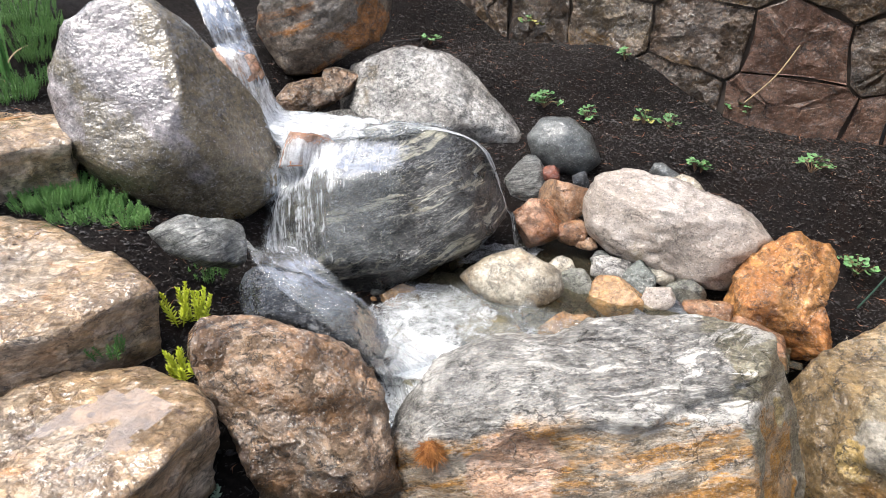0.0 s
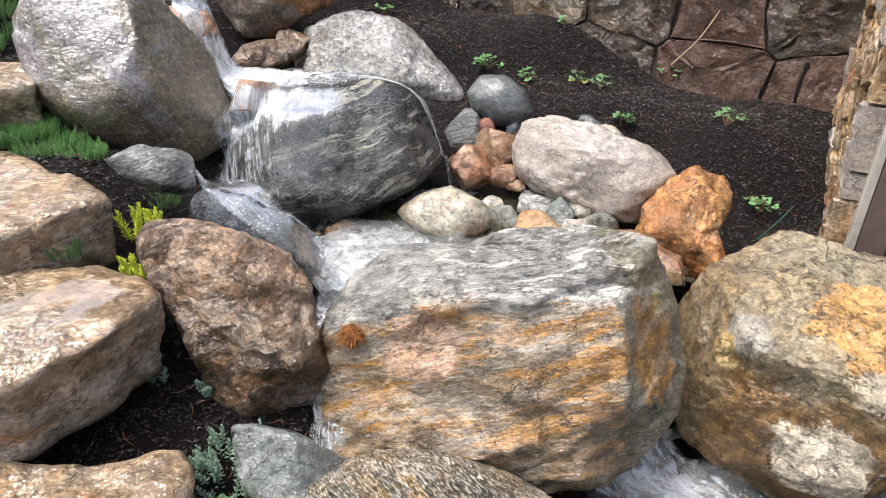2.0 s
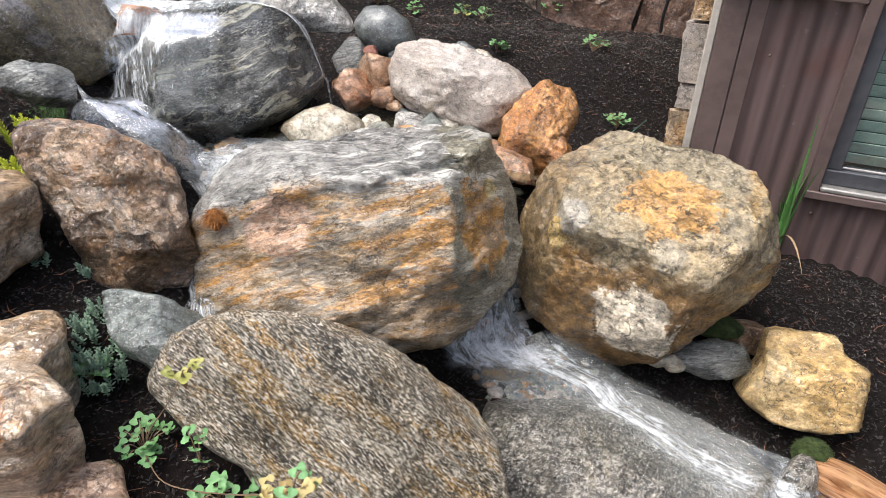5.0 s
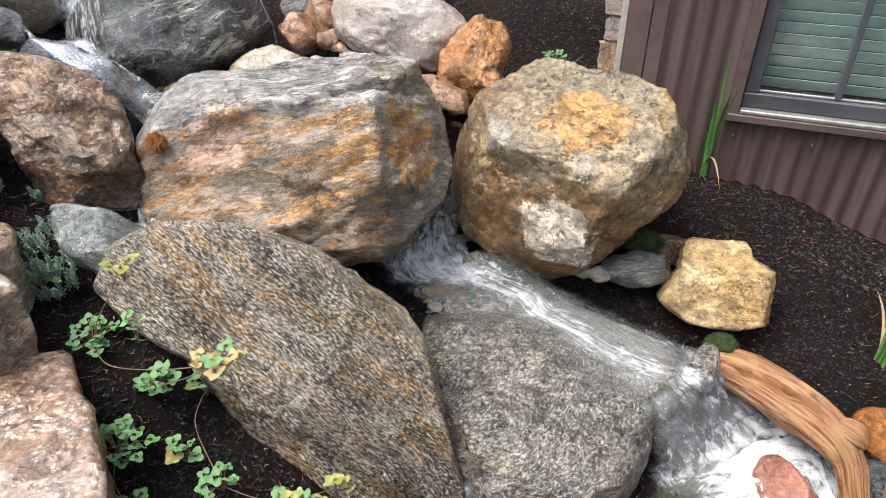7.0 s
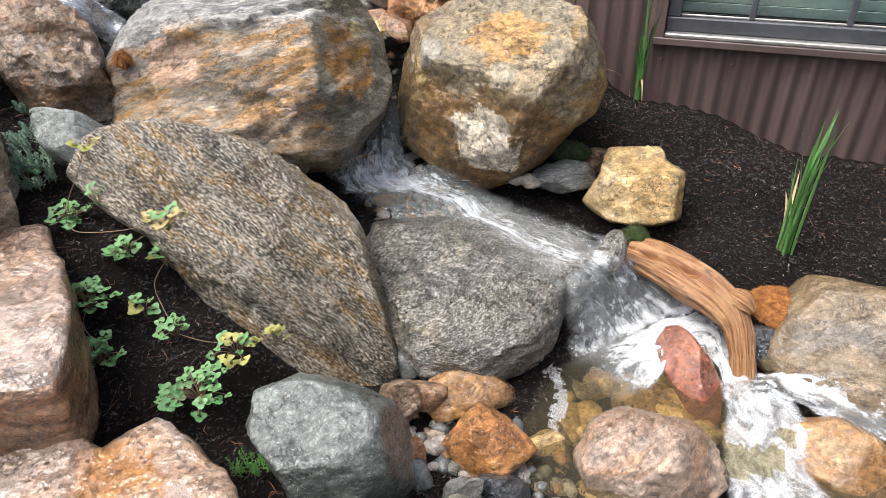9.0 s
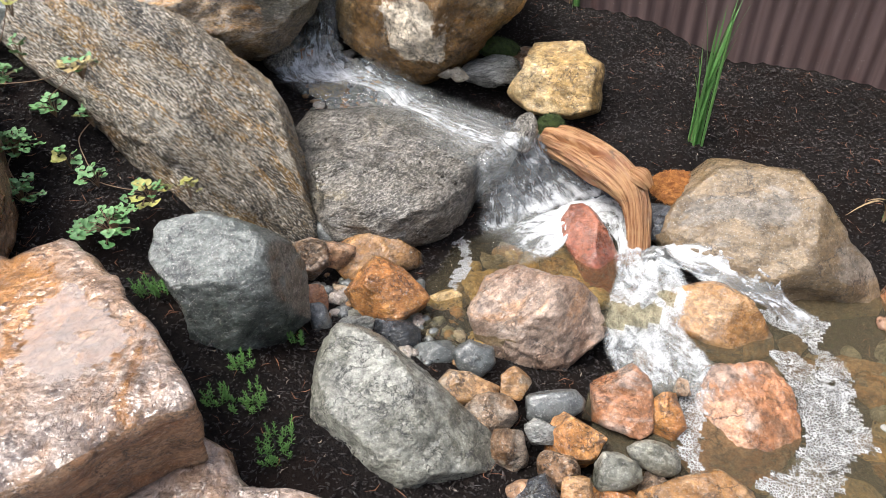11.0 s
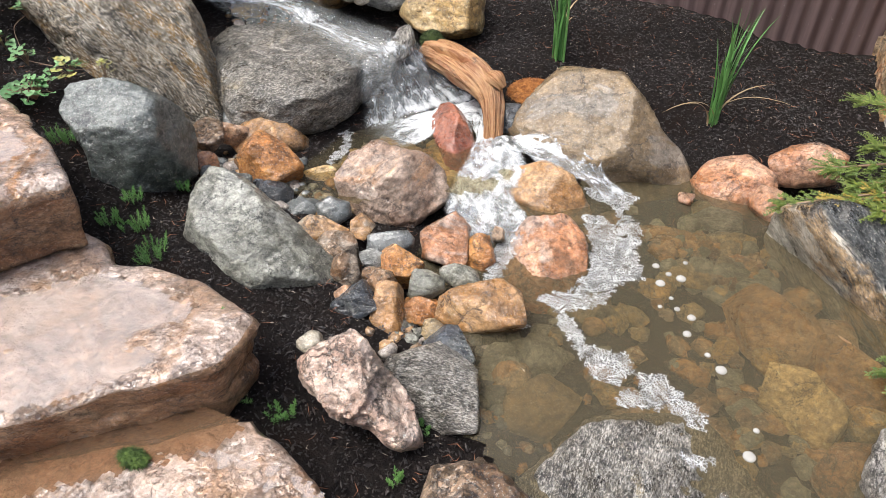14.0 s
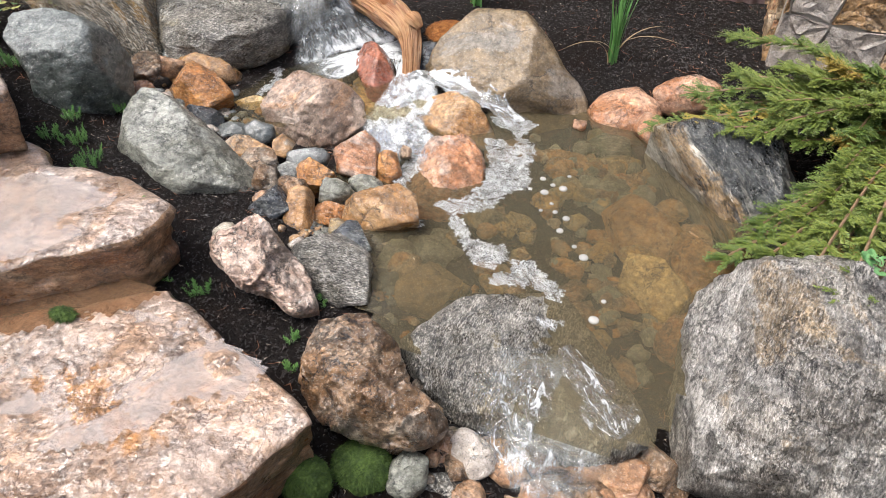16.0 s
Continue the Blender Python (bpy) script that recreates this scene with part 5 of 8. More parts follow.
cobble((-0.95, 1.92, 0.360), 32, 26, 0.034, 0.027, -0, 'rust', 'small pink pebble under the gap fall', 323)

# ---- house: corrugated metal wall, window, stone veneer ----
def plain(name, col, rough=0.5, metal=0.0, grain=30.0, var=0.25, bump=0.2):
    m, nt, bsdf = shader(name)
    free, _ = coords(nt)
    dark = tuple(c * (1 - var) for c in col)
    c = mix(nt, ramp(nt, noise_tex(nt, free, grain, 5, 0.65), 0.35, 0.65), dark, col)
    c = mix(nt, ramp(nt, noise_tex(nt, free, grain * 0.12, 3, 0.6), 0.4, 0.75), c, tuple(min(1.0, x * 1.25) for x in col))
    nt.links.new(c, bsdf.inputs["Base Color"])
    bsdf.inputs["Roughness"].default_value, bsdf.inputs["Metallic"].default_value = rough, metal
    bp = node(nt, "Bump", Strength=bump, Distance=0.004)
    nt.links.new(noise_tex(nt, free, grain * 2.5, 5, 0.6), bp.inputs["Height"])
    nt.links.new(bp.outputs[0], bsdf.inputs["Normal"])
    return m


def siding_mat():
    m, nt, bsdf = shader("brown_corrugated_steel")
    free, streaks = coords(nt, (0, 0, 0), (26, 26, 1.6))
    c = mix(nt, ramp(nt, noise_tex(nt, streaks, 1.0, 5, 0.6), 0.35, 0.7), (0.115, 0.078, 0.075), (0.165, 0.115, 0.11))
    c = mix(nt, mul(nt, ramp(nt, noise_tex(nt, free, 2.2, 4, 0.6), 0.56, 0.72), 0.5), c, (0.12, 0.045, 0.035))
    c = mix(nt, mul(nt, ramp(nt, noise_tex(nt, free, 40, 3, 0.6), 0.66, 0.74), 0.5), c, (0.26, 0.22, 0.20))
    nt.links.new(c, bsdf.inputs["Base Color"])
    bsdf.inputs["Roughness"].default_value, bsdf.inputs["Metallic"].default_value = 0.42, 0.2
    return m


M["siding"] = siding_mat()
M["trim"] = plain("brown_painted_trim", (0.125, 0.088, 0.08), 0.45)
M["frame"] = plain("dark_grey_window_frame", (0.075, 0.078, 0.088), 0.4)
M["sill"] = plain("worn_metal_sill", (0.42, 0.40, 0.38), 0.35, 0.5)
M["caulk"] = plain("pale_mortar", (0.42, 0.38, 0.33), 0.8)
M["mortar"] = plain("grey_brown_mortar", (0.07, 0.056, 0.045), 0.9, grain=60)
M["blind"] = plain("pale_green_grey_blind", (0.46, 0.54, 0.51), 0.6)
M["green_paint"] = plain("dark_green_paint", (0.03, 0.075, 0.05), 0.5)
M["black"] = plain("black_plastic_and_room_dark", (0.012, 0.012, 0.013), 0.4)
M["veneer"] = rock_mat("brown_veneer_stone", (0.08, 0.054, 0.033), (0.12, 0.082, 0.055), (0.16, 0.10, 0.045), 0.58, speck=0.3, wet=0.36, bump=0.9, bed=0.3, chip=1.0)
M["veneer_tan"] = rock_mat("ochre_brown_veneer_stone", (0.10, 0.072, 0.04), (0.14, 0.10, 0.066), (0.18, 0.11, 0.04), 0.55, speck=0.4, wet=0.4, bump=0.9, chip=1.0)
M["veneer_red"] = rock_mat("red_brown_veneer_stone", (0.11, 0.058, 0.038), (0.14, 0.08, 0.054), (0.165, 0.105, 0.068), 0.6, speck=0.2, wet=0.42, bump=0.4)
M["quoin"] = rock_mat("ochre_veneer_stone", (0.40, 0.24, 0.11), (0.46, 0.34, 0.22), (0.30, 0.13, 0.05), 0.55, speck=0.25, wet=0.42, bump=0.8)
M["glass"], nt, bsdf = shader("window_glass")
bsdf.inputs["Transmission Weight"].default_value, bsdf.inputs["Roughness"].default_value = 1.0, 0.02
bsdf.inputs["Base Color"].default_value = (0.75, 0.85, 0.82, 1)

WALL_Y = 2.70
WIN_X, WIN_W, WIN_Z, WIN_H = 0.03, 1.25, 0.72, 1.1


def corrugated(x0, x1, z0, z1):
    """Sine-rib steel sheet: ribs 68 mm apart, 16 mm deep, a sheet of real thickness."""
    bm = bmesh.new()
    n = int((x1 - x0) / 0.0068)
    cols = []
    for back in (0.0, 0.003):
        for i in range(n + 1):
            x = x0 + (x1 - x0) * i / n
            y = WALL_Y + back + 0.008 * (1 - math.cos(2 * math.pi * x / 0.0678))
            cols.append((bm.verts.new((x, y, z0)), bm.verts.new((x, y, z1))))
    for s in (0, n + 1):
        for i in range(n):
            a, b = cols[s + i], cols[s + i + 1]
            bm.faces.new((a[0], b[0], b[1], a[1]))
    return bm


house = tagged(new("wall_metal"), "brown corrugated steel house wall with a window", "wall", kind="structure")
for x0, x1, z0, z1 in ((-0.27, WIN_X, -0.3, 3.4), (WIN_X, WIN_X + WIN_W, -0.3, WIN_Z), (WIN_X + WIN_W, 2.3, -0.3, 3.4), (WIN_X, WIN_X + WIN_W, WIN_Z + WIN_H, 3.4)):
    link_mesh("siding_sheet", corrugated(x0, x1, z0, z1), M["siding"], house)
bm = bmesh.new()
box(bm, (-0.405, WALL_Y - 0.008, -0.2), (-0.325, WALL_Y + 0.02, 3.4), 0.002)
box(bm, (-0.322, WALL_Y - 0.005, -0.2), (-0.268, WALL_Y + 0.02, 3.4), 0.002)
part("corner_flashing", bm, M["trim"], house, "flat brown steel corner flashing")
bm = bmesh.new()
box(bm, (-0.432, WALL_Y - 0.004, -0.2), (-0.407, WALL_Y + 0.03, 3.4), 0.003)
part("mortar_joint", bm, M["caulk"], house, "pale mortar joint")
bm = bmesh.new()
box(bm, (-0.405, WALL_Y - 0.03, 1.335), (0.0, WALL_Y - 0.012, 1.372), 0.003)
part("ledge_strip", bm, M["trim"], house, "brown steel ledge strip")
bm = bmesh.new()
for x0, x1, z0, z1 in ((-0.27, WIN_X - 0.02, -0.3, 3.4), (WIN_X - 0.02, WIN_X + WIN_W + 0.02, -0.3, WIN_Z - 0.02), (WIN_X + WIN_W + 0.02, 8.0, -0.3, 3.4), (WIN_X - 0.02, WIN_X + WIN_W + 0.02, WIN_Z + WIN_H + 0.02, 3.4)):
    box(bm, (x0, WALL_Y + 0.03, z0), (x1, WALL_Y + 0.16, z1))
part("backing_wall", bm, M["mortar"], house)
for i in range(9):
    bm = bmesh.new()
    x = -0.26 + 0.0678 * 4 * i
    for z in (1.15, 0.62) if x < WIN_X else (0.62,):
        bmesh.ops.create_uvsphere(bm, u_segments=8, v_segments=5, radius=0.006, matrix=Matrix.Translation((x + 0.034, WALL_Y - 0.001, z)))
    part("screw", bm, M["trim"], house)

win = tagged(new("window_1"), "dark grey framed window with lowered blinds", "window", kind="structure")
bm = bmesh.new()
for x0, x1, z0, z1 in ((WIN_X - 0.03, WIN_X + 0.012, WIN_Z - 0.02, WIN_Z + WIN_H), (WIN_X + WIN_W - 0.012, WIN_X + WIN_W + 0.03, WIN_Z - 0.02, WIN_Z + WIN_H), (WIN_X - 0.03, WIN_X + WIN_W + 0.03, WIN_Z + WIN_H, WIN_Z + WIN_H + 0.04)):
    box(bm, (x0, WALL_Y - 0.022, z0), (x1, WALL_Y + 0.06, z1), 0.003)
part("casing", bm, M["trim"], win, "brown steel casing")
bm = bmesh.new()
box(bm, (WIN_X - 0.03, WALL_Y - 0.03, WIN_Z - 0.035), (WIN_X + WIN_W + 0.03, WALL_Y - 0.002, WIN_Z - 0.006), 0.003)
part("drip_edge", bm, M["trim"], win, "brown steel drip edge")
bm = bmesh.new()
box(bm, (WIN_X + 0.014, WALL_Y - 0.026, WIN_Z - 0.005), (WIN_X + WIN_W - 0.014, WALL_Y + 0.05, WIN_Z + 0.012), 0.004)
part("window_sill", bm, M["sill"], win, "worn pale metal sill")
bm = bmesh.new()
a, b, lo, hi = WIN_X + 0.014, WIN_X + WIN_W - 0.014, WIN_Z + 0.013, WIN_Z + WIN_H
box(bm, (a, WALL_Y + 0.006, lo), (b, WALL_Y + 0.07, lo + 0.055), 0.004)
box(bm, (a, WALL_Y + 0.006, hi - 0.05), (b, WALL_Y + 0.07, hi), 0.004)
for x in (a, b - 0.05):
    box(bm, (x, WALL_Y + 0.008, lo + 0.056), (x + 0.05, WALL_Y + 0.07, hi - 0.051), 0.004)
part("window_frame", bm, M["frame"], win)
bm = bmesh.new()
box(bm, (a + 0.05, WALL_Y + 0.026, lo + 0.056), (b - 0.05, WALL_Y + 0.034, lo + 0.064), 0.002)
part("glazing_bead", bm, M["sill"], win, "pale glazing bead")
for x in (0.355, 0.69, 1.02):
    bm = bmesh.new()
    box(bm, (x - 0.011, WALL_Y + 0.022, lo + 0.057), (x + 0.011, WALL_Y + 0.052, hi - 0.052), 0.003)
    part("mullion", bm, M["frame"], win)
for x0, x1 in ((a + 0.051, 0.343), (0.367, 0.678), (0.702, 1.008), (1.032, b - 0.051)):
    bm = bmesh.new()
    box(bm, (x0, WALL_Y + 0.040, lo + 0.066), (x1, WALL_Y + 0.044, hi - 0.052))
    pane = part("pane", bm, M["glass"], win)
    pane.visible_shadow = False
blind = tagged(new("window_blind"), "lowered pale grey-green horizontal slat blind behind glass", "blind")
z = lo + 0.075
while z < hi - 0.06:
    bm = bmesh.new()
    box(bm, (a + 0.05, -0.0015, -0.022), (b - 0.05, 0.0015, 0.022))
    slat = part("slat", bm, M["blind"], blind)
    slat.matrix_local = Matrix.Translation((0, WALL_Y + 0.1, z)) @ Matrix.Rotation(radians(24), 4, "X")
    z += 0.04
# black panel close behind the slats, added for the darkness of the room
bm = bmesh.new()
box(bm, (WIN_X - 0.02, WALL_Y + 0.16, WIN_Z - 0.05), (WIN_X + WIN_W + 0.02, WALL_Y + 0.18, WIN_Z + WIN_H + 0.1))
tagged(link_mesh("wall_inner", bm, M["black"], None, False), "black panel standing in for the unlit room behind the blinds", "wall", kind="structure")
bm = bmesh.new()
box(bm, (-0.40, WALL_Y - 0.07, 1.385), (-0.19, WALL_Y - 0.012, 1.75), 0.006)
box_ob = tagged(link_mesh("utility_box", bm, M["green_paint"], None, False), "dark green painted metal box mounted on the wall", "utility box")
bm = bmesh.new()
box(bm, (-0.39, WALL_Y - 0.076, 1.40), (-0.20, WALL_Y - 0.071, 1.74), 0.002)
part("lid", bm, M["green_paint"], box_ob)


def veneer_wall(name, label, origin, along, out, spans, z_top, seed, mats, low, tall, bulge=(0.02, 0.045), joint=("mortar", 0.006)):
    """A wall faced with irregular flat stones in rough courses: a mortar bed and one mesh a stone."""
    rnd = random.Random(seed)
    wall = tagged(new(name), label, "wall", kind="structure")
    o, al, ou = Vector(origin), Vector(along), Vector(out)
    bm = bmesh.new()
    vs = []
    for d in (0.0, -0.2):
        for s, z in ((0, low - 0.5), (spans, low - 0.5), (spans, z_top), (0, z_top)):
            vs.append(bm.verts.new(o + al * s + ou * d + Vector((0, 0, z))))
    for q in ((0, 1, 2, 3), (7, 6, 5, 4), (0, 4, 5, 1), (1, 5, 6, 2), (2, 6, 7, 3), (3, 7, 4, 0)):
        bm.faces.new([vs[i] for i in q])
    part("mortar_bed", bm, M[joint[0]], wall)
    # stones fit each other like broken flags: each takes the ground nearest to its own middle
    seeds, z = [], low
    while z < z_top:
        hgt = rnd.uniform(*tall)
        s = rnd.uniform(-0.3, 0.0)
        while s < spans + 0.1:
            w = hgt * rnd.uniform(0.8, 1.9)
            seeds.append((s + w / 2 + rnd.uniform(-0.05, 0.05) * w, z + hgt * rnd.uniform(0.40, 0.60)))
            s += w
        z += hgt * 0.92
    for i, (cs, cz) in enumerate(seeds):
        poly = [(0.0, low - 0.1), (spans, low - 0.1), (spans, z_top), (0.0, z_top)]
        for j, (ds, dz) in enumerate(seeds):
            if i == j or abs(ds - cs) > 1.6 or abs(dz - cz) > 1.2:
                continue
            ns, nz = ds - cs, (dz - cz) * 1.7
            lim = ns * (cs + ds) / 2 + nz * (cz + dz) / 2
            cut = []
            for (p0, q0), (p1, q1) in zip(poly, poly[1:] + poly[:1]):
                e0, e1 = ns * p0 + nz * q0 - lim, ns * p1 + nz * q1 - lim
                if e0 <= 0:
                    cut.append((p0, q0))
                if (e0 < 0) != (e1 < 0):
                    t = e0 / (e0 - e1)
                    cut.append((p0 + (p1 - p0) * t, q0 + (q1 - q0) * t))
            poly = cut
            if len(poly) < 3:
                break
        if len(poly) < 3:
            continue
        ms, mz = sum(p for p, _ in poly) / len(poly), sum(q for _, q in poly) / len(poly)
        ring = []
        for (p0, q0), (p1, q1) in zip(poly, poly[1:] + poly[:1]):
            span = math.hypot(p1 - p0, q1 - q0)
            for t in (0.0, 0.33, 0.66) if span > 0.06 else (0.0,):
                p, q = p0 + (p1 - p0) * t + rnd.uniform(-0.05, 0.05) * span * (t > 0), q0 + (q1 - q0) * t + rnd.uniform(-0.05, 0.05) * span * (t > 0)
                d = max(math.hypot(p - ms, q - mz), 0.02)
                k = 1 - joint[1] / d
                ring.append((min(max(ms + (p - ms) * k, 0.002), spans - 0.002), mz + (q - mz) * k))
        proud = rnd.uniform(*bulge)
        lean_s, lean_z = rnd.gauss(0, 0.04), rnd.gauss(0, 0.06)
        bm = bmesh.new()
        rings = []
        for size, dep in ((1.0, 0.0), (1.0, 0.9), (0.972, 1.0), (0.65, 1.02), (0.3, 1.0)):
            rings.append([bm.verts.new(o + al * (ms + (p - ms) * size) + ou * (dep * max(0.004, proud + lean_s * (p - ms) * size + lean_z * (q - mz) * size) + (rnd.uniform(-0.007, 0.007) if dep > 0.8 else 0)) + Vector((0, 0, mz + (q - mz) * size))) for p, q in ring])
        m = len(ring)
        for ra, rb in zip(rings, rings[1:]):
            for k in range(m):
                bm.faces.new((ra[k], ra[(k + 1) % m], rb[(k + 1) % m], rb[k]))
        bm.faces.new(rings[-1])
        bmesh.ops.recalc_face_normals(bm, faces=bm.faces)
        part("veneer_stone", bm, M[rnd.choice(mats)], wall)
    return wall


veneer_wall("wall_stone", "brown irregular stone veneer wall behind the mulch bed", (-4.6, 3.82, 0), (1, 0, 0), (0, -1, 0), 4.15, 2.2, 5, ("veneer", "veneer", "veneer_tan", "veneer_red"), 0.82, (0.26, 0.46), (0.018, 0.04))
veneer_wall("wall_return", "ochre stone veneer at the house corner", (-0.434, 3.82, 0), (0, -1, 0), (-1, 0, 0), 1.085, 3.4, 8, ("quoin", "quoin", "pale"), 0.62, (0.10, 0.22), (0.035, 0.07), ("caulk", 0.007))
veneer_wall("wall_pier", "tan stone veneer pier beside the house wall", (1.86, 2.2, 0), (1, 0, 0), (0, -1, 0), 1.6, 2.6, 15, ("quoin", "quoin", "pale"), 0.13, (0.10, 0.18), (0.015, 0.03), ("caulk", 0.006))
veneer_wall("wall_pier_side", "tan stone veneer side of the pier", (1.86, 2.7, 0), (0, -1, 0), (-1, 0, 0), 0.49, 2.6, 16, ("quoin", "quoin"), 0.13, (0.10, 0.18), (0.015, 0.03), ("caulk", 0.006))

# unseen plain walls added behind the camera, dark so that front faces get less light
M["light_screen"] = plain("dark_green_light_screen", (0.035, 0.05, 0.022), 0.9, grain=14, var=0.5, bump=1.0)
for lo_, hi_, nm in (((-9, -5.2, -1), (9, -4.9, 2.8), "wall_south"), ((6.6, -4.9, -1), (6.9, 2.6, 2.8), "wall_east")):
    bm = bmesh.new()
    box(bm, lo_, hi_, 0.05)
    tagged(link_mesh(nm, bm, M["light_screen"], None, False), "plain dark green screen added out of view to cut frontal light", "wall", kind="structure")

# ---- loose gravel in the bed of the watercourse ----
def gravel(name, label, spots, count, size, mats, seed, top=9.0):
    """Uncountable small stones: low spheres, each bent a little, in one mesh a kind of stone."""
    rnd = random.Random(seed)
    dirs, faces = sphere_dirs(2)
    for mi, mat in enumerate(mats):
        vs, fs = [], []
        for _ in range(count // len(mats)):
            x0, y0, x1, y1, w = rnd.choice(spots)
            t = rnd.random()
            x, y = x0 + (x1 - x0) * t + rnd.gauss(0, w), y0 + (y1 - y0) * t + rnd.gauss(0, w)
            z = ground_z(x, y)
            r = size * rnd.uniform(0.5, 1.5)
            sx, sy, sz = r * rnd.uniform(0.8, 1.4), r * rnd.uniform(0.7, 1.1), r * rnd.uniform(0.5, 0.8)
            z = min(z, top - 1.5 * sz)
            spin, ph = rnd.uniform(0, 6.3), rnd.uniform(0, 99)
            k = len(vs)
            for d in dirs:
                q = 1 + 0.5 * noise.noise(Vector((d.x * 1.6 + ph, d.y * 1.6, d.z * 1.6)))
                a, b = d.x * sx * q, d.y * sy * q
                vs.append((x + a * math.cos(spin) - b * math.sin(spin), y + a * math.sin(spin) + b * math.cos(spin), z + d.z * sz * q + sz * 0.3))
            fs += [[i + k for i in f] for f in faces]
        me = bpy.data.meshes.new(name)
        me.from_pydata(vs, [], fs)
        me.polygons.foreach_set("use_smooth", [True] * len(me.polygons))
        me.materials.append(M[mat])
        tagged(new(name, me), label, "gravel", kind="stuff")


gravel("gravel", "wet mixed gravel between the stones of the stream bed", [(-1.9, 2.1, -1.1, 2.35, 0.12), (-1.0, 2.0, -0.5, 1.75, 0.08), (0.5, 0.6, 0.9, 0.4, 0.06), (-0.35, 1.0, 0.0, 0.95, 0.06), (-1.75, 1.95, -1.0, 2.2, 0.14), (-0.9, 1.9, -0.6, 1.8, 0.06)], 900, 0.017,
       ("pale", "river", "tanwet", "greypale"), 31)
gravel("pond_gravel", "brown sunken pebbles on the pond floor", [(0.9, 0.9, 1.7, 1.0, 0.22), (1.1, 0.6, 1.6, 0.6, 0.15), (1.1, 1.35, 1.5, 1.3, 0.1)], 260, 0.032, ("tan", "tanwet", "greypale", "brown"), 32)
gravel("pool_pebbles", "amber sunken stones on the floor of the small pool", [(-0.1, 1.2, 0.1, 1.35, 0.07), (0.05, 1.1, 0.3, 1.25, 0.07), (0.2, 1.4, 0.4, 1.35, 0.06)], 90, 0.045, ("tan", "tanwet", "yellow"), 34, 0.045)
gravel("outlet_gravel", "red-brown pebbles below the pond outlet", [(1.0, 0.0, 1.75, 0.0, 0.08)], 90, 0.03, ("rust", "brown"), 33)


# ---- water ----
def water_mat(name, tint, murk_col, murk, foam=None, ripple=(18.0, 0.25), lace=0.0, planar=False):
    """Clear to muddy water with a gloss by Fresnel; foam: (u scale, v scale, from, to) streaks along the flow; lace: bubble size."""
    m, nt, bsdf = shader(name)
    out = nt.nodes["Material Output"]
    nt.nodes.remove(bsdf)
    tc = nt.nodes.new("ShaderNodeTexCoord")
    bp = node(nt, "Bump", Strength=ripple[1], Distance=0.02)
    nt.links.new(noise_tex(nt, tc.outputs["Object"], ripple[0], 4, 0.55, 0.8), bp.inputs["Height"])
    clear = node(nt, "BsdfTransparent", Color=(*tint, 1))
    mud = node(nt, "BsdfDiffuse", Color=(*murk_col, 1))
    body = node(nt, "MixShader", Fac=murk)
    nt.links.new(clear.outputs[0], body.inputs[1])
    nt.links.new(mud.outputs[0], body.inputs[2])
    gloss = node(nt, "BsdfGlossy", Roughness=0.06)
    nt.links.new(bp.outputs[0], gloss.inputs["Normal"])
    fr = node(nt, "Fresnel", IOR=1.36)
    nt.links.new(bp.outputs[0], fr.inputs["Normal"])
    wet = nt.nodes.new("ShaderNodeMixShader")
    nt.links.new(fr.outputs[0], wet.inputs[0])
    nt.links.new(body.outputs[0], wet.inputs[1])
    nt.links.new(gloss.outputs[0], wet.inputs[2])
    last = wet.outputs[0]
    if foam:
        mp = nt.nodes.new("ShaderNodeMapping")
        mp.inputs["Scale"].default_value = (foam[0], foam[1], 1)
        nt.links.new(tc.outputs["Object" if planar else "UV"], mp.inputs["Vector"])
        fac = ramp(nt, noise_tex(nt, mp.outputs[0], 1.0, 7, 0.7, 1.4), foam[2], foam[3])
        churn = ramp(nt, noise_tex(nt, tc.outputs["Object"], 16.0, 5, 0.65, 1.2), 0.36, 0.60)
        fac = mul(nt, fac, mul(nt, mul(nt, churn, 0.55), 0.45, "ADD"))
        if lace:
            vo = node(nt, "TexVoronoi", Scale=lace)
            vo.feature = "DISTANCE_TO_EDGE"
            nt.links.new(tc.outputs["Object"], vo.inputs["Vector"])
            rim = ramp(nt, vo.outputs["Distance"], 0.17, 0.04)
            fac = mul(nt, fac, mul(nt, mul(nt, rim, 0.60), 0.22, "ADD"))
        sep = nt.nodes.new("ShaderNodeSeparateXYZ")
        nt.links.new(tc.outputs["UV"], sep.inputs[0])
        jag = mul(nt, mul(nt, noise_tex(nt, tc.outputs["Object"], 20.0, 5, 0.7), 0.5, "SUBTRACT"), 1.3)
        across = mul(nt, sep.outputs[1], jag, "ADD")
        edge = 1.0 if planar else mul(nt, ramp(nt, across, 0.10, 0.24), ramp(nt, across, 0.90, 0.76))
        fac = mul(nt, fac, edge)
        white = node(nt, "BsdfPrincipled", Base_Color=(0.74, 0.76, 0.78, 1), Roughness=0.4)
        fb = node(nt, "Bump", Strength=0.8, Distance=0.01)
        nt.links.new(fac, fb.inputs["Height"])
        nt.links.new(fb.outputs[0], white.inputs["Normal"])
        top = nt.nodes.new("ShaderNodeMixShader")
        # the sheet thins out to nothing at its sides
        nothing = nt.nodes.new("ShaderNodeBsdfTransparent")
        thin = nt.nodes.new("ShaderNodeMixShader")
        if planar:
            thin.inputs[0].default_value = 0.0
        else:
            nt.links.new(edge, thin.inputs[0])
        nt.links.new(nothing.outputs[0], thin.inputs[1])
        nt.links.new(last, thin.inputs[2])
        nt.links.new(fac, top.inputs[0])
        nt.links.new(thin.outputs[0], top.inputs[1])
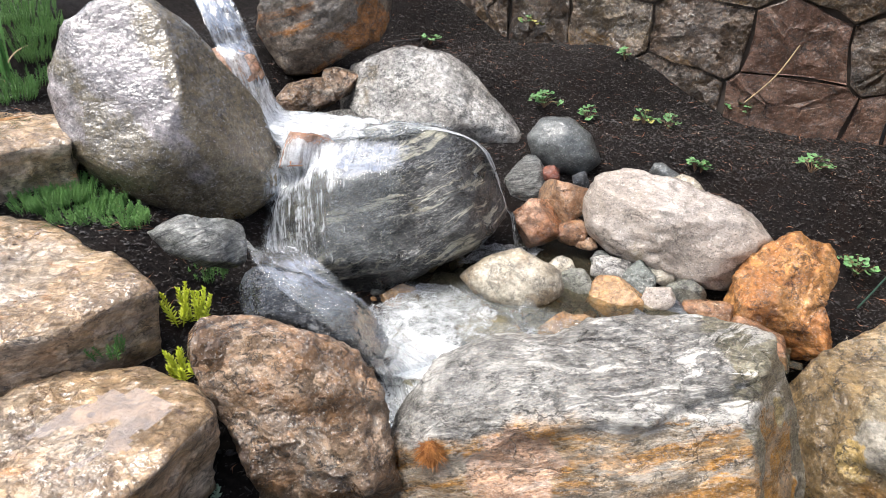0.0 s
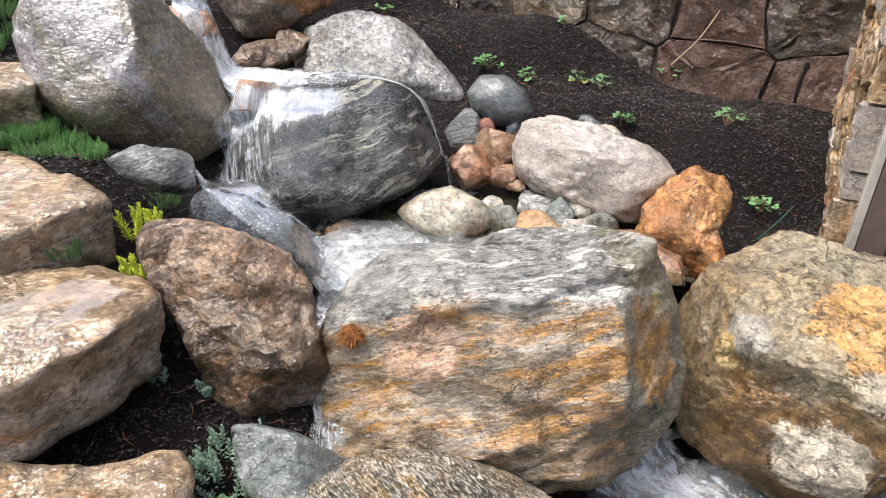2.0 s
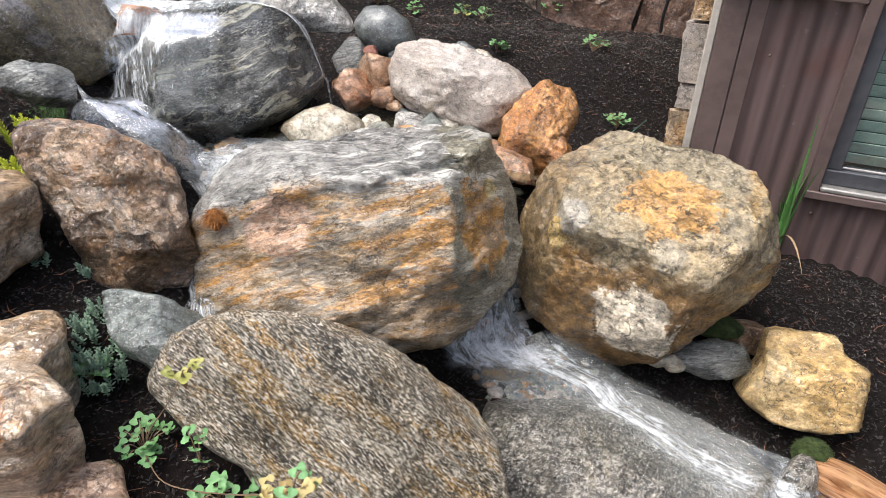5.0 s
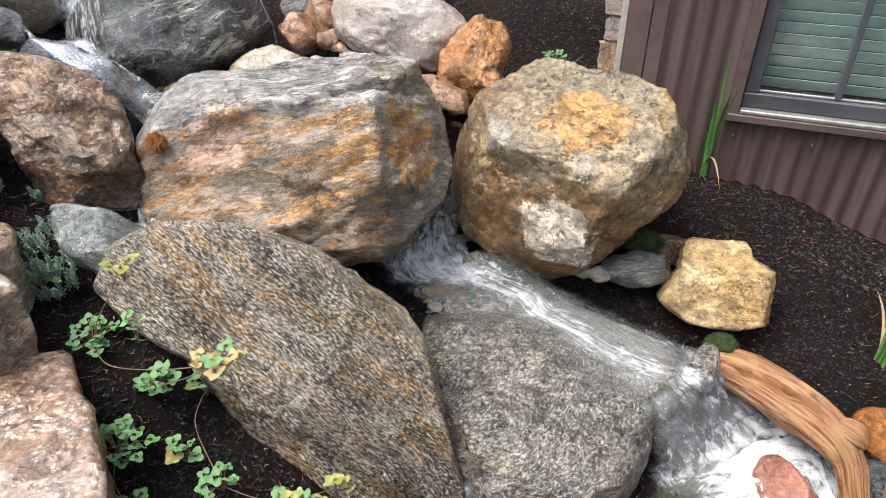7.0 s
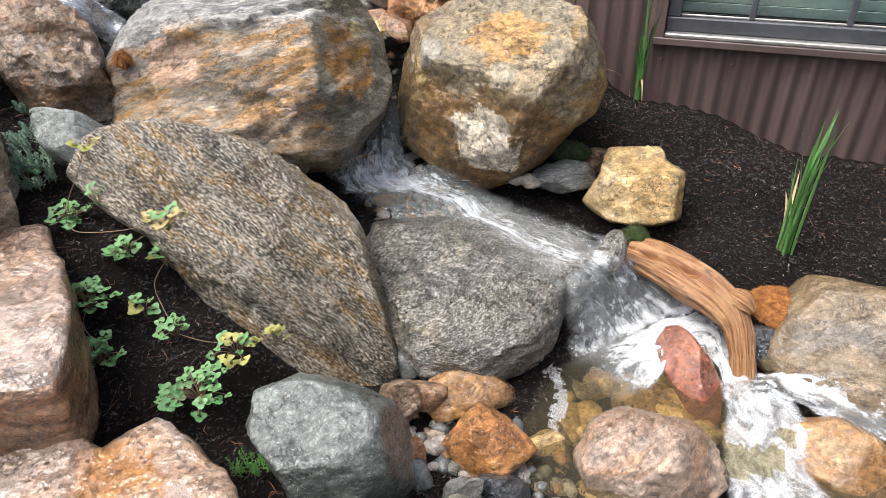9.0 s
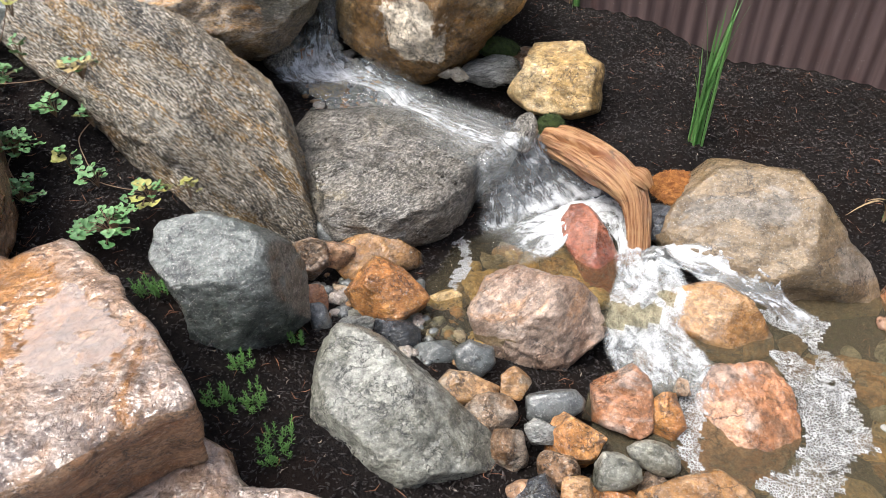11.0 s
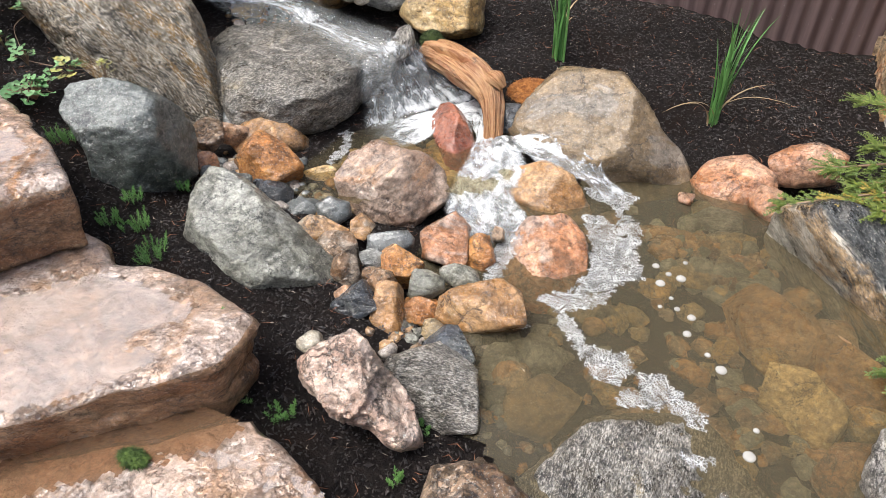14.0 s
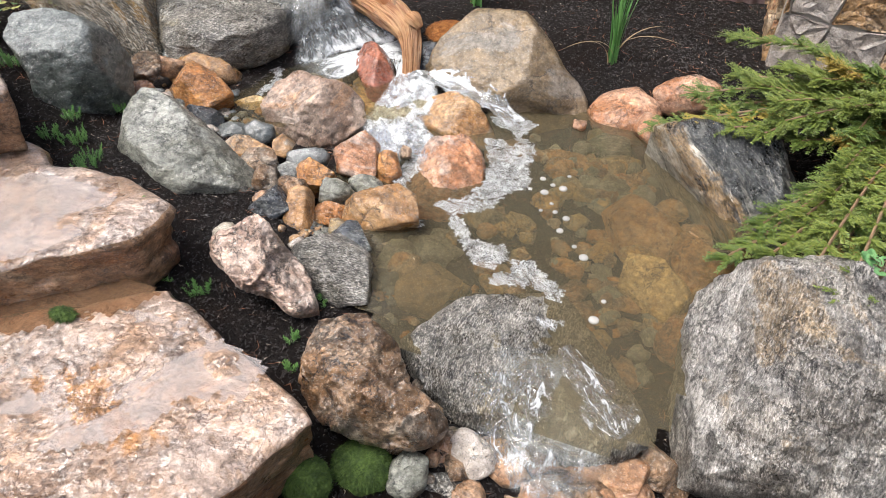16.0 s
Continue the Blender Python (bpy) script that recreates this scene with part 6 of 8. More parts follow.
        nt.links.new(white.outputs[0], top.inputs[2])
        last = top.outputs[0]
    nt.links.new(last, out.inputs["Surface"])
    return m


M["pond_water"] = water_mat("muddy_pond_water", (0.72, 0.63, 0.46), (0.125, 0.105, 0.066), 0.42, ripple=(9.0, 0.10))
M["pool_water"] = water_mat("clear_pool_water", (0.74, 0.68, 0.52), (0.18, 0.155, 0.10), 0.16, ripple=(22.0, 0.45))
M["rapid"] = water_mat("rushing_white_water", (0.92, 0.93, 0.93), (0.5, 0.5, 0.5), 0.12, (5.0, 9.0, 0.31, 0.66), (40.0, 0.8))
M["riffle"] = water_mat("wrinkled_spill_water", (0.92, 0.91, 0.86), (0.4, 0.4, 0.36), 0.06, (14.0, 5.0, 0.50, 0.62), (55.0, 1.0))
M["foam_sheet"] = water_mat("lacy_bubble_raft", (0.97, 0.96, 0.93), (0.5, 0.48, 0.44), 0.1, (26.0, 26.0, 0.34, 0.47), (40.0, 0.3), 150.0, True)


bpy.context.view_layer.update()
DEPS = bpy.context.evaluated_depsgraph_get()


def surface_below(x, y, z):
    hit, place, _, _, ob, _ = scene.ray_cast(DEPS, Vector((x, y, z)), Vector((0, 0, -1)), distance=0.6)
    return place.z if hit else None


def spline(points, per):
    out = []
    n = len(points)
    for i in range(n - 1):
        a, b, c, d = points[max(i - 1, 0)], points[i], points[i + 1], points[min(i + 2, n - 1)]
        for k in range(per):
            t = k / per
            out.append([0.5 * (2 * q + (r - p) * t + (2 * p - 5 * q + 4 * r - s) * t * t + (3 * q - p - 3 * r + s) * t ** 3) for p, q, r, s in zip(a, b, c, d)])
    out.append(list(points[-1]))
    return out


def flow(name, label, path, mat, rough=0.006, seed=1, drape=True, lift=0.006, across=14, per=14, category="water", reach=0.06):
    """Running water: a strip along (x, y, z, half width), laid over the stones beneath it, with real ripples."""
    pts = spline(path, per)
    bm = bmesh.new()
    uv = bm.loops.layers.uv.new("flow")
    rows, run = [], 0.0
    for i, (x, y, z, w) in enumerate(pts):
        p, q = pts[max(i - 2, 0)], pts[min(i + 2, len(pts) - 1)]
        dx, dy = q[0] - p[0], q[1] - p[1]
        ln = math.hypot(dx, dy)
        if ln < 1e-4:
            dx, dy, ln = 1, -1, 1.414
        nx, ny = -dy / ln, dx / ln
        if i:
            run += math.dist(pts[i][:3], pts[i - 1][:3])
        row = []
        for k in range(across + 1):
            s = k / across * 2 - 1
            ww = w * (1 + 0.25 * noise.noise(Vector((run * 9, seed * 3.1 + (1 if s > 0 else 5), 0))))
            px, py = x + nx * s * ww, y + ny * s * ww
            pz = z - 0.012 * s * s
            pz += rough * (noise.noise(Vector((px * 22, py * 22, seed + pz * 14))) + 0.6 * noise.noise(Vector((px * 55, py * 55, seed + pz * 30))))
            if drape:
                h = surface_below(px, py, pz + reach)
                if h is not None and pz - reach < h:
                    pz = max(pz, h + lift + 0.4 * rough * noise.noise(Vector((px * 40, py * 40, seed)))) if abs(s) < 0.9 else max(pz, h - 0.002)
            row.append((bm.verts.new((px, py, pz)), run, (s + 1) / 2))
        rows.append(row)
    for a, b in zip(rows, rows[1:]):
        for k in range(across):
            f = bm.faces.new((a[k][0], a[k + 1][0], b[k + 1][0], b[k][0]))
            for loop, src in zip(f.loops, (a[k], a[k + 1], b[k + 1], b[k])):
                loop[uv].uv = (src[1], src[2])
    ob = link_mesh(name, bm, M[mat])
    ob.visible_shadow = False
    return tagged(ob, label, category, kind="stuff")


def rush_mat(name, along, across, lace=0.0, tint=(0.93, 0.94, 0.94)):
    """Running water, clear to white: the share of white comes with the surface ("foam"), drawn out into strands along the flow; lace: bubble size."""
    m, nt, bsdf = shader(name)
    out = nt.nodes["Material Output"]
    nt.nodes.remove(bsdf)
    tc = nt.nodes.new("ShaderNodeTexCoord")
    flow_uv, rim_uv, dens = nt.nodes.new("ShaderNodeUVMap"), nt.nodes.new("ShaderNodeUVMap"), nt.nodes.new("ShaderNodeAttribute")
    flow_uv.uv_map, rim_uv.uv_map, dens.attribute_name = "flow", "rim", "foam"
    mp = nt.nodes.new("ShaderNodeMapping")
    mp.inputs["Scale"].default_value = (along, across, 1)
    nt.links.new(flow_uv.outputs[0], mp.inputs["Vector"])
    strands = noise_tex(nt, mp.outputs[0], 1.0, 7, 0.66, 0.9)
    clots = noise_tex(nt, tc.outputs["Object"], 26.0, 6, 0.68, 0.8)
    val = mul(nt, mul(nt, strands, 0.62), mul(nt, clots, 0.38), "ADD")
    val = mul(nt, val, mul(nt, mul(nt, dens.outputs["Fac"], 0.5, "SUBTRACT"), 0.42), "ADD")
    fac = ramp(nt, val, 0.525, 0.77)
    beads = noise_tex(nt, tc.outputs["Object"], 240.0, 2, 0.5)
    fac = mul(nt, fac, mul(nt, mul(nt, ramp(nt, beads, 0.36, 0.56), 0.28), 0.70, "ADD"))
    if lace:
        vo = node(nt, "TexVoronoi", Scale=lace)
        vo.feature = "DISTANCE_TO_EDGE"
        nt.links.new(tc.outputs["Object"], vo.inputs["Vector"])
        fac = mul(nt, fac, mul(nt, mul(nt, ramp(nt, vo.outputs["Distance"], 0.20, 0.05), 0.7), 0.3, "ADD"))
    sep = nt.nodes.new("ShaderNodeSeparateXYZ")
    nt.links.new(rim_uv.outputs[0], sep.inputs[0])
    jag = mul(nt, mul(nt, noise_tex(nt, tc.outputs["Object"], 17.0, 6, 0.7), 0.5, "SUBTRACT"), 0.9)
    edge = 1.0
    for k in (0, 1):
        near = nt.nodes.new("ShaderNodeMath")
        near.operation = "ABSOLUTE"
        nt.links.new(mul(nt, sep.outputs[k], 0.5, "SUBTRACT"), near.inputs[0])
        edge = mul(nt, edge, ramp(nt, mul(nt, near.outputs[0], mul(nt, jag, 0.3), "ADD"), 0.5, 0.36))
    fac = mul(nt, fac, edge)
    bp = node(nt, "Bump", Strength=0.7, Distance=0.012)
    nt.links.new(val, bp.inputs["Height"])
    clear = nt.nodes.new("ShaderNodeMixShader")
    pure, milk = node(nt, "BsdfTransparent", Color=(*tint, 1)), node(nt, "BsdfDiffuse", Color=(0.55, 0.58, 0.58, 1))
    nt.links.new(mul(nt, dens.outputs["Fac"], 0.30), clear.inputs[0])
    nt.links.new(pure.outputs[0], clear.inputs[1])
    nt.links.new(milk.outputs[0], clear.inputs[2])
    gloss = node(nt, "BsdfGlossy", Roughness=0.05)
    nt.links.new(bp.outputs[0], gloss.inputs["Normal"])
    fr = node(nt, "Fresnel", IOR=1.34)
    nt.links.new(bp.outputs[0], fr.inputs["Normal"])
    wet, thin, top = (nt.nodes.new("ShaderNodeMixShader") for _ in range(3))
    nt.links.new(fr.outputs[0], wet.inputs[0])
    nt.links.new(clear.outputs[0], wet.inputs[1])
    nt.links.new(gloss.outputs[0], wet.inputs[2])
    nothing = nt.nodes.new("ShaderNodeBsdfTransparent")
    nt.links.new(edge, thin.inputs[0])
    nt.links.new(nothing.outputs[0], thin.inputs[1])
    nt.links.new(wet.outputs[0], thin.inputs[2])
    white = node(nt, "BsdfPrincipled", Base_Color=(0.76, 0.78, 0.80, 1), Roughness=0.35)
    fb = node(nt, "Bump", Strength=0.8, Distance=0.016)
    nt.links.new(val, fb.inputs["Height"])
    nt.links.new(fb.outputs[0], white.inputs["Normal"])
    nt.links.new(fac, top.inputs[0])
    nt.links.new(thin.outputs[0], top.inputs[1])
    nt.links.new(white.outputs[0], top.inputs[2])
    nt.links.new(top.outputs[0], out.inputs["Surface"])
    return m


M["rush"] = rush_mat("strands_of_white_water", 7.0, 60.0)
M["strand"] = rush_mat("broken_strands_of_white_water", 11.0, 36.0)
M["tumble"] = rush_mat("tumbling_white_water", 14.0, 34.0)
M["skim"] = rush_mat("foam_skimming_on_water", 16.0, 22.0, 165.0)


def sheet(name, label, rails, mat, seed, out=(0, 0, 1), cling=0.10, lift=0.008, rough=0.006, fine=0.012):
    """Running water: a sheet between rails that run downstream, each of (x, y, z, share of white); it clings to the stones beneath, seen along out."""
    rails = [spline(r, 14) for r in rails]
    n = len(rails[0])
    wide = sum(math.dist(a[n // 2][:3], b[n // 2][:3]) for a, b in zip(rails, rails[1:]))
    per = max(4, int(wide / fine / (len(rails) - 1)))
    out = Vector(out).normalized()
    grid = np.array([[q for q in spline([rails[k][i] for k in range(len(rails))], per)] for i in range(n)])
    m = grid.shape[1]
    floor_at = np.full((n, m), -9.0)
    for i in range(n):
        for j in range(m):
            p = Vector(grid[i, j, :3])
            hit, place, *_ = scene.ray_cast(DEPS, p + out * cling, -out, distance=2 * cling)
            if hit:
                floor_at[i, j] = (place - p).dot(out)
    rise = np.where(floor_at > -8, floor_at + lift, 0.0)
    for _ in range(3):
        e = np.pad(rise, 1, "edge")
        rise = (2 * rise + e[:-2, 1:-1] + e[2:, 1:-1] + e[1:-1, :-2] + e[1:-1, 2:]) / 6
    rise = np.maximum(rise, np.where(floor_at > -8, floor_at + 0.3 * lift, -9.0))
    run = np.concatenate([[0], np.cumsum(np.linalg.norm(np.diff(grid[:, m // 2, :3], axis=0), axis=1))])
    side = np.linalg.norm(np.diff(grid[:, :, :3], axis=1), axis=2).mean(0)
    side = np.concatenate([[0], np.cumsum(side)])
    bm = bmesh.new()
    uv, rim, foam = bm.loops.layers.uv.new("flow"), bm.loops.layers.uv.new("rim"), bm.verts.layers.float.new("foam")
    vs = []
    for i in range(n):
        for j in range(m):
            w = noise.noise(Vector((run[i] * 13, side[j] * 48, seed))) + 0.6 * noise.noise(Vector((run[i] * 40, side[j] * 80, seed + 4)))
            v = bm.verts.new(Vector(grid[i, j, :3]) + out * float(rise[i, j] + rough * w))
            v[foam] = float(grid[i, j, 3])
            vs.append((v, (run[i], side[j]), (i / (n - 1), j / (m - 1))))
    for i in range(n - 1):
        for j in range(m - 1):
            q = [vs[a * m + b] for a, b in ((i, j), (i, j + 1), (i + 1, j + 1), (i + 1, j))]
            f = bm.faces.new([c[0] for c in q])
            for loop, c in zip(f.loops, q):
                loop[uv].uv, loop[rim].uv = c[1], c[2]
    ob = link_mesh(name, bm, M[mat])
    ob.visible_shadow = False
    return tagged(ob, label, "water", kind="stuff")


def pool(name, label, ring, z, mat, ripple, seed, step=0.03, ragged=0.0, kind="structure"):
    """Standing water: a level sheet within a plan ring that runs under the stones of the bank."""
    bm = bmesh.new()
    xs, ys = [p[0] for p in ring], [p[1] for p in ring]

    def inside(x, y):
        c = False
        for (x0, y0), (x1, y1) in zip(ring, ring[1:] + ring[:1]):
            if (y0 > y) != (y1 > y) and x < (x1 - x0) * (y - y0) / (y1 - y0) + x0:
                c = not c
        return c
    grid = {}
    nx, ny = int((max(xs) - min(xs)) / step) + 2, int((max(ys) - min(ys)) / step) + 2
    for j in range(ny):
        for i in range(nx):
            x, y = min(xs) + i * step, min(ys) + j * step
            jx, jy = (ragged * noise.noise(Vector((x * 38, y * 38, seed + s))) + 0.6 * ragged * noise.noise(Vector((x * 90, y * 90, seed + s))) for s in (0, 9))
            if inside(x + step / 2 + jx, y + step / 2 + jy):
                q = []
                for di, dj in ((0, 0), (1, 0), (1, 1), (0, 1)):
                    key = (i + di, j + dj)
                    if key not in grid:
                        vx, vy = min(xs) + key[0] * step, min(ys) + key[1] * step
                        grid[key] = bm.verts.new((vx, vy, z + ripple * noise.noise(Vector((vx * 9, vy * 9, seed)))))
                    q.append(grid[key])
                bm.faces.new(q)
    ob = link_mesh(name, bm, M[mat])
    ob.visible_shadow = False
    return tagged(ob, label, "water" if kind == "structure" else "foam", kind=kind)


pool("water_pond", "still muddy brown pond water over sunken stones", [(0.55, 0.62), (0.80, 0.34), (0.93, 0.24), (1.02, 0.19), (1.15, 0.21), (1.28, 0.24), (1.34, 0.13), (1.45, 0.075), (1.57, 0.085), (1.68, 0.15), (1.71, 0.24), (1.75, 0.42), (1.9, 0.8), (1.85, 1.3), (1.65, 1.62), (1.2, 1.66), (0.9, 1.5), (0.6, 1.3), (0.45, 0.9)], 0.0, "pond_water", 0.002, 1)
pool("water_pool", "shallow amber pool between the stones", [(-0.25, 1.25), (-0.15, 0.95), (0.1, 0.9), (0.35, 1.1), (0.6, 1.2), (0.62, 1.5), (0.3, 1.75), (0.0, 1.6)], 0.065, "pool_water", 0.003, 2)
pool("water_upper_pool", "clear rippled pool above the big striated boulder", [(-1.95, 2.1), (-1.75, 1.7), (-1.5, 1.65), (-1.2, 1.95), (-0.85, 2.2), (-0.95, 2.4), (-1.3, 2.45), (-1.6, 2.6), (-1.85, 2.45)], 0.80, "pool_water", 0.006, 3)

# the upper falls, down past the purple boulder and over the black one
flow("side_trickle", "narrow stream running between two boulders", [(-1.72, 1.72, 0.80, 0.05), (-1.60, 1.56, 0.77, 0.04), (-1.55, 1.40, 0.70, 0.035), (-1.48, 1.28, 0.66, 0.035), (-1.36, 1.18, 0.70, 0.04), (-1.26, 1.14, 0.66, 0.05), (-1.12, 1.25, 0.60, 0.04), (-0.95, 1.42, 0.52, 0.04)], "rapid", 0.006, 17, reach=0.05)

# the fall between the striated and the tan boulder, across the slab and into the cascade

# foam lying on the pond
flow("spill_fall", "clear thin fall over the pond outlet", [(1.30, 0.22, 0.0, 0.12), (1.34, 0.14, -0.02, 0.12), (1.37, 0.08, -0.08, 0.11), (1.39, 0.05, -0.16, 0.10), (1.40, 0.02, -0.22, 0.10)], "riffle", 0.006, 40, reach=0.05)

pool("pond_foam", "lacy white bubble foam round the peach rock", [(0.89, 1.27), (0.96, 1.28), (1.04, 1.23), (1.11, 1.12), (1.14, 1.00), (1.08, 0.96), (1.06, 0.87), (1.00, 0.80), (0.94, 0.78), (0.87, 0.80), (0.90, 0.85), (0.95, 0.88), (0.98, 0.98), (0.96, 1.12)], 0.006, "foam_sheet", 0.002, 60, 0.008, 0.016, "stuff")
pool("pond_foam", "lacy trail of bubble foam on the pond", [(0.91, 0.81), (0.99, 0.76), (1.05, 0.68), (1.15, 0.69), (1.18, 0.66), (1.15, 0.57), (1.09, 0.57), (1.03, 0.64), (0.96, 0.72)], 0.006, "foam_sheet", 0.002, 61, 0.008, 0.016, "stuff")
pool("pond_foam", "lacy trail of bubble foam on the pond", [(1.19, 0.64), (1.25, 0.65), (1.29, 0.61), (1.37, 0.57), (1.37, 0.51), (1.30, 0.53), (1.26, 0.54), (1.17, 0.51), (1.15, 0.55), (1.20, 0.57)], 0.006, "foam_sheet", 0.002, 62, 0.008, 0.016, "stuff")
pool("pond_foam", "lacy strip of bubble foam at the bank", [(0.86, 1.44), (0.98, 1.47), (1.06, 1.44), (1.02, 1.34), (1.09, 1.29), (1.11, 1.18), (1.07, 1.12), (1.02, 1.19), (1.02, 1.28), (0.97, 1.36), (0.89, 1.38)], 0.006, "foam_sheet", 0.002, 63, 0.008, 0.016, "stuff")
pool("pond_foam", "small raft of bubble foam", [(1.32, 0.43), (1.36, 0.44), (1.40, 0.44), (1.39, 0.41), (1.35, 0.39)], 0.006, "foam_sheet", 0.002, 64, 0.008, 0.016, "stuff")
pool("pond_foam", "bubble foam between the cascade rocks", [(0.69, 0.84), (0.67, 0.98), (0.71, 1.10), (0.74, 1.17), (0.75, 1.01), (0.74, 0.88), (0.75, 0.78), (0.83, 0.72), (0.89, 0.69), (0.84, 0.66), (0.77, 0.70)], 0.008, "foam_sheet", 0.002, 66, 0.008, 0.016, "stuff")
pool("pool_foam", "bubbly foam strip on the small pool", [(-0.13, 1.39), (-0.07, 1.40), (-0.02, 1.32), (0.01, 1.22), (-0.01, 1.13), (-0.04, 1.15), (-0.03, 1.24), (-0.06, 1.33), (-0.11, 1.35)], 0.072, "foam_sheet", 0.002, 68, 0.008, 0.016, "stuff")
pool("pool_foam", "bubbly foam spread on the upper pool", [(-1.98, 1.85), (-1.94, 1.96), (-1.90, 2.10), (-1.80, 2.13), (-1.71, 2.09), (-1.62, 2.06), (-1.61, 1.99), (-1.71, 1.95), (-1.75, 1.88), (-1.86, 1.89), (-1.91, 1.83)], 0.806, "foam_sheet", 0.002, 69, 0.008, 0.016, "stuff")
pool("pool_foam", "bubbly foam at the upper pool edge", [(-1.49, 1.94), (-1.52, 1.99), (-1.51, 2.05), (-1.46, 2.01), (-1.39, 1.97), (-1.31, 2.00), (-1.35, 1.94)], 0.806, "foam_sheet", 0.002, 70, 0.008, 0.016, "stuff")
pool("pool_foam", "bubbly foam below the black boulder", [(-1.86, 2.24), (-1.84, 2.41), (-1.76, 2.46), (-1.64, 2.49), (-1.64, 2.43), (-1.75, 2.39), (-1.80, 2.29)], 0.806, "foam_sheet", 0.002, 71, 0.008, 0.016, "stuff")


# rain puddles lying in the hollows of the steps
# pale murk is part silt, part sky reflection painted as diffuse colour
M["puddle"] = water_mat("silty_puddle_with_painted_sky", (0.94, 0.90, 0.86), (0.54, 0.48, 0.45), 0.34, ripple=(12.0, 0.04))
# brown murk paints the shade and reflection of the step side above
M["shaded_puddle"] = water_mat("rain_puddle_with_painted_step_reflection", (0.70, 0.52, 0.38), (0.22, 0.13, 0.075), 0.45, ripple=(9.0, 0.06))
for step_name, ring, z, kind in (("stone_step.006", [(-0.30, 0.02), (-0.18, 0.12), (-0.10, 0.22), (0.05, 0.22), (0.22, 0.19), (0.26, 0.08), (0.18, -0.06), (0.06, -0.18), (-0.14, -0.22), (-0.30, -0.10)], 0.264, "puddle"), ("stone_step.007", [(0.10, -0.34), (0.22, -0.20), (0.36, -0.04), (0.56, -0.01), (0.80, -0.06), (0.80, -0.17), (0.68, -0.20), (0.66, -0.30), (0.55, -0.40), (0.37, -0.46), (0.20, -0.44)], 0.123, "puddle"), ("stone_step.005", [(-0.64, 0.35), (-0.63, 0.45), (-0.49, 0.41), (-0.37, 0.33), (-0.40, 0.25), (-0.44, 0.20), (-0.55, 0.22)], 0.482, "puddle"), ("stone_step.002", [(-2.04, 1.02), (-2.04, 1.12), (-1.96, 1.19), (-1.88, 1.17), (-1.87, 1.07), (-1.91, 0.99)], 1.052, "puddle"),
        ("stone_step.007", [(-0.02, -0.26), (0.06, -0.17), (0.145, -0.07), (0.30, 0.05), (0.43, 0.04), (0.37, -0.06), (0.27, -0.15), (0.16, -0.22), (0.07, -0.31)], 0.129, "shaded_puddle")):
    step_ob = bpy.data.objects[step_name]
    wet = pool("puddle", "shallow rain puddle, milky with silt and painted sky reflection" if kind == "puddle" else "rain puddle tinted brown for the shade and reflection of the step above", ring, z, kind, 0.0005, 77, 0.012, 0.02)
    for key in ("category", "kind"):
        del wet[key]
    wet.parent, wet.matrix_parent_inverse = step_ob, step_ob.matrix_basis.inverted()

M["bubble"] = water_mat("bubble_skin", (0.97, 0.97, 0.97), (0.8, 0.8, 0.8), 0.35, ripple=(60.0, 0.1))
for x, y, r in ((1.168, 1.093, 0.0115), (1.248, 1.061, 0.0151), (1.193, 1.016, 0.0149), (1.296, 0.900, 0.0125), (1.390, 0.730, 0.0150), (1.471, 0.483, 0.0152), (1.352, 0.771, 0.0085), (1.292, 0.830, 0.0121), (1.254, 0.921, 0.0090), (1.207, 0.913, 0.0072), (1.210, 1.068, 0.0095), (1.251, 1.143, 0.0078), (1.483, 0.565, 0.0079), (1.232, 0.961, 0.0073)):
    bm = bmesh.new()
    bmesh.ops.create_icosphere(bm, subdivisions=3, radius=r, matrix=Matrix.Diagonal((1, 1, 0.5, 1)))
    bub = link_mesh("bubble", bm, M["bubble"])
    bub.location, bub.visible_shadow = (x, y, 0.001), False
    tagged(bub, "round white foam bubble floating on the pond", "bubble", "bubbles on the pond")

# ---- running water: the upper falls, the gap, the slab and the cascade (FALLS) ----
sheet("upper_falls", "white water tumbling past the pink stone", [
    [(-2.95, 2.26, 1.60, 0.5), (-2.80, 2.22, 1.56, 0.6), (-2.66, 2.14, 1.46, 0.75), (-2.56, 2.12, 1.34, 0.85), (-2.50, 2.12, 1.19, 1.0), (-2.42, 2.10, 1.16, 1.0)],
    [(-2.95, 2.42, 1.60, 0.5), (-2.78, 2.36, 1.56, 0.6), (-2.68, 2.33, 1.45, 0.7), (-2.63, 2.33, 1.32, 0.75), (-2.58, 2.34, 1.20, 1.0), (-2.48, 2.36, 1.17, 1.0)]], "tumble", 1, (0.35, -0.45, 0.8), 0.08, 0.012, 0.012)
sheet("falls_basin", "white churning basin behind the black boulder", [
    [(-2.66, 2.30, 1.19, 0.9), (-2.46, 2.40, 1.18, 1.0), (-2.26, 2.40, 1.19, 0.95), (-2.05, 2.38, 1.215, 0.75), (-1.90, 2.36, 1.215, 0.45)],
    [(-2.58, 2.20, 1.19, 1.0), (-2.42, 2.24, 1.18, 1.05), (-2.26, 2.24, 1.19, 1.0), (-2.08, 2.27, 1.225, 0.7), (-1.92, 2.31, 1.22, 0.5)],
    [(-2.50, 2.08, 1.19, 0.9), (-2.38, 2.08, 1.17, 1.0), (-2.24, 2.08, 1.18, 1.0), (-2.10, 2.14, 1.22, 0.65), (-1.94, 2.24, 1.22, 0.4)]], "tumble", 2, (0, 0, 1), 0.09, 0.012, 0.010)
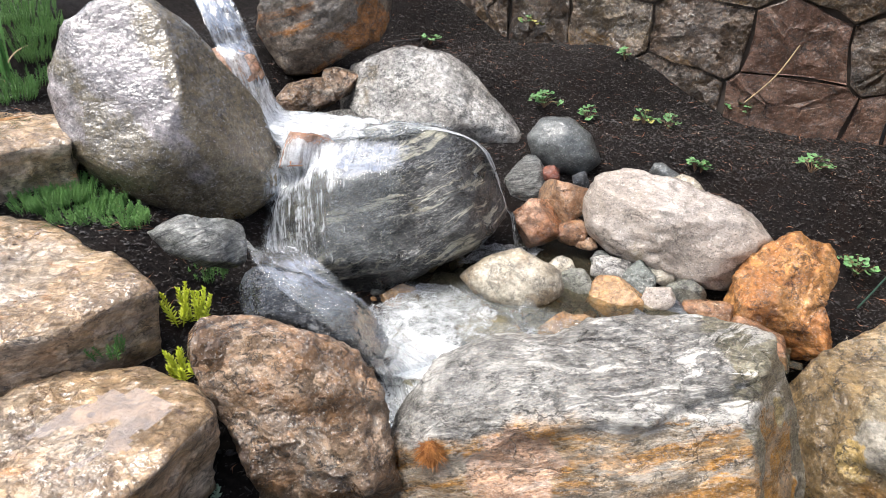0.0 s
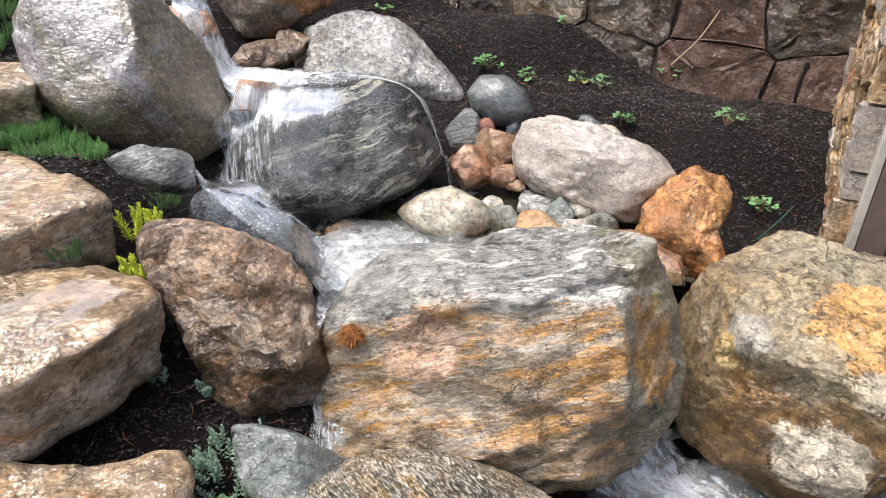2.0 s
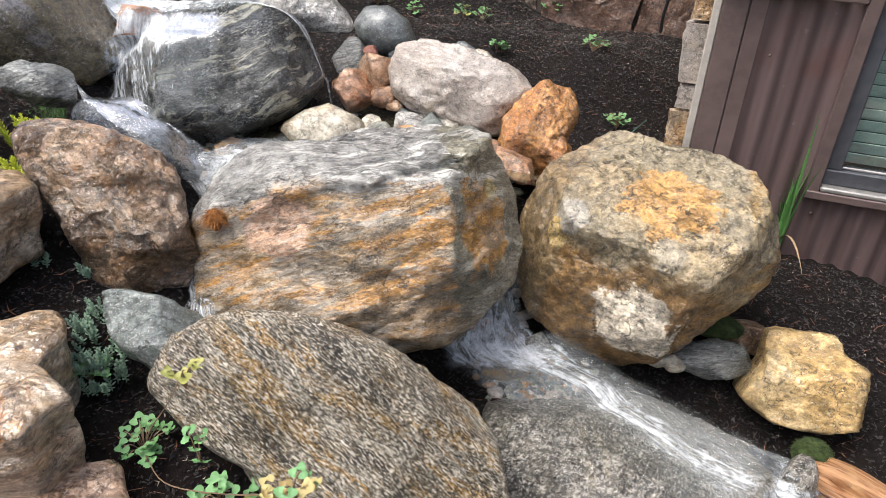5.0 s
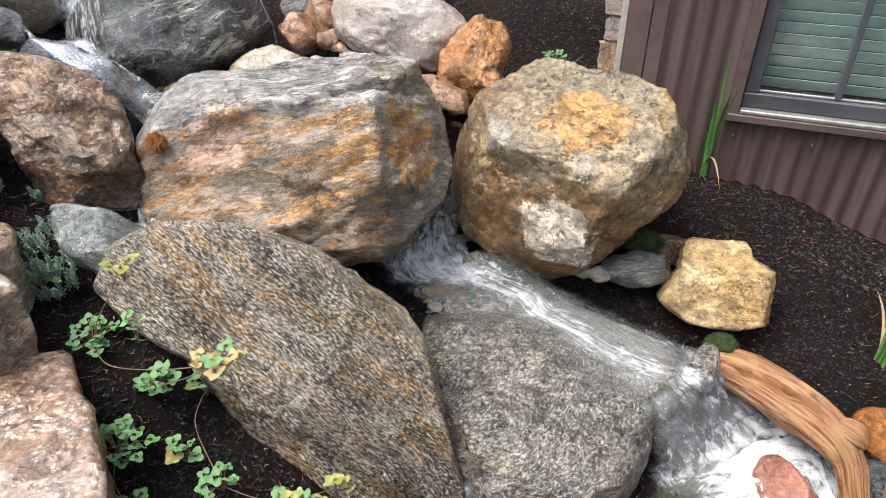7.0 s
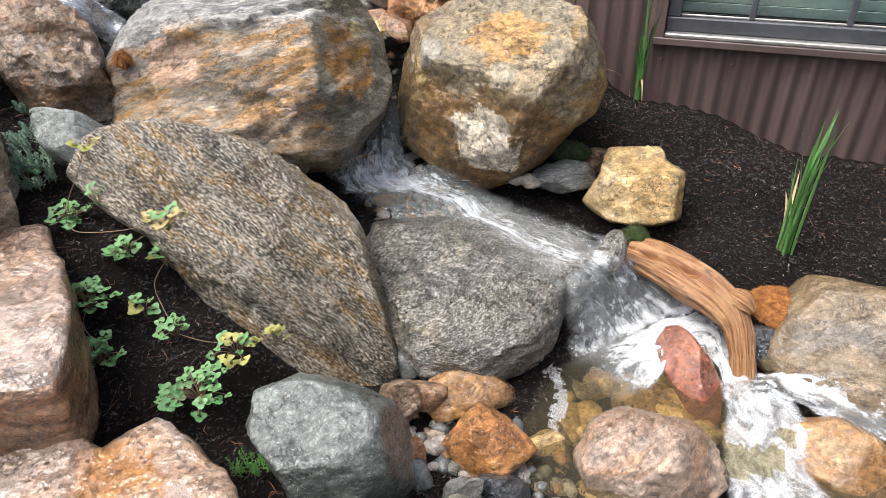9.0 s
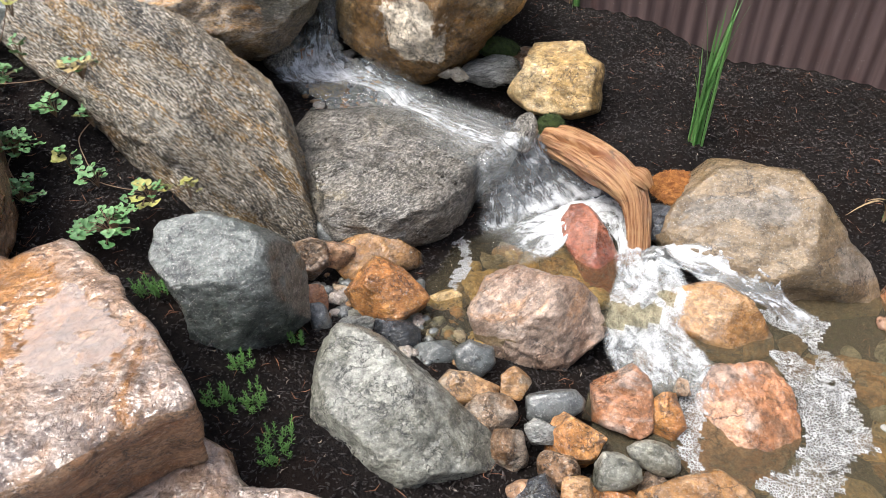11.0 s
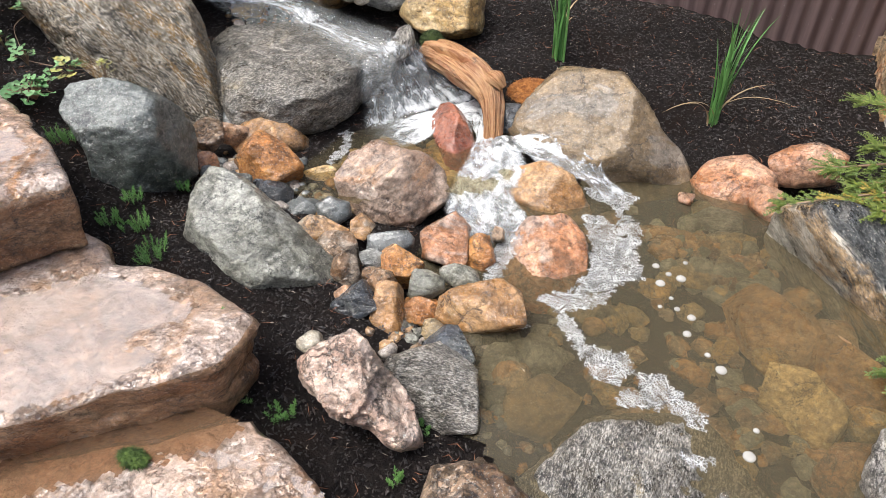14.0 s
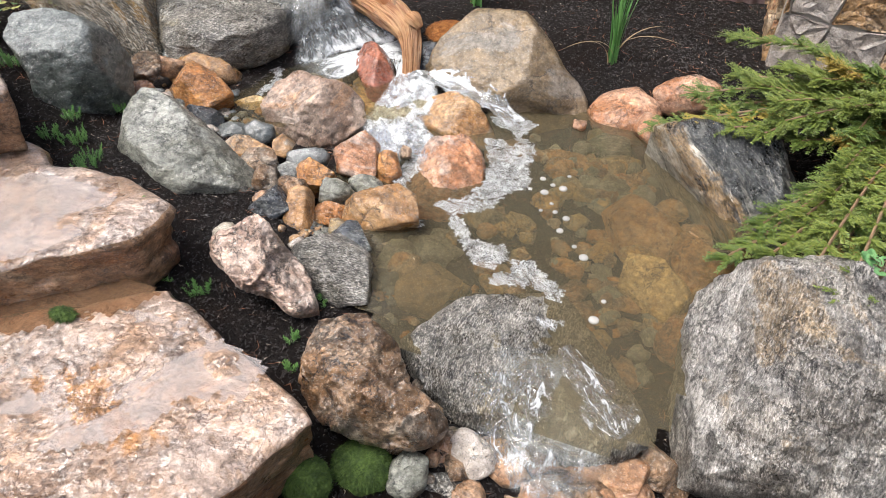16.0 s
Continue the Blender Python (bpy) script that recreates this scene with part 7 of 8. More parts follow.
sheet("boulder_veil", "white streaked water veiling the black boulder", [
    [(-2.38, 2.10, 1.18, 1.0), (-2.38, 1.99, 1.06, 0.9), (-2.36, 1.92, 0.95, 0.85), (-2.30, 1.87, 0.86, 0.85)],
    [(-2.26, 2.10, 1.20, 1.0), (-2.24, 2.00, 1.12, 0.85), (-2.20, 1.93, 1.02, 0.7), (-2.15, 1.88, 0.90, 0.7)],
    [(-2.12, 2.14, 1.23, 0.8), (-2.08, 2.04, 1.17, 0.65), (-2.04, 1.95, 1.08, 0.5), (-2.00, 1.88, 0.95, 0.4)],
    [(-1.96, 2.18, 1.23, 0.4), (-1.92, 2.06, 1.18, 0.3), (-1.88, 1.96, 1.10, 0.1), (-1.85, 1.90, 1.00, 0.0)]], "rush", 3, (0.35, -0.72, 0.6), 0.16, 0.008, 0.005)
sheet("boulder_film", "thin white film running off the black boulder", [
    [(-2.06, 2.30, 1.24, 0.8), (-1.93, 2.36, 1.215, 0.85), (-1.83, 2.40, 1.16, 0.8), (-1.76, 2.39, 1.06, 0.8), (-1.71, 2.36, 0.94, 0.75), (-1.68, 2.34, 0.81, 0.8)],
    [(-2.06, 2.22, 1.24, 0.8), (-1.90, 2.28, 1.22, 0.85), (-1.79, 2.34, 1.16, 0.8), (-1.72, 2.35, 1.06, 0.8), (-1.68, 2.33, 0.94, 0.75), (-1.65, 2.31, 0.81, 0.8)]], "rush", 4, (0.5, -0.5, 0.7), 0.10, 0.008, 0.003, 0.006)
sheet("pour_fall", "dark water pouring over the dark wet stone in thin white strands", [
    [(-2.24, 1.74, 1.02, 0.7), (-2.02, 1.58, 1.07, 0.5), (-1.86, 1.55, 1.02, 0.45), (-1.76, 1.60, 0.90, 0.55), (-1.72, 1.65, 0.81, 1.0)],
    [(-2.16, 1.84, 1.00, 0.8), (-1.97, 1.72, 1.06, 0.55), (-1.82, 1.70, 1.00, 0.5), (-1.70, 1.73, 0.90, 0.6), (-1.62, 1.80, 0.81, 1.0)]], "rush", 5, (0.3, -0.5, 0.8), 0.10, 0.010, 0.006)
sheet("pool_froth", "white froth and lacy foam drifting across the upper pool", [
    [(-1.98, 2.04, 0.808, 0.5), (-1.78, 2.14, 0.808, 0.55), (-1.56, 2.16, 0.807, 0.45), (-1.36, 2.15, 0.807, 0.4), (-1.12, 2.18, 0.807, 0.3)],
    [(-1.93, 1.92, 0.810, 0.85), (-1.75, 1.94, 0.810, 0.8), (-1.56, 1.98, 0.810, 0.6), (-1.38, 2.04, 0.810, 0.45), (-1.15, 2.10, 0.810, 0.35)],
    [(-1.88, 1.78, 0.812, 1.1), (-1.72, 1.70, 0.812, 1.1), (-1.55, 1.76, 0.812, 0.85), (-1.42, 1.90, 0.812, 0.7), (-1.18, 2.00, 0.812, 0.4)]], "skim", 6, (0, 0, 1), 0.03, 0.003, 0.004)
sheet("pool_froth", "dense white froth where the fall meets the pool", [
    [(-1.80, 1.86, 0.815, 1.0), (-1.68, 1.86, 0.818, 1.1), (-1.56, 1.86, 0.814, 0.7)],
    [(-1.76, 1.66, 0.815, 1.1), (-1.68, 1.68, 0.818, 1.2), (-1.58, 1.74, 0.814, 0.8)]], "tumble", 7, (0, 0, 1), 0.03, 0.004, 0.010)
sheet("side_rush", "white water slipping down between two boulders", [
    [(-1.78, 1.68, 0.812, 1.0), (-1.70, 1.54, 0.77, 0.8), (-1.62, 1.42, 0.71, 0.7), (-1.52, 1.30, 0.67, 0.8)],
    [(-1.62, 1.74, 0.812, 1.0), (-1.58, 1.60, 0.77, 0.8), (-1.54, 1.46, 0.71, 0.7), (-1.44, 1.30, 0.67, 0.8)]], "tumble", 8, (0, 0, 1), 0.05, 0.006, 0.006)
sheet("gap_fall", "clear and white water falling through the gap between boulders", [
    [(-0.98, 2.06, 0.74, 0.3), (-0.98, 2.02, 0.58, 0.45), (-1.02, 1.92, 0.44, 0.6), (-1.02, 1.80, 0.375, 0.7), (-0.96, 1.70, 0.355, 0.6)],
    [(-0.91, 2.04, 0.74, 0.35), (-0.90, 1.98, 0.57, 0.5), (-0.90, 1.90, 0.43, 0.75), (-0.86, 1.82, 0.375, 0.95), (-0.74, 1.78, 0.358, 0.9)],
    [(-0.84, 2.04, 0.74, 0.3), (-0.82, 1.98, 0.56, 0.45), (-0.78, 1.94, 0.43, 0.6), (-0.68, 1.91, 0.37, 0.75), (-0.56, 1.88, 0.355, 0.5)]], "strand", 9, (0.1, -0.75, 0.65), 0.04, 0.010, 0.018)
sheet("slab_stream", "shallow stream running across the flat slab with a white core", [
    [(-0.78, 1.97, 0.365, 0.5), (-0.48, 1.92, 0.352, 0.12), (-0.22, 1.83, 0.347, 0.15), (-0.02, 1.76, 0.338, 0.5)],
    [(-0.84, 1.88, 0.365, 0.9), (-0.52, 1.81, 0.354, 0.8), (-0.26, 1.69, 0.349, 0.8), (-0.03, 1.66, 0.338, 0.8)],
    [(-0.88, 1.80, 0.365, 0.8), (-0.56, 1.73, 0.352, 0.20), (-0.30, 1.62, 0.347, 0.2), (-0.06, 1.58, 0.336, 0.65)],
    [(-0.92, 1.68, 0.360, 0.6), (-0.60, 1.62, 0.350, 0.1), (-0.34, 1.54, 0.345, 0.05), (-0.09, 1.50, 0.330, 0.4)]], "rush", 10, (0, 0, 1), 0.06, 0.005, 0.003)
sheet("slab_fall", "fan of white strands falling off the slab edge", [
    [(-0.04, 1.77, 0.342, 0.5), (0.10, 1.78, 0.27, 0.5), (0.22, 1.77, 0.16, 0.6), (0.34, 1.75, 0.10, 0.9)],
    [(-0.04, 1.67, 0.343, 0.8), (0.07, 1.67, 0.27, 0.65), (0.15, 1.67, 0.16, 0.7), (0.22, 1.65, 0.10, 1.0)],
    [(-0.07, 1.58, 0.341, 0.65), (0.01, 1.57, 0.25, 0.6), (0.06, 1.56, 0.15, 0.65), (0.11, 1.53, 0.09, 0.95)],
    [(-0.12, 1.49, 0.332, 0.4), (-0.07, 1.48, 0.22, 0.5), (-0.05, 1.46, 0.13, 0.55), (-0.02, 1.41, 0.078, 0.7)]], "strand", 11, (0.45, -0.5, 0.74), 0.05, 0.012, 0.020)
sheet("cascade_froth", "dense white froth round the red stone", [
    [(-0.06, 1.40, 0.072, 0.3), (0.10, 1.55, 0.085, 0.8), (0.25, 1.70, 0.10, 0.9), (0.38, 1.74, 0.105, 0.7), (0.47, 1.60, 0.10, 0.8), (0.52, 1.46, 0.085, 1.0)],
    [(0.04, 1.34, 0.072, 0.2), (0.18, 1.50, 0.092, 0.95), (0.30, 1.64, 0.11, 1.1), (0.38, 1.66, 0.11, 0.9), (0.42, 1.56, 0.10, 0.9), (0.46, 1.44, 0.085, 1.0)],
    [(0.14, 1.28, 0.070, 0.3), (0.24, 1.40, 0.075, 0.9), (0.27, 1.54, 0.078, 0.9), (0.33, 1.60, 0.080, 0.8), (0.41, 1.52, 0.080, 0.8), (0.43, 1.44, 0.078, 0.9)]], "tumble", 12, (0, 0, 1), 0.02, 0.004, 0.010)
sheet("lower_cascade", "white cascade running down into the pond", [
    [(0.40, 1.50, 0.095, 0.72), (0.43, 1.36, 0.075, 0.82), (0.43, 1.22, 0.055, 0.72), (0.46, 1.08, 0.032, 0.72), (0.56, 0.96, 0.014, 0.52)],
    [(0.47, 1.51, 0.095, 0.82), (0.53, 1.36, 0.078, 0.92), (0.54, 1.22, 0.058, 0.92), (0.60, 1.10, 0.035, 0.82), (0.67, 0.98, 0.014, 0.62)],
    [(0.55, 1.52, 0.095, 0.72), (0.66, 1.40, 0.075, 0.82), (0.66, 1.24, 0.050, 0.82), (0.76, 1.12, 0.030, 0.77), (0.78, 0.98, 0.012, 0.62)]], "skim", 13, (0, 0, 1), 0.035, 0.004, 0.008)
sheet("rock_film", "white water slipping behind the tan rock", [
    [(0.48, 1.44, 0.095, 1.0), (0.66, 1.43, 0.095, 0.75), (0.83, 1.41, 0.065, 0.6), (0.96, 1.35, 0.012, 0.8)],
    [(0.50, 1.53, 0.095, 1.0), (0.70, 1.53, 0.090, 0.8), (0.88, 1.50, 0.055, 0.7), (1.03, 1.44, 0.010, 0.8)]], "tumble", 14, (0, 0, 1), 0.05, 0.005, 0.005)
flow("spill_sheet", "wrinkled white water sliding over the spill slab", [(*(1.42, 0.36, 0.006), 0.03), (*(1.49, 0.28, 0.008), 0.06), (*(1.55, 0.21, 0.009), 0.08), (*(1.60, 0.16, 0.006), 0.08), (*(1.63, 0.14, -0.010), 0.06)], "riffle", 0.003, 39, drape=False)
flow("spill_sheet", "clear wrinkled water sliding over the spill slab", [(*(1.37, 0.28, 0.006), 0.05), (*(1.38, 0.19, 0.008), 0.07), (*(1.39, 0.11, 0.005), 0.08), (*(1.41, 0.06, -0.020), 0.07)], "riffle", 0.004, 41, drape=False)

sheet("spill_veil", "glassy wrinkled water sliding over the spill slab and dropping", [
    [(1.24, 0.30, 0.008, 0.35), (1.30, 0.19, 0.004, 0.5), (1.33, 0.10, -0.02, 0.6), (1.35, 0.05, -0.11, 0.65), (1.36, 0.02, -0.20, 0.7)],
    [(1.38, 0.33, 0.008, 0.4), (1.42, 0.20, 0.006, 0.55), (1.44, 0.10, -0.01, 0.6), (1.45, 0.04, -0.08, 0.6), (1.46, 0.01, -0.18, 0.65)],
    [(1.50, 0.36, 0.008, 0.4), (1.57, 0.24, 0.008, 0.65), (1.60, 0.15, -0.01, 0.7), (1.60, 0.09, -0.06, 0.5), (1.60, 0.06, -0.12, 0.4)]], "strand", 15, (0.1, -0.5, 0.85), 0.05, 0.006, 0.006)

# ---- driftwood log and coir ----
def wood_mat():
    m, nt, bsdf = shader("wet_weathered_driftwood")
    tc = nt.nodes.new("ShaderNodeTexCoord")
    mp = nt.nodes.new("ShaderNodeMapping")
    mp.inputs["Scale"].default_value = (6.0, 70.0, 1.0)
    nt.links.new(tc.outputs["UV"], mp.inputs["Vector"])
    grain = noise_tex(nt, mp.outputs[0], 1.0, 6, 0.65, 0.6)
    c = mix(nt, ramp(nt, grain, 0.36, 0.62), (0.24, 0.10, 0.045), (0.50, 0.27, 0.13))
    c = mix(nt, ramp(nt, noise_tex(nt, tc.outputs["Object"], 9, 4, 0.6), 0.5, 0.7), c, (0.50, 0.29, 0.14))
    c = mix(nt, mul(nt, ramp(nt, noise_tex(nt, tc.outputs["Object"], 16, 4, 0.6), 0.6, 0.7), 0.7), c, (0.10, 0.07, 0.05))
    nt.links.new(c, bsdf.inputs["Base Color"])
    bsdf.inputs["Roughness"].default_value = 0.27
    bp = node(nt, "Bump", Strength=0.9, Distance=0.02)
    nt.links.new(grain, bp.inputs["Height"])
    nt.links.new(bp.outputs[0], bsdf.inputs["Normal"])
    return m


def fibre_mat(name, a, b, rough=0.7):
    m, nt, bsdf = shader(name)
    geo = nt.nodes.new("ShaderNodeNewGeometry")
    free, _ = coords(nt)
    c = mix(nt, geo.outputs["Random Per Island"], a, b)
    c = mix(nt, ramp(nt, noise_tex(nt, free, 40, 3, 0.6), 0.4, 0.7), c, tuple(x * 0.7 for x in a))
    nt.links.new(c, bsdf.inputs["Base Color"])
    bsdf.inputs["Roughness"].default_value = rough
    return m


M["driftwood"] = wood_mat()
M["coir"] = fibre_mat("rust_brown_coir", (0.24, 0.085, 0.02), (0.46, 0.20, 0.055), 0.9)


def limb(name, path, parent, mat, seed, knobbly=0.2, around=26, label="", slot=None):
    """A tapering, ridged limb along (x, y, z, radius); slot: (from, to, angle), a hollow rotted into it."""
    pts = spline(path, 12)
    bm = bmesh.new()
    uv = bm.loops.layers.uv.new("grain")
    rings, run = [], 0.0
    for i, (x, y, z, r) in enumerate(pts):
        a, b = Vector(pts[max(i - 1, 0)][:3]), Vector(pts[min(i + 1, len(pts) - 1)][:3])
        d = (b - a).normalized()
        side = d.cross(Vector((0, 0, 1))).normalized()
        up = side.cross(d)
        if i:
            run += (Vector(pts[i][:3]) - Vector(pts[i - 1][:3])).length
        ring = []
        for k in range(around):
            t = 2 * math.pi * k / around
            rr = r * (1 + knobbly * noise.noise(Vector((math.cos(t) * 1.7, math.sin(t) * 1.7, run * 7 + seed))) + 0.10 * noise.noise(Vector((math.cos(t) * 5, math.sin(t) * 5, run * 4 + seed))) + 0.11 * (0.45 - abs(noise.noise(Vector((math.cos(t) * 11, math.sin(t) * 11, run * 5 + seed))))) * 2 + 0.05 * noise.noise(Vector((math.cos(t) * 26, math.sin(t) * 26, run * 16 + seed))))
            if slot:
                rr *= 1 - 0.7 * math.exp(-((t - slot[2] - 1.2 * (run - slot[0])) / 0.24) ** 4) * min(1.0, max(0.0, (run - slot[0]) / 0.03)) * min(1.0, max(0.0, (slot[1] - run) / 0.05))
            ring.append((bm.verts.new(Vector((x, y, z)) + side * (rr * math.cos(t)) + up * (rr * 0.85 * math.sin(t))), run, k / around))
        rings.append(ring)
    for a, b in zip(rings, rings[1:]):
        for k in range(around):
            j = (k + 1) % around
            f = bm.faces.new((a[k][0], a[j][0], b[j][0], b[k][0]))
            for loop, src in zip(f.loops, (a[k], a[j], b[j], b[k])):
                loop[uv].uv = (src[1], src[2] * 0.5)
    for ring in (rings[0], rings[-1]):
        bm.faces.new([q[0] for q in ring])
    bmesh.ops.recalc_face_normals(bm, faces=bm.faces)
    return link_mesh(name, bm, M[mat], parent, True, label)


log = tagged(new("driftwood_log"), "orange-brown weathered driftwood log beside the cascade", "log")
limb("trunk", [(0.08, 1.80, 0.265, 0.040), (0.13, 1.785, 0.262, 0.056), (0.22, 1.75, 0.258, 0.062), (0.31, 1.70, 0.245, 0.066), (0.39, 1.65, 0.225, 0.060), (0.44, 1.605, 0.185, 0.044), (0.465, 1.56, 0.135, 0.036), (0.48, 1.52, 0.080, 0.033), (0.485, 1.50, 0.020, 0.030)], log, "driftwood", 3, 0.22, 110, slot=(0.05, 0.26, 0.95))
limb("branch", [(0.10, 1.84, 0.285, 0.010), (0.17, 1.81, 0.295, 0.020), (0.26, 1.765, 0.292, 0.022), (0.35, 1.72, 0.272, 0.024), (0.43, 1.67, 0.245, 0.020)], log, "driftwood", 8, 0.4, 60, label="split upper strand of pale wood")
limb("knot", [(0.40, 1.67, 0.262, 0.014), (0.435, 1.645, 0.258, 0.032), (0.47, 1.635, 0.232, 0.018)], log, "driftwood", 5, 1.1, 60, label="gnarled knot")
limb("root", [(0.435, 1.60, 0.21, 0.018), (0.455, 1.575, 0.16, 0.016), (0.46, 1.55, 0.11, 0.013), (0.455, 1.53, 0.05, 0.011)], log, "driftwood", 6, 0.4, 40)


def fuzzy(name, label, place, size, count, length, mat, seed, category, core="coir", droop=0.3):
    """A lump of fibres: a rough core with hundreds of short bent strands."""
    rnd = random.Random(seed)
    thing = tagged(new(name), label, category)
    thing.location = place
    dirs, faces = sphere_dirs(3)
    me = bpy.data.meshes.new("core")
    me.from_pydata([(d.x * size[0] * (1 + 0.2 * noise.noise(d * 2.2)), d.y * size[1] * (1 + 0.2 * noise.noise(d * 2.2 + Vector((5, 0, 0)))), d.z * size[2]) for d in dirs], [], faces)
    me.materials.append(M[core])
    new("core", me).parent = thing
    vs, fs = [], []
    for _ in range(count):
        d = Vector((rnd.gauss(0, 1), rnd.gauss(0, 1), abs(rnd.gauss(0, 1)))).normalized()
        p = Vector((d.x * size[0], d.y * size[1], d.z * size[2]))
        t = (d + Vector((rnd.gauss(0, 0.6), rnd.gauss(0, 0.6), rnd.gauss(0, 0.4) - droop))).normalized()
        s = t.cross(Vector((rnd.gauss(0, 1), rnd.gauss(0, 1), rnd.gauss(0, 1)))).normalized() * 0.0011
        L = length * rnd.uniform(0.5, 1.3)
        q = p + t * L + Vector((0, 0, -L * droop))
        k = len(vs)
        vs += [tuple(p + s), tuple(p - s), tuple(p + s.cross(t)), tuple(q)]
        fs += [(k, k + 1, k + 3), (k + 1, k + 2, k + 3), (k + 2, k, k + 3)]
    me = bpy.data.meshes.new("fuzz")
    me.from_pydata(vs, [], fs)
    me.materials.append(M[mat])
    new("fuzz", me).parent = thing
    return thing


fuzzy("coir_pad", "rust-brown fibrous coir pad beside the log", (0.57, 1.74, 0.190), (0.10, 0.10, 0.03), 4800, 0.014, "coir", 4, "coir")
fuzzy("moss_tuft", "dry rust-coloured moss tuft on the striated boulder", (-1.48, 1.41, 0.913), (0.018, 0.018, 0.03), 500, 0.022, "coir", 6, "moss", droop=0.5)
M["moss"] = fibre_mat("deep_green_moss", (0.028, 0.06, 0.010), (0.075, 0.12, 0.02), 0.9)
M["moss_dark"] = fibre_mat("dark_green_moss", (0.02, 0.035, 0.008), (0.05, 0.075, 0.015), 0.9)
fuzzy("moss_cushion", "bright green moss cushion below the brown rock", (1.05, -0.10, -0.100), (0.075, 0.06, 0.06), 3600, 0.010, "moss", 7, "moss", "moss")
fuzzy("moss_cushion", "green moss cushion against the stone step", (0.95, -0.19, -0.080), (0.06, 0.05, 0.07), 2600, 0.010, "moss", 8, "moss", "moss")
fuzzy("moss_cushion", "dark moss in the shade of the tan boulder", (-0.22, 2.16, 0.420), (0.09, 0.05, 0.04), 2200, 0.010, "moss_dark", 9, "moss", "moss_dark")
fuzzy("moss_cushion", "dark moss beside the sandstone block", (0.09, 1.85, 0.280), (0.05, 0.04, 0.05), 1200, 0.010, "moss_dark", 10, "moss", "moss_dark")
fuzzy("moss_cushion", "green moss tuft on the stone step", (0.26, -0.12, 0.140), (0.035, 0.02, 0.012), 500, 0.010, "moss", 12, "moss", "moss")


# ---- plants ----
def leaf_mat(name, a, b, rough=0.38, trans=0.25):
    m, nt, bsdf = shader(name)
    info = nt.nodes.new("ShaderNodeObjectInfo")
    geo = nt.nodes.new("ShaderNodeNewGeometry")
    free, _ = coords(nt)
    f = mul(nt, mul(nt, info.outputs["Random"], 0.5), mul(nt, geo.outputs["Random Per Island"], 0.5), "ADD")
    c = mix(nt, f, a, b)
    c = mix(nt, mul(nt, ramp(nt, noise_tex(nt, free, 90, 3, 0.6), 0.45, 0.7), 0.4), c, tuple(x * 0.55 for x in a))
    nt.links.new(c, bsdf.inputs["Base Color"])
    bsdf.inputs["Roughness"].default_value = rough
    bsdf.inputs["Subsurface Weight"].default_value = 0.0
    bp = node(nt, "Bump", Strength=0.3, Distance=0.003)
    nt.links.new(noise_tex(nt, free, 160, 3, 0.6), bp.inputs["Height"])
    nt.links.new(bp.outputs[0], bsdf.inputs["Normal"])
    return m


M["leaf"] = leaf_mat("blue_green_leaf", (0.075, 0.21, 0.065), (0.16, 0.32, 0.12))
M["leaf_yellow"] = leaf_mat("yellowing_leaf", (0.26, 0.30, 0.05), (0.42, 0.38, 0.12))
M["leaf_rose"] = leaf_mat("faded_peach_leaf", (0.42, 0.24, 0.09), (0.40, 0.36, 0.14))
M["stem"] = leaf_mat("reddish_stem", (0.16, 0.09, 0.06), (0.22, 0.15, 0.08), 0.5)
M["sedum"] = leaf_mat("grey_green_succulent", (0.16, 0.25, 0.17), (0.28, 0.38, 0.28), 0.5)
M["lime"] = leaf_mat("lime_yellow_sedum", (0.42, 0.52, 0.02), (0.66, 0.70, 0.06), 0.45)
M["creeper"] = leaf_mat("fresh_green_creeper", (0.07, 0.19, 0.04), (0.17, 0.33, 0.09), 0.5)
M["blade"] = leaf_mat("iris_blade_green", (0.07, 0.20, 0.05), (0.16, 0.34, 0.10), 0.35)
M["dry_blade"] = leaf_mat("dry_tan_blade", (0.35, 0.24, 0.13), (0.42, 0.32, 0.18), 0.5)
M["juniper"] = leaf_mat("juniper_green", (0.045, 0.095, 0.015), (0.19, 0.22, 0.035), 0.5)
M["juniper_tip"] = leaf_mat("juniper_ochre_tips", (0.24, 0.20, 0.03), (0.36, 0.24, 0.05), 0.5)


def trefoil(r, seed):
    """One leaf: three lobed, cupped leaflets on a short stalk, as one mesh."""
    rnd = random.Random(seed)
    bm = bmesh.new()
    for k in range(3):
        a0 = (k - 1) * 1.75 + rnd.uniform(-0.15, 0.15)
        c = Vector((math.cos(a0), math.sin(a0), 0)) * r * 0.52
        mid = bm.verts.new(c + Vector((0, 0, -0.08 * r)))
        ring = []
        n = 22
        for i in range(n):
            t = 2 * math.pi * i / n
            lobes = 0.84 + 0.20 * abs(math.cos(1.5 * t)) + 0.05 * math.cos(9 * t)
            fall = 0.70 if abs(math.pi - t) < 0.6 else 1.0
            rr = r * 0.52 * lobes * fall
            d = Vector((math.cos(a0 + t), math.sin(a0 + t), 0)) * rr
            ring.append(bm.verts.new(c + d + Vector((0, 0, 0.10 * r * math.sin(2 * t + k) + rnd.uniform(-0.03, 0.05) * r))))
        for i in range(n):
            bm.faces.new((mid, ring[i], ring[(i + 1) % n]))
    return bm


LEAVES = {}
for kind in ("leaf", "leaf_yellow", "leaf_rose"):
    for v in range(3):
        me = bpy.data.meshes.new("leaf")
        b = trefoil(1.0, v + 5)
        b.to_mesh(me)
        b.free()
        me.materials.append(M[kind])
        me.polygons.foreach_set("use_smooth", [True] * len(me.polygons))
        LEAVES[kind, v] = me


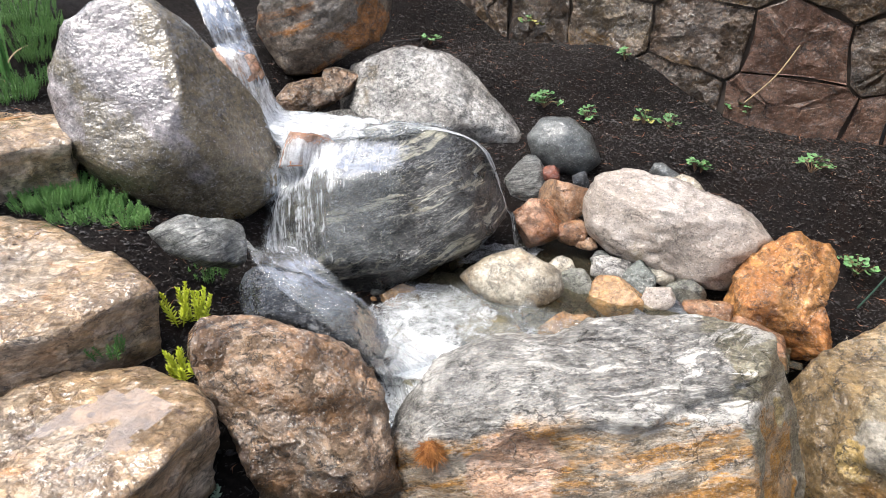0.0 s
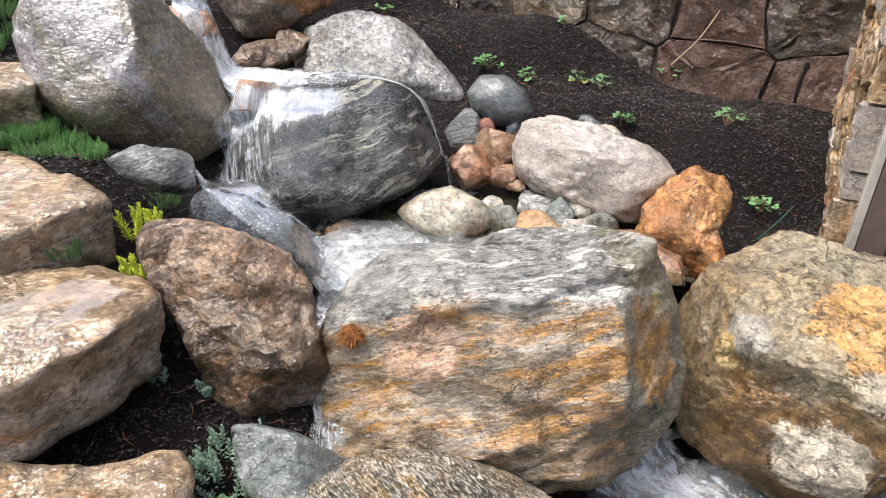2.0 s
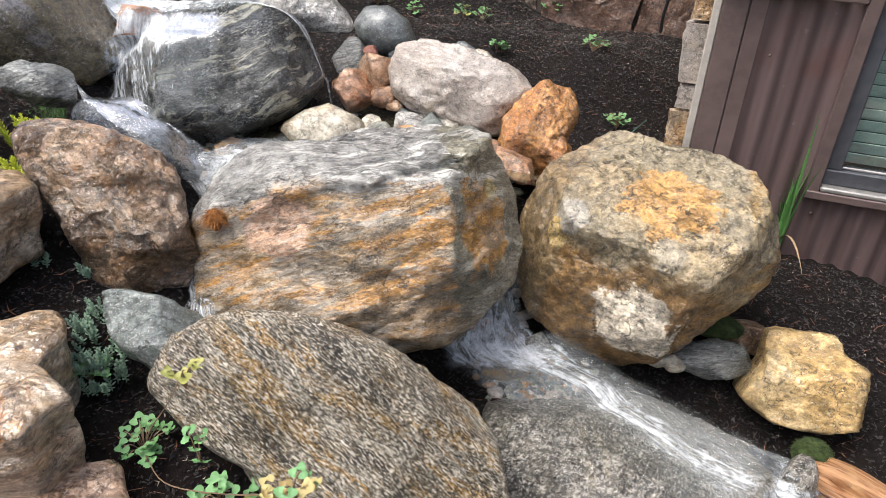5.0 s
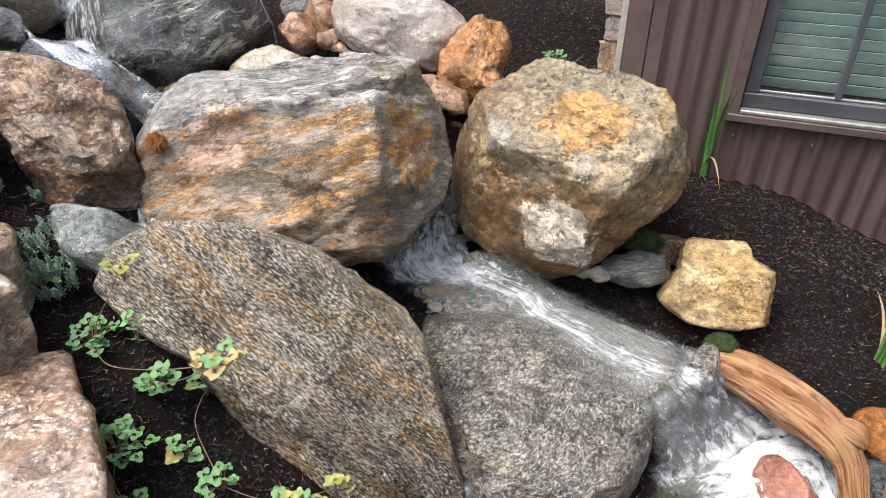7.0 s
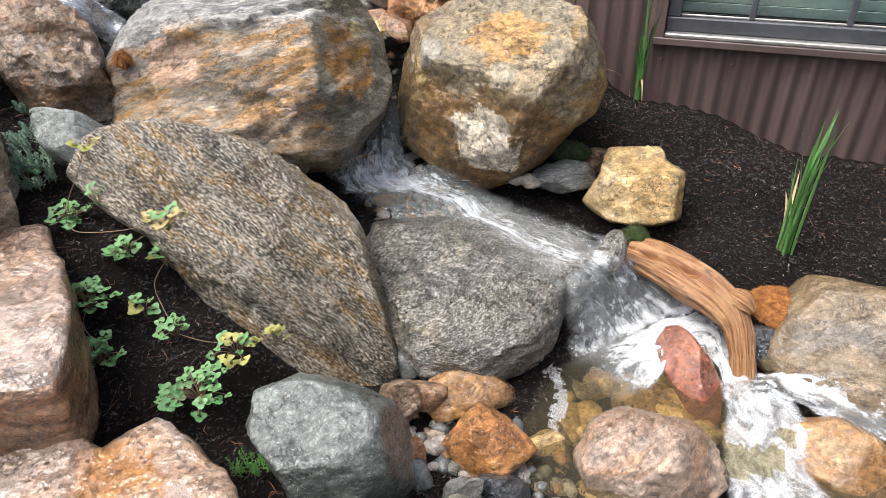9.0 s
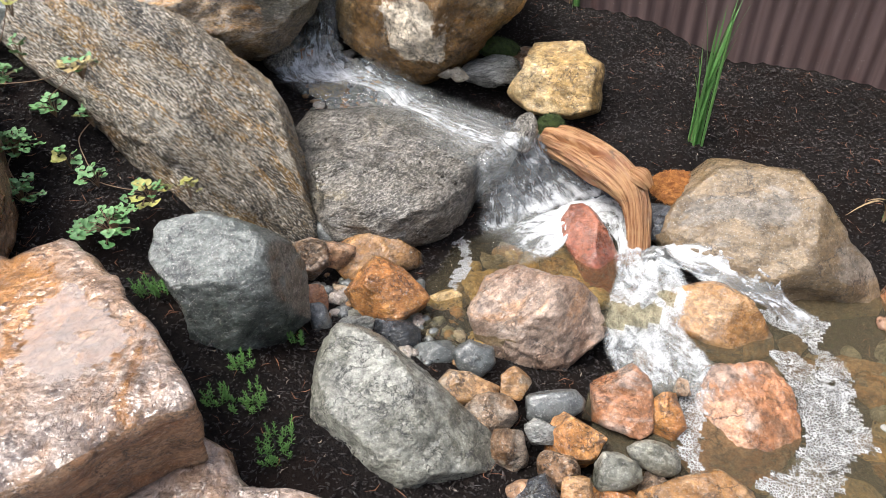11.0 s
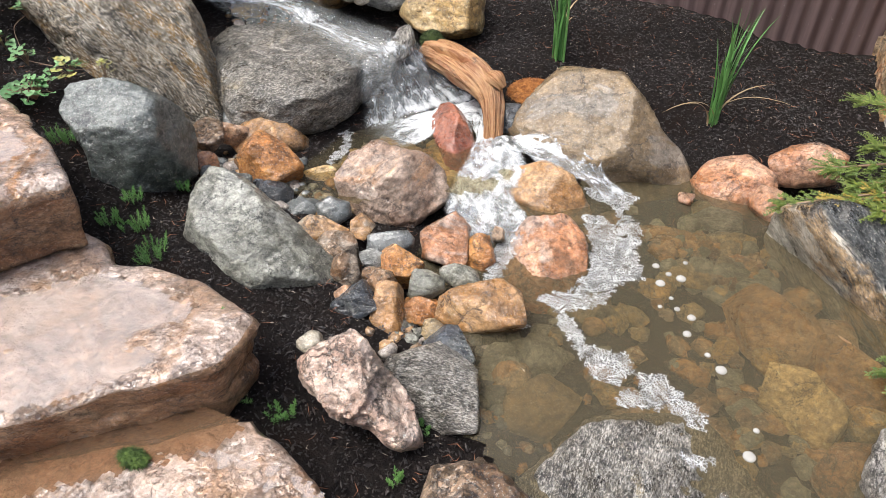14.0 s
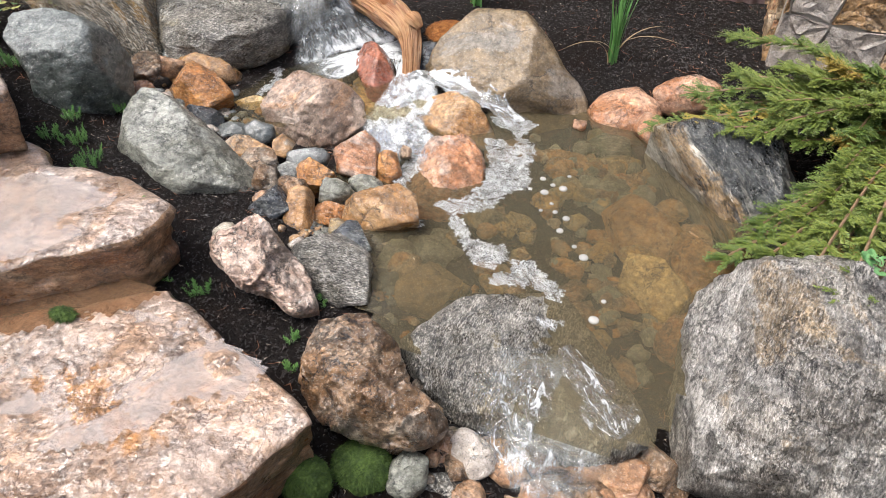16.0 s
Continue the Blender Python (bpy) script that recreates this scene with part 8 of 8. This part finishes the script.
def strand(bm, path, r, sides=5):
    pts = spline([(*p, r) for p in path], 6)
    prev = None
    for i, q in enumerate(pts):
        p = Vector(q[:3])
        d = (Vector(pts[min(i + 1, len(pts) - 1)][:3]) - Vector(pts[max(i - 1, 0)][:3])).normalized()
        s = d.orthogonal().normalized()
        u = d.cross(s)
        ring = [bm.verts.new(p + s * (r * math.cos(2 * math.pi * k / sides)) + u * (r * math.sin(2 * math.pi * k / sides))) for k in range(sides)]
        if prev:
            for k in range(sides):
                bm.faces.new((prev[k], prev[(k + 1) % sides], ring[(k + 1) % sides], ring[k]))
        prev = ring


def columbine(place, r, count, seed, kinds=("leaf",), label="low green columbine with lobed leaves on mulch"):
    """A low clump: trefoil leaves on thin stalks from one crown."""
    rnd = random.Random(seed)
    plant = tagged(new("columbine"), label, "plant", "columbines in the mulch")
    plant.location = place
    for i in range(int(count * 1.9)):
        bm = bmesh.new()
        a, d = rnd.uniform(0, 6.28), r * math.sqrt(rnd.random())
        h = rnd.uniform(0.025, 0.06) * (1.2 - 0.5 * d / r)
        tip = Vector((d * math.cos(a), d * math.sin(a), h))
        strand(bm, [Vector((0, 0, -0.01)), tip * 0.5 + Vector((0, 0, 0.012)), tip], 0.0011)
        part("stem", bm, M["stem"], plant)
        ob = new("leaf", LEAVES[rnd.choice(kinds), rnd.randrange(3)])
        ob.parent = plant
        s = rnd.uniform(0.011, 0.021)
        ob.matrix_local = Matrix.Translation(tip) @ pose(0, 0, 0, rnd.gauss(-12, 16), rnd.gauss(0, 16), math.degrees(a)) @ Matrix.Diagonal((s, s, s, 1))
    return plant


for i, (p, r, n, kinds) in enumerate((
        ((-1.93, 3.22, 1.065), 0.075, 13, ("leaf",)), ((-1.75, 3.25, 1.022), 0.035, 5, ("leaf",)), ((-1.53, 3.33, 1.016), 0.055, 7, ("leaf", "leaf_yellow")), ((-1.43, 3.32, 1.014), 0.04, 6, ("leaf",)),
        ((-1.23, 3.80, 0.979), 0.06, 9, ("leaf",)), ((-0.89, 3.25, 0.951), 0.07, 8, ("leaf",)), ((-1.25, 3.06, 0.956), 0.03, 5, ("leaf",)), ((-0.70, 2.90, 0.751), 0.07, 9, ("leaf",)),
        ((-2.22, 3.79, 1.274), 0.06, 7, ("leaf_yellow", "leaf")), ((-2.56, 3.37, 1.235), 0.045, 5, ("leaf",)), ((-1.72, 3.68, 1.185), 0.03, 4, ("leaf",)), ((-1.27, 3.05, 0.959), 0.025, 4, ("leaf",)))):
    columbine(p, r, n, 40 + i, kinds)
for i, (p, r, n, kinds) in enumerate((
        ((-1.55, 1.01, 0.695), 0.05, 7, ("leaf",)), ((-1.35, 0.94, 0.619), 0.06, 11, ("leaf",)), ((-1.16, 0.93, 0.564), 0.045, 8, ("leaf",)), ((-1.16, 0.77, 0.516), 0.07, 16, ("leaf",)), ((-1.06, 0.67, 0.448), 0.07, 12, ("leaf",)),
        ((-0.79, 0.69, 0.397), 0.085, 20, ("leaf",)), ((-0.95, 0.82, 0.434), 0.04, 6, ("leaf",)), ((-0.78, 0.83, 0.415), 0.06, 9, ("leaf", "leaf_yellow")), ((-1.06, 0.84, 0.463), 0.03, 5, ("leaf_yellow", "leaf")),
        ((-1.10, 0.99, 0.513), 0.04, 5, ("leaf_yellow", "leaf")), ((-0.94, 0.89, 0.728), 0.045, 9, ("leaf_rose", "leaf_rose", "leaf")), ((-0.73, 0.92, 0.380), 0.03, 4, ("leaf_yellow",)), ((-1.22, 0.97, 0.834), 0.03, 4, ("leaf_yellow",)),
        ((-1.14, 0.89, 0.751), 0.03, 3, ("leaf",)), ((2.14, 1.46, 0.034), 0.07, 9, ("leaf",)), ((2.06, 0.54, 0.322), 0.05, 7, ("leaf",)))):
    columbine(p, r, n, 60 + i, kinds)

# trailing stems from clump to clump
for i, (a, b) in enumerate((((-1.35, 0.94, 0.619), (-1.22, 0.97, 0.834)), ((-1.16, 0.93, 0.564), (-0.94, 0.89, 0.728)), ((-1.10, 0.99, 0.513), (-0.95, 0.82, 0.434)), ((-0.95, 0.82, 0.434), (-0.73, 0.92, 0.380)), ((-1.16, 0.77, 0.516), (-1.01, 0.67, 0.442)), ((-1.35, 0.94, 0.619), (-0.94, 0.89, 0.718)))):
    a, b = Vector(a), Vector(b)
    bm = bmesh.new()
    w = Vector(((b - a).y, (a - b).x, 0)) * 0.15
    strand(bm, [a + Vector((0, 0, 0.01)), a.lerp(b, 0.35) + w + Vector((0, 0, 0.025)), a.lerp(b, 0.7) + w * 0.6 + Vector((0, 0, 0.02)), b + Vector((0, 0, 0.03))], 0.0013)
    tagged(link_mesh("runner_stem", bm, M["stem"]), "thin reddish trailing plant stem on mulch", "stem", "trailing stems")


def tuft(name, label, place, spread, height, stems, leaves, leaf_len, leaf_w, mat, seed, category="plant", lean=0.5, group=""):
    """A tuft of leafy shoots: each shoot a stem with narrow leaves all round it."""
    rnd = random.Random(seed)
    plant = tagged(new(name), label, category, group)
    plant.location = place
    bm = bmesh.new()
    for s in range(stems):
        a, d = rnd.uniform(0, 6.28), spread * math.sqrt(rnd.random())
        base = Vector((d * math.cos(a), d * math.sin(a), -0.01))
        h = height * rnd.uniform(0.6, 1.1)
        tip = base + Vector((math.cos(a) * h * lean * rnd.random(), math.sin(a) * h * lean * rnd.random(), h))
        strand(bm, [base, base.lerp(tip, 0.5) + Vector((0, 0, h * 0.06)), tip], 0.0012, 4)
        for k in range(leaves):
            t = 0.15 + 0.85 * k / leaves
            p = base.lerp(tip, t)
            b = k * 2.4 + rnd.uniform(-0.3, 0.3)
            out = Vector((math.cos(b), math.sin(b), 0.35 + 0.9 * t)).normalized()
            L = leaf_len * (1.05 - 0.45 * t) * rnd.uniform(0.8, 1.2)
            side = out.cross(Vector((0, 0, 1))).normalized() * leaf_w
            q = [bm.verts.new(p), bm.verts.new(p + out * L * 0.5 + side), bm.verts.new(p + out * L), bm.verts.new(p + out * L * 0.5 - side), bm.verts.new(p + out * L * 0.5 + Vector((0, 0, leaf_w * 0.9)))]
            for i, j in ((0, 1), (1, 2), (2, 3), (3, 0)):
                bm.faces.new((q[i], q[j], q[4]))
    part("foliage", bm, M[mat], plant)
    return plant


for i, (p, sp, h, st) in enumerate((((-1.57, 1.06, 0.720), 0.07, 0.085, 26), ((-1.85, 1.18, 0.819), 0.015, 0.05, 4), ((-1.76, 1.24, 0.792), 0.025, 0.04, 6), ((-1.53, 1.03, 0.682), 0.05, 0.06, 14), ((-1.60, 1.12, 0.746), 0.06, 0.07, 18))):
    tuft("succulent", "grey-green bushy succulent with orange stems in mulch", p, sp, h, st, 24, 0.015, 0.0034, "sedum", 80 + i, group="succulents beside the steps")
for i, (p, sp, h, st) in enumerate((((-2.16, 1.44, 0.978), 0.014, 0.095, 6), ((-2.14, 1.47, 0.970), 0.018, 0.10, 7), ((-2.02, 1.32, 0.968), 0.024, 0.06, 9))):
    tuft("lime_sedum", "bright lime-yellow upright sedum beside the brown boulder", p, sp, h, st, 40, 0.017, 0.0028, "lime", 90 + i, group="lime sedums")
for i, (p, sp, h, st) in enumerate((
        ((-2.59, 1.55, 1.122), 0.09, 0.045, 150), ((-2.69, 1.51, 1.149), 0.075, 0.045, 120), ((-2.47, 1.58, 1.113), 0.055, 0.04, 70), ((-2.68, 1.56, 1.149), 0.08, 0.05, 110), ((-2.60, 1.62, 1.119), 0.05, 0.045, 60), ((-3.35, 1.97, 1.495), 0.12, 0.08, 120), ((-3.26, 1.98, 1.447), 0.07, 0.07, 70), ((-3.22, 1.91, 1.391), 0.06, 0.06, 60), ((-3.14, 1.75, 1.311), 0.08, 0.05, 80), ((-2.12, 1.23, 1.050), 0.03, 0.04, 14), ((-2.25, 1.62, 0.994), 0.045, 0.05, 24), ((-3.16, 1.81, 1.328), 0.09, 0.06, 60), ((-3.28, 1.92, 1.437), 0.10, 0.07, 60),
        ((-0.59, 0.60, 0.338), 0.04, 0.05, 26), ((-0.34, 0.55, 0.214), 0.035, 0.03, 14), ((-0.34, 0.45, 0.195), 0.03, 0.04, 12), ((-0.15, 0.41, 0.160), 0.045, 0.045, 26), ((-0.28, 0.71, 0.168), 0.02, 0.035, 7),
        ((0.42, 0.16, 0.031), 0.03, 0.035, 16), ((0.74, 0.12, -0.003), 0.014, 0.05, 9), ((0.79, 0.03, -0.008), 0.018, 0.035, 9), ((-0.28, 0.49, 0.175), 0.04, 0.04, 20), ((0.74, 0.26, -0.001), 0.02, 0.03, 8), ((0.33, 0.14, 0.046), 0.012, 0.03, 5),
        ((0.27, 0.22, 0.254), 0.01, 0.02, 3))):
    tuft("creeping_plant", "low fresh green creeping plant in the mulch", p, sp, h, st, 16, 0.012, 0.0016, "creeper", 100 + i, group="creeping plants")


def blades(name, label, place, count, height, seed, width=0.006, spread=0.02, mat="blade", dry=2, group="irises"):
    """A clump of sword leaves: each a folded, tapering, bending blade of its own."""
    rnd = random.Random(seed)
    plant = tagged(new(name), label, "plant", group)
    plant.location = place
    for i in range(count + dry):
        old = i >= count
        a = rnd.uniform(0, 6.28)
        h = height * (rnd.uniform(0.55, 1.05) if not old else rnd.uniform(0.35, 0.6))
        bend = rnd.uniform(0.02, 0.25) if not old else rnd.uniform(0.8, 1.3)
        base = Vector((rnd.gauss(0, spread * 0.5), rnd.gauss(0, spread * 0.5), -0.01))
        bm = bmesh.new()
        prev = None
        dirn = Vector((math.cos(a), math.sin(a), 0))
        side = Vector((-math.sin(a), math.cos(a), 0))
        for k in range(11):
            t = k / 10
            p = base + Vector((0, 0, h * (t - bend * 0.45 * t * t * t))) + dirn * (h * bend * t * t)
            w = width * (1 - t ** 3) * (0.7 + 0.3 * t) + 0.0003
            row = [bm.verts.new(p - side * w), bm.verts.new(p + dirn * w * 0.35), bm.verts.new(p + side * w), bm.verts.new(p - dirn * w * 0.1)]
            if prev:
                for j in range(4):
                    bm.faces.new((prev[j], prev[(j + 1) % 4], row[(j + 1) % 4], row[j]))
            prev = row
        part("blade", bm, M["dry_blade" if old else mat], plant)
    return plant


blades("iris", "clump of tall green iris blades by the metal wall", (-0.03, 2.70, 0.437), 15, 0.60, 1)
blades("iris", "clump of tall green iris blades in the mulch", (0.58, 2.04, 0.210), 18, 0.55, 2)
blades("iris", "clump of green iris blades with arching dry leaves", (1.24, 1.97, 0.077), 17, 0.50, 3, dry=4)
blades("grass_clump", "upright green grass blades behind the purple boulder", (-3.21, 1.80, 1.352), 14, 0.34, 4, 0.006, group="grass clumps")


def juniper(place):
    """A spreading juniper: arching branches, each a twig mesh and many flat sprays of scale leaves."""
    rnd = random.Random(17)
    shrub = tagged(new("juniper_shrub"), "spreading olive-green juniper overhanging the pond bank", "shrub")
    shrub.location = place
    ends = [(-0.71, 0.22, 0.20), (-0.67, -0.01, 0.16), (-0.79, -0.14, 0.12), (-0.90, -0.28, 0.04), (-0.78, -0.28, 0.08), (-0.66, -0.31, 0.10), (-0.55, -0.27, 0.20), (-0.57, -0.35, 0.12), (-0.44, -0.14, 0.24), (-0.43, -0.29, 0.16), (-0.36, -0.32, 0.24), (-0.31, -0.18, 0.30), (-0.45, -0.32, 0.10), (-0.33, -0.34, 0.14), (-0.53, -0.68, 0.00), (-0.50, -0.81, 0.00), (-0.61, -0.81, -0.05), (-0.43, -0.68, 0.06), (-0.38, -0.64, 0.12), (-0.41, -0.78, 0.02), (-0.31, -0.74, 0.10), (-0.31, -0.80, 0.02), (-0.27, -0.61, 0.16), (-0.47, -1.08, 0.12), (-0.39, -1.13, 0.16), (-0.26, -0.43, 0.30), (-0.20, -0.75, 0.10), (-0.21, -0.56, 0.20), (-0.62, -0.17, 0.20), (-0.52, -0.04, 0.22), (-0.72, -0.18, 0.10), (-0.39, -0.08, 0.26), (-0.32, -0.37, 0.20), (-0.52, -0.32, 0.16), (-0.38, -0.74, 0.06), (-0.46, -0.75, 0.02), (-0.27, -0.75, 0.06), (-0.55, -0.75, -0.03), (-0.37, -0.60, 0.18), (-0.30, -0.37, 0.30), (-0.38, -0.82, 0.00), (-0.30, -0.74, 0.14)]
    for i, (dx, dy, dz) in enumerate(ends):
        tip = Vector((dx, dy, dz))
        mid = tip * 0.55 + Vector((rnd.gauss(0, 0.03), rnd.gauss(0, 0.03), 0.05 + 0.08 * rnd.random()))
        path = spline([(0, 0, 0.02, 0), (*(mid * 0.5 + Vector((0, 0, 0.02))), 0), (*mid, 0), (*tip, 0)], 8)
        bm = bmesh.new()
        strand(bm, [Vector(q[:3]) for q in path[::4]], 0.004)
        twig = part("branch", bm, M["stem"], shrub)
        vs, fs = [], []
        for j, q in enumerate(path):
            f = j / (len(path) - 1)
            if f < 0.22:
                continue
            here = Vector(q[:3])
            along = (Vector(path[min(j + 1, len(path) - 1)][:3]) - Vector(path[max(j - 1, 0)][:3])).normalized()
            for _ in range(9):
                flat = along.cross(Vector((0, 0, 1))).normalized()
                way = (along * rnd.uniform(0.5, 1.0) + flat * rnd.choice((-1, 1)) * rnd.uniform(0.3, 0.9) + Vector((0, 0, rnd.gauss(0.02, 0.22)))).normalized()
                L = rnd.uniform(0.04, 0.09)
                sp = way.cross(Vector((rnd.gauss(0, 0.25), rnd.gauss(0, 0.25), 1))).normalized()
                n = 9
                for m_ in range(n):
                    t = m_ / n
                    p = here + way * (L * t)
                    for sgn in (-1, 1):
                        d = (way * 0.75 + sp * sgn * 0.6 + Vector((0, 0, rnd.gauss(0, 0.15)))).normalized()
                        ll = 0.019 * (1.1 - 0.6 * t) * rnd.uniform(0.7, 1.2)
                        s = d.cross(Vector((rnd.gauss(0, 0.3), rnd.gauss(0, 0.3), 1))).normalized() * 0.0032
                        k = len(vs)
                        up = s.cross(d).normalized() * 0.0014
                        vs += [tuple(p), tuple(p + d * ll * 0.5 + s), tuple(p + d * ll), tuple(p + d * ll * 0.5 - s), tuple(p + d * ll * 0.5 + up)]
                        fs += [(k, k + 1, k + 4), (k + 1, k + 2, k + 4), (k + 2, k + 3, k + 4), (k + 3, k, k + 4)]
        me = bpy.data.meshes.new("foliage")
        me.from_pydata(vs, [], fs)
        me.materials.append(M["juniper_tip" if i % 9 == 4 else "juniper"])
        new("foliage", me).parent = twig
    return shrub


juniper((2.40, 1.65, 0.100))

# ---- small things: stake, twigs, wire ----
bm = bmesh.new()
strand(bm, [Vector((-0.65, 3.70, 0.957)), Vector((-0.65, 3.70, 1.042)), Vector((-0.64, 3.70, 1.114))], 0.008, 8)
stake = tagged(link_mesh("sprinkler_stake", bm, M["black"]), "black plastic sprinkler stake by the stone wall", "sprinkler")
bm = bmesh.new()
bmesh.ops.create_cone(bm, cap_ends=True, segments=10, radius1=0.013, radius2=0.011, depth=0.03, matrix=Matrix.Translation(Vector((-0.64, 3.70, 1.119))))
part("nozzle", bm, M["black"], stake)
bm = bmesh.new()
strand(bm, [Vector((-1.18, 3.55, 1.097)), Vector((-1.09, 3.60, 1.205)), Vector((-1.03, 3.66, 1.323))], 0.0028)
tagged(link_mesh("twig", bm, M["dry_blade"]), "pale dry twig leaning on the stone wall", "twig")
bm = bmesh.new()
strand(bm, [Vector((-2.70, 3.24, 1.250)), Vector((-2.61, 3.34, 1.255)), Vector((-2.61, 3.35, 1.257))], 0.006)
tagged(link_mesh("drip_pipe", bm, M["black"]), "dark grey drip pipe end above the granite boulder", "pipe")
bm = bmesh.new()
strand(bm, [Vector((-0.69, 2.71, 0.722)) + Vector((0, 0, 0.01)), Vector((-0.64, 2.83, 0.723)) + Vector((0, 0, 0.03)), Vector((-0.59, 2.95, 0.733)) + Vector((0, 0, 0.05))], 0.003)
tagged(link_mesh("drip_tube", bm, M["green_paint"]), "dark green drip tube sticking out of mulch", "tube")


# ---- mulch chips and needles ----
def litter(name, label, count, length, width, mat, seed, curl=0.0, lift=0.003):
    """Uncountable bits lying on the mulch: thin slivers with real thickness, in one mesh."""
    rnd = random.Random(seed)
    vs, fs = [], []
    while count:
        x, y = rnd.uniform(-3.2, 2.6), rnd.uniform(-0.6, 3.85)
        if y < 0.25 - 0.42 * (x + 0.3) or (y > 2.68 and x > -0.45):
            continue
        count -= 1
        z = ground_z(x, y) + 0.012 * noise.noise(Vector((x * 7, y * 7, 3))) + 0.006 * noise.noise(Vector((x * 25, y * 25, 7)))
        a = rnd.uniform(0, 6.28)
        L, w = length * rnd.uniform(0.4, 1.3), width * rnd.uniform(0.5, 1.4)
        d = Vector((math.cos(a), math.sin(a), rnd.gauss(0, 0.28)))
        s = Vector((-math.sin(a), math.cos(a), rnd.gauss(0, 0.3))) * w
        c = Vector((x, y, z + lift + abs(rnd.gauss(0, 0.003))))
        k = len(vs)
        m_ = c + s * curl * rnd.uniform(-12, 12)
        vs += [tuple(c - d * L), tuple(m_ + s), tuple(c + d * L), tuple(m_ - s), tuple(m_ + Vector((0, 0, w * 0.8)))]
        fs += [(k, k + 1, k + 4), (k + 1, k + 2, k + 4), (k + 2, k + 3, k + 4), (k + 3, k, k + 4), (k, k + 3, k + 2, k + 1)]
    me = bpy.data.meshes.new(name)
    me.from_pydata(vs, [], fs)
    me.materials.append(M[mat])
    tagged(new(name, me), label, "mulch", kind="stuff")


M["chip"] = fibre_mat("dark_mulch_chip", (0.004, 0.003, 0.003), (0.043, 0.034, 0.031), 0.5)
M["needle"] = fibre_mat("rusty_pine_needle", (0.20, 0.07, 0.03), (0.34, 0.16, 0.08), 0.6)
M["pale_bit"] = fibre_mat("pale_wood_sliver", (0.22, 0.18, 0.14), (0.40, 0.34, 0.27), 0.7)
litter("mulch_chips", "black wet shredded bark chips", 42000, 0.008, 0.0024, "chip", 51)
litter("mulch_chips", "coarse dark bark chips", 7000, 0.011, 0.0042, "chip", 52)
litter("mulch_crumbs", "fine dark crumbs of wet mulch", 80000, 0.0045, 0.0026, "chip", 55)
litter("pine_needles", "scattered rusty pine needles on the mulch", 4200, 0.022, 0.0010, "needle", 53, 1.0, 0.008)
litter("wood_slivers", "scattered pale wood slivers on the mulch", 4200, 0.007, 0.0015, "pale_bit", 54, 0.4, 0.006)
